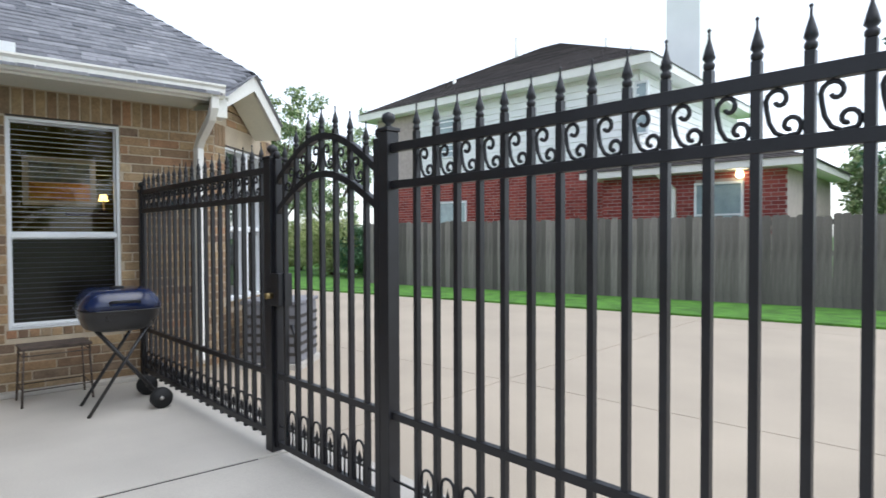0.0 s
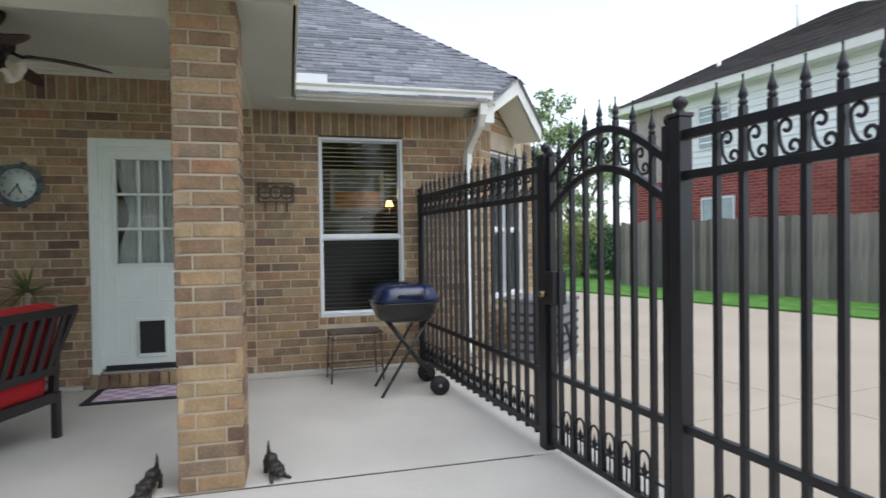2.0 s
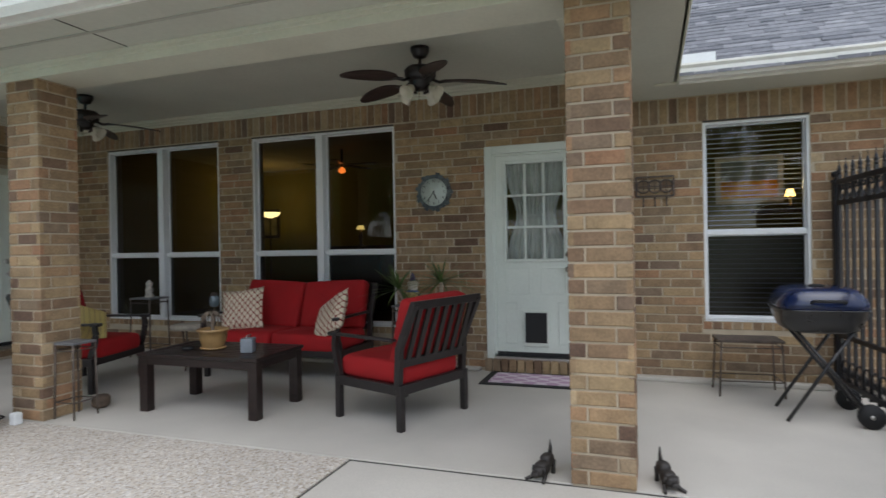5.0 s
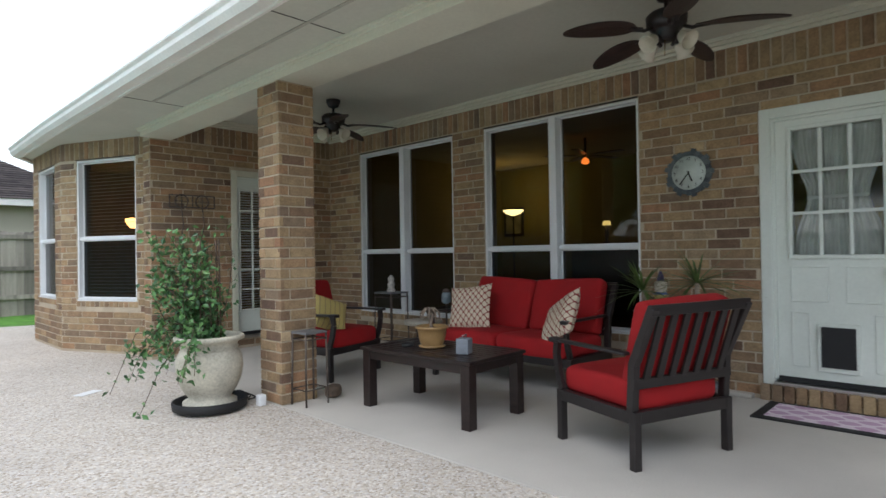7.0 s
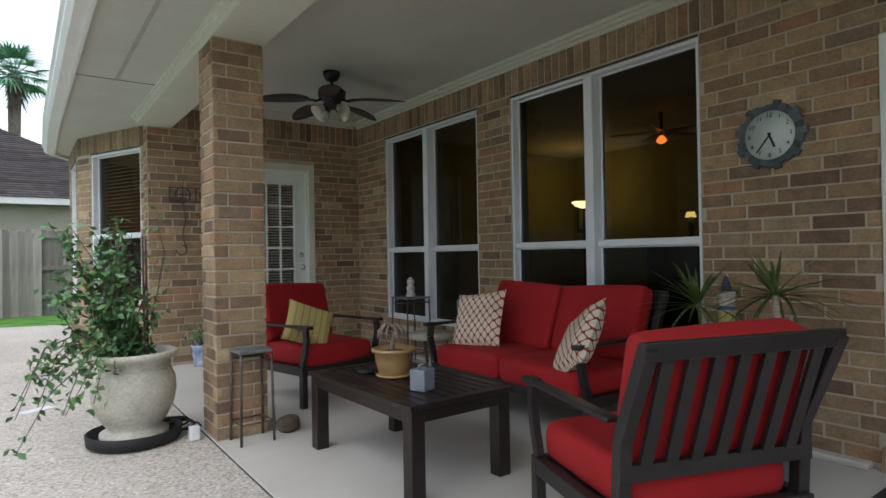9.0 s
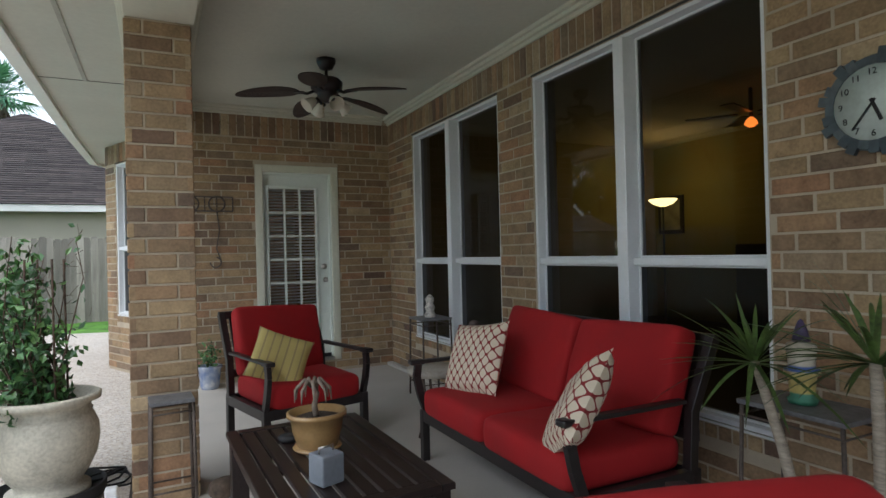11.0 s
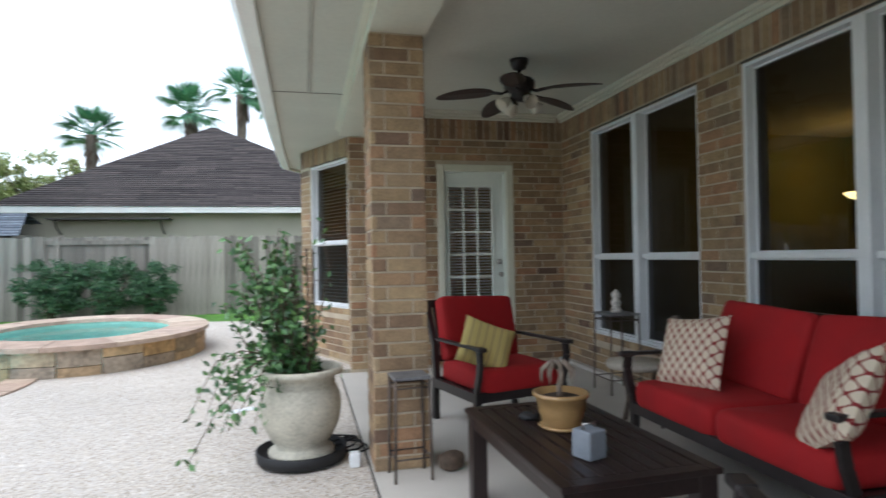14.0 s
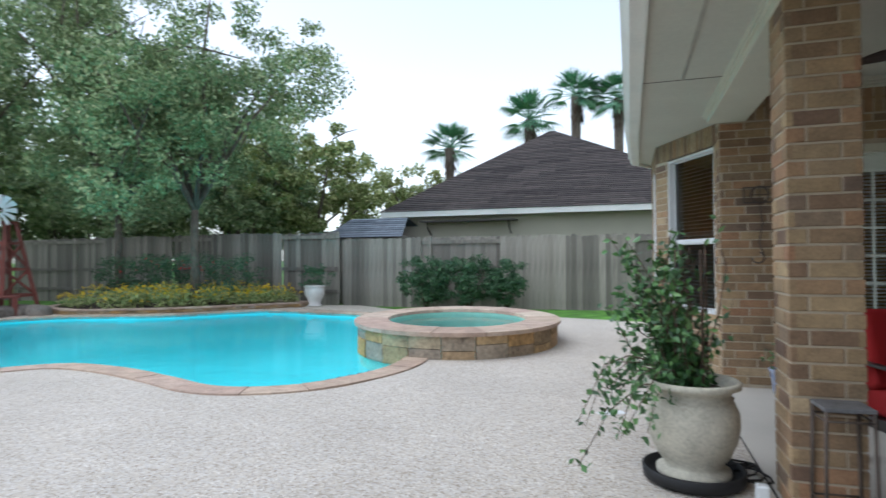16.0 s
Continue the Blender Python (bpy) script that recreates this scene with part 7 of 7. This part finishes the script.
shrub((1.42, -14.4, 0), (1.5, 0.9, 1.42), 41, m_dark_leaf, "dense dark green shrub against the pool fence", 80, 75, 0.06)
shrub((0.35, -14.4, 0), (1.6, 0.9, 1.48), 42, m_dark_leaf, "dense dark green shrub against the pool fence", 80, 75, 0.06)
shrub((-0.55, -14.45, 0), (1.1, 0.8, 1.3), 43, m_dark_leaf, "dense dark green shrub against the pool fence", 60, 75, 0.06)
shrub((-17.8, 9.2, 0), (3.0, 2.0, 2.0), 44, m_tree2, "large rounded shrub at the end of the fence", 110, 80, 0.09)
shrub((-16.3, 9.6, 0), (2.4, 1.8, 1.7), 45, m_dark_leaf, "large rounded shrub at the end of the fence", 90, 80, 0.09)
shrub((-21, 9.6, 0), (2.6, 2.0, 2.2), 46, m_tree2, "large rounded shrub by the street", 90, 80, 0.1)


def fan_palm(at, height, seed, label, r=1.25):
    ob = thing("palm_tree", at, label, "palm tree", "palms beyond the fence")
    rng = random.Random(seed)
    part("trunk", M().tube([(0, 0, 0), (0.1, 0, height * 0.5), (0.05, 0.05, height)], [0.2, 0.17, 0.22], 10), m_bark, ob)
    skirt = M()
    for k in range(40):
        a = rng.uniform(0, 6.28)
        blade(skirt, (0.15 * math.cos(a), 0.15 * math.sin(a), height - rng.uniform(0, 0.9)), (0.5 * math.cos(a), 0.5 * math.sin(a), -1), 0.5, 0.05, 0.1)
    tagged(part("dead_fronds", skirt, m_twig, ob, "brown hanging dead fronds"), kind="stuff")
    crown_m = M()
    for k in range(44):
        a, e = rng.uniform(0, 6.28), rng.uniform(-0.6, 1.35)
        d = Vector((math.cos(a) * math.cos(e), math.sin(a) * math.cos(e), math.sin(e)))
        hub = Vector((0.05, 0.05, height)) + d * r * 0.5
        crown_m.tube([(0.05, 0.05, height), hub], [0.025, 0.012], 4)
        side = d.cross(Vector((0, 0, 1)))
        side = side.normalized() if side.length > 0.1 else Vector((1, 0, 0))
        for j in range(-6, 7):
            t = j * 0.22
            blade(crown_m, hub, d * math.cos(t) + side * math.sin(t), r * 0.62 * (1 - 0.03 * j * j * 0.3), 0.035, 0.28)
    tagged(part("fronds", crown_m, m_palm, ob, "stiff green fan fronds"), kind="stuff")
    return ob


m_palm = palette("palm_frond", [(0, (0.08, 0.22, 0.13)), (0.5, (0.13, 0.32, 0.19)), (1, (0.24, 0.44, 0.24))], 0.35, "island", 6, 0.0, 0.2)
fan_palm((4.25, -26, 0), 6.1, 51, "fan palm rising beyond the neighbour's roof", 1.35)
fan_palm((0.65, -26, 0), 7.1, 52, "shaggy fan palm beyond the neighbour's roof", 1.45)
fan_palm((-1.25, -26.5, 0), 8.1, 53, "tall fan palm beyond the neighbour's roof", 1.3)
fan_palm((-3.0, -26.5, 0), 7.8, 54, "tall fan palm beyond the neighbour's roof", 1.3)
fan_palm((14.3, -10.8, 0), 3.3, 55, "young fan palm at the corner of the yard", 1.7)

# flower bed in a low stone ring behind the pool
BED = smooth_ring([(4.75, -14.25), (5.1, -13.85), (5.7, -13.25), (6.25, -12.6), (6.95, -12.0), (7.8, -11.55), (8.8, -11.2), (10.2, -11.9), (10.4, -14.0), (8.0, -14.4), (5.6, -14.4)], 5)
bed = thing("flower_bed", (0, 0, 0), "raised bed of yellow flowers edged in stone", "flower bed")
nb = len(BED)
part("soil", slab([(p.x, p.y) for p in BED], -0.05, 0.1), m_soil, bed)
ring2 = offset_ring(BED, 0.16) if sum(a.x * b.y - b.x * a.y for a, b in zip(BED, BED[1:] + BED[:1])) > 0 else offset_ring(BED, -0.16)
rng = random.Random(61)
for i in range(0, nb):
    j = (i + 1) % nb
    for lo, hi, grow in ((-0.1, 0.02, 0.0), (0.025, 0.085, 0.02), (0.09, 0.13, 0.05)):
        a, b, c, d = BED[i], BED[j].lerp(BED[i], 0.02), ring2[j].lerp(ring2[i], 0.02), ring2[i]
        o = (ring2[i] - BED[i]).normalized() * (grow + rng.uniform(0, 0.015))
        pts = [(p.x, p.y) for p in (a, b, c + o, d + o)]
        part("stone", slab(pts, lo, hi - 0.004), m_coping if lo > 0.08 else m_flag, bed)
fol, flo, tall, rosem = M(), M(), M(), M()
cx, cy = 7.6, -12.9
for k in range(330):
    q = BED[rng.randrange(nb)]
    t = rng.random() ** 0.5 * 0.95
    x, y = cx + (q.x - cx) * t, cy + (q.y - cy) * t
    h = 0.12 + 0.26 * rng.random() + 0.25 * (1 - t)
    clump(fol, rng, Vector((x, y, h)), 0.2, 30, 0.07)
    if t > 0.45:
        for f in range(3):
            p = Vector((x + rng.gauss(0, 0.15), y + rng.gauss(0, 0.15), h + 0.10 + rng.random() * 0.1))
            for s in range(3):
                leaf_card(flo, p, rand_dir(rng), rand_dir(rng), 0.045, 0.02)
for k in range(170):
    x, y = cx + rng.uniform(-1.9, 2.4), cy + rng.uniform(-1.3, 0.3)
    clump(tall, rng, Vector((x, y, rng.uniform(0.45, 1.3))), 0.22, 40, 0.06)
for k in range(26):
    p = Vector((cx + rng.uniform(-1.5, 1.5), cy + rng.uniform(-1.1, 0.3), rng.uniform(0.9, 1.25)))
    for s in range(4):
        leaf_card(rosem, p, rand_dir(rng), rand_dir(rng), 0.05, 0.025)
tagged(part("low_foliage", fol, m_tree2, bed, "low green foliage"), kind="stuff")
tagged(part("rose_foliage", tall, m_dark_leaf, bed, "taller rose bushes"), kind="stuff")
tagged(part("yellow_blossom", flo, material("yellow_petal", (0.75, 0.50, 0.02), 0.7), bed, "masses of small yellow flowers"), kind="stuff")
tagged(part("red_blossom", rosem, material("red_petal", (0.55, 0.05, 0.05), 0.7), bed, "a few red roses"), kind="stuff")
single("pool_rim_slab", slab([(2.0, -12.85), (3.5, -13.3), (4.3, -13.5), (4.7, -14.5), (3.2, -14.5), (1.9, -13.6)], 0.0, 0.03), m_stonetop, "flat stone slab beneath the urn", "slab", bevel=0.01)
urn = thing("urn_planter", (4.30, -14.1, 0.03), "white urn with a small green bush on the pool rim", "planter")
part("urn", M().lathe([(0.17, 0), (0.18, 0.03), (0.14, 0.06), (0.16, 0.12), (0.24, 0.30), (0.255, 0.42), (0.235, 0.45), (0.27, 0.48), (0.27, 0.52), (0.23, 0.52), (0.2, 0.48), (0, 0.47)], n=32), material("white_urn", (0.68, 0.66, 0.62), 0.7, vary=0.1, scale=5), urn)
fol = M()
for k in range(26):
    clump(fol, rng, Vector((rng.gauss(0, 0.14), rng.gauss(0, 0.14), rng.uniform(0.55, 1.0))), 0.11, 28, 0.06)
tagged(part("foliage", fol, m_dark_leaf, urn), kind="stuff")

# ornamental windmill and bench at the pool's far corner
m_redwood = material("red_stained_wood", (0.20, 0.055, 0.04), 0.8, vary=0.25, scale=5, fine=60, bump=0.3)
wmill = thing("garden_windmill", Matrix.Translation((10.55, -10.9, 0)) @ Matrix.Diagonal((1.2, 1.2, 1.22, 1)), "red wooden ornamental windmill with a pale metal wheel", "windmill")
for x in (-1, 1):
    for y in (-1, 1):
        leg = M()
        leg.beam((x * 0.38, y * 0.38, -0.03), (x * 0.10, y * 0.10, 1.75), 0.07)
        part("leg", leg, m_redwood, wmill)
for z, r in ((0.35, 0.33), (0.85, 0.25), (1.35, 0.17), (1.74, 0.12)):
    m = M()
    for (a, b), (c, d) in (((-r, -r), (r, -r)), ((r, -r), (r, r)), ((r, r), (-r, r)), ((-r, r), (-r, -r))):
        m.beam((a, b, z), (c, d, z), 0.05)
    part("tie", m, m_redwood, wmill)
for z0, r0, z1, r1 in ((0.35, 0.33, 0.85, 0.25), (0.85, 0.25, 1.35, 0.17)):
    m = M()
    for s in (-1, 1):
        m.beam((-r0 * s, r0, z0), (r1 * s, r1, z1), 0.04).beam((-r0, -r0 * s, z0), (-r1, r1 * s, z1), 0.04)
    part("brace", m, m_redwood, wmill)
wheel = part("wind_wheel", M().tube([(-0.2, 0.28, 1.95), (0.1, -0.15, 1.95)], 0.02, 6), m_nickel, wmill, "pale metal wind wheel")
WM = Matrix.Translation((-0.2, 0.28, 1.95)) @ Matrix.Rotation(radians(30), 4, "Z")
for k in range(12):
    vane = M().add([(-0.02, 0.0, 0.06), (0.02, 0.02, 0.06), (0.05, 0.04, 0.30), (-0.05, -0.03, 0.30)], [(0, 1, 2, 3)])
    part("vane", vane, m_white, wheel, at=WM @ Matrix.Rotation(k * math.pi / 6, 4, "Y"))
bench = thing("garden_bench", pose(10.2, -10.2, 0, 0, 0, 60), "low red-stained wooden bench by the windmill", "bench")
part("seat", M().box((-0.6, -0.2, 0.40), (0.6, 0.2, 0.45)), m_redwood, bench, bevel=0.01)
for x in (-0.5, 0.5):
    part("leg", M().box((x - 0.05, -0.18, 0), (x + 0.05, 0.18, 0.40)), m_redwood, bench)
for k in range(9):
    c = (9.5 + rng.uniform(-0.35, 0.7), -10.4 + rng.uniform(-0.5, 0.5), 0.1)
    single("boulder", M().puff((0, 0, 0.1), (rng.uniform(0.3, 0.6), rng.uniform(0.3, 0.5), 0.34), 0.7), material("grey_boulder", (0.22, 0.19, 0.16), 0.9, vary=0.3, scale=6, bump=0.7), "grey-brown boulder at the pool's far edge", "boulder", at=pose(c[0], c[1], -0.03, 0, 0, rng.uniform(0, 180)), group="pool boulders")

# parked car, far along the street
car = thing("parked_car", pose(-25.5, 10.2, -0.04, 0, 0, 15), "pale silver car parked at the far end of the drive", "car")
m_car = material("silver_paint", (0.5, 0.52, 0.55), 0.25, 0.3, vary=0.05, coat=0.6)
prof = [(-2.1, 0.35), (-2.15, 0.7), (-1.9, 0.85), (-1.3, 0.92), (-0.75, 1.38), (0.6, 1.42), (1.3, 0.98), (2.0, 0.85), (2.15, 0.6), (2.1, 0.35)]
k = len(prof)
part("body", M().add([(x, y, z) for y in (-0.85, 0.85) for x, z in prof], [tuple(range(k)), tuple(reversed(range(k, 2 * k)))] + [(i, (i + 1) % k, k + (i + 1) % k, k + i) for i in range(k)]), m_car, car, bevel=0.06)
part("side_window", M().add([(-1.1, -0.86, 0.95), (1.05, -0.86, 0.98), (0.5, -0.86, 1.33), (-0.7, -0.86, 1.3)], [(0, 1, 2, 3)]), m_black, car, "dark side glass")
for x in (-1.35, 1.35):
    wh = part("wheel", M().tube([(x, -0.88, 0.32), (x, 0.88, 0.32)], 0.32, 18), m_black, car, "black tyres")
    part("rim", M().tube([(x, -0.89, 0.32), (x, -0.885, 0.32)], 0.19, 14), m_nickel, wh, "bright wheel rim")


# ---- bricks, last ----
def sills(w, drop=0.085):
    return (w[0] - 0.02, w[1] + 0.02, w[2] - drop, w[2] - 0.012)


porch_holes = [W1, W2, DOOR]
bricks = wall_bricks(-6.98, -0.14, 0.03, 2.70, porch_holes, soldier=0.235, heads=[sills(W1), sills(W2)])
lay(main, bricks, (WX, 0), (0, 1), near=lambda s, z: -2.43 < s < -0.1 and z < 2.5)
bricks = wall_bricks(-0.14, 2.05, 0.03, 2.455, [W3], soldier=0.225, lead=0.1, heads=[sills(W3)])
lay(main, bricks, (WX, 0), (0, 1))
bricks = wall_bricks(4.1, 6.5, 0.03, 2.69, [bdoor], soldier=0.235)
lay(back, bricks, (0, B_Y), (-1, 0), near=lambda s, z: True)
lay(back, wall_bricks(0, 0.2, 0.03, 2.45, []), (-4.1, -7.18), (0, 1))
for ob, p, q, length, holes in bays:
    lay(ob, wall_bricks(0, length, 0.03, 2.55, holes, soldier=0.225, heads=[sills(h) for h in holes]), q, p - q)
lay(corner_wall, wall_bricks(0, 1.35, 0.03, 2.36, [CORNER], soldier=0.22, heads=[sills(CORNER)]), C0, CU)
lay(corner_wall, wall_bricks(0.25, 1.05, 2.37, 2.62, []), C0, CU)


def brick_column(at, label):
    """A square brick pillar, four bricks pinwheeled in each course."""
    ob = thing("brick_column", at, label, "column", "porch columns")
    w = 0.31
    part("core", M().box((-w / 2 + 0.006, -w / 2 + 0.006, -0.02), (w / 2 - 0.006, w / 2 - 0.006, 2.455)), m_mortar, ob, "mortar joints")
    rng = random.Random(int(abs(at[1]) * 10))
    count = 31
    c = 2.45 / count
    for k in range(count):
        for f in range(4):
            long = 0.222
            short = w - long - JOINT
            flip = k % 2
            turn = Matrix.Rotation(f * math.pi / 2, 4, "Z")
            for l, s in ((long, (-w / 2 + long / 2) if flip else (w / 2 - long / 2)), (short, (w / 2 - short / 2) if flip else (-w / 2 + short / 2))):
                m = turn @ Matrix.Translation((s, -w / 2 + 0.03 + rng.uniform(-0.002, 0.001), (k + 0.5) * c)) @ Matrix.Rotation(rng.uniform(-0.006, 0.006), 4, "Y")
                part("brick", brick_mesh(l, c - JOINT, m_brick), m_brick, ob, at=m)
    return ob


brick_column((-4.136, -0.228, 0), "square tan brick porch column beside two iron dogs")
brick_column((-4.155, -4.245, 0), "square tan brick porch column beside a potted vine")
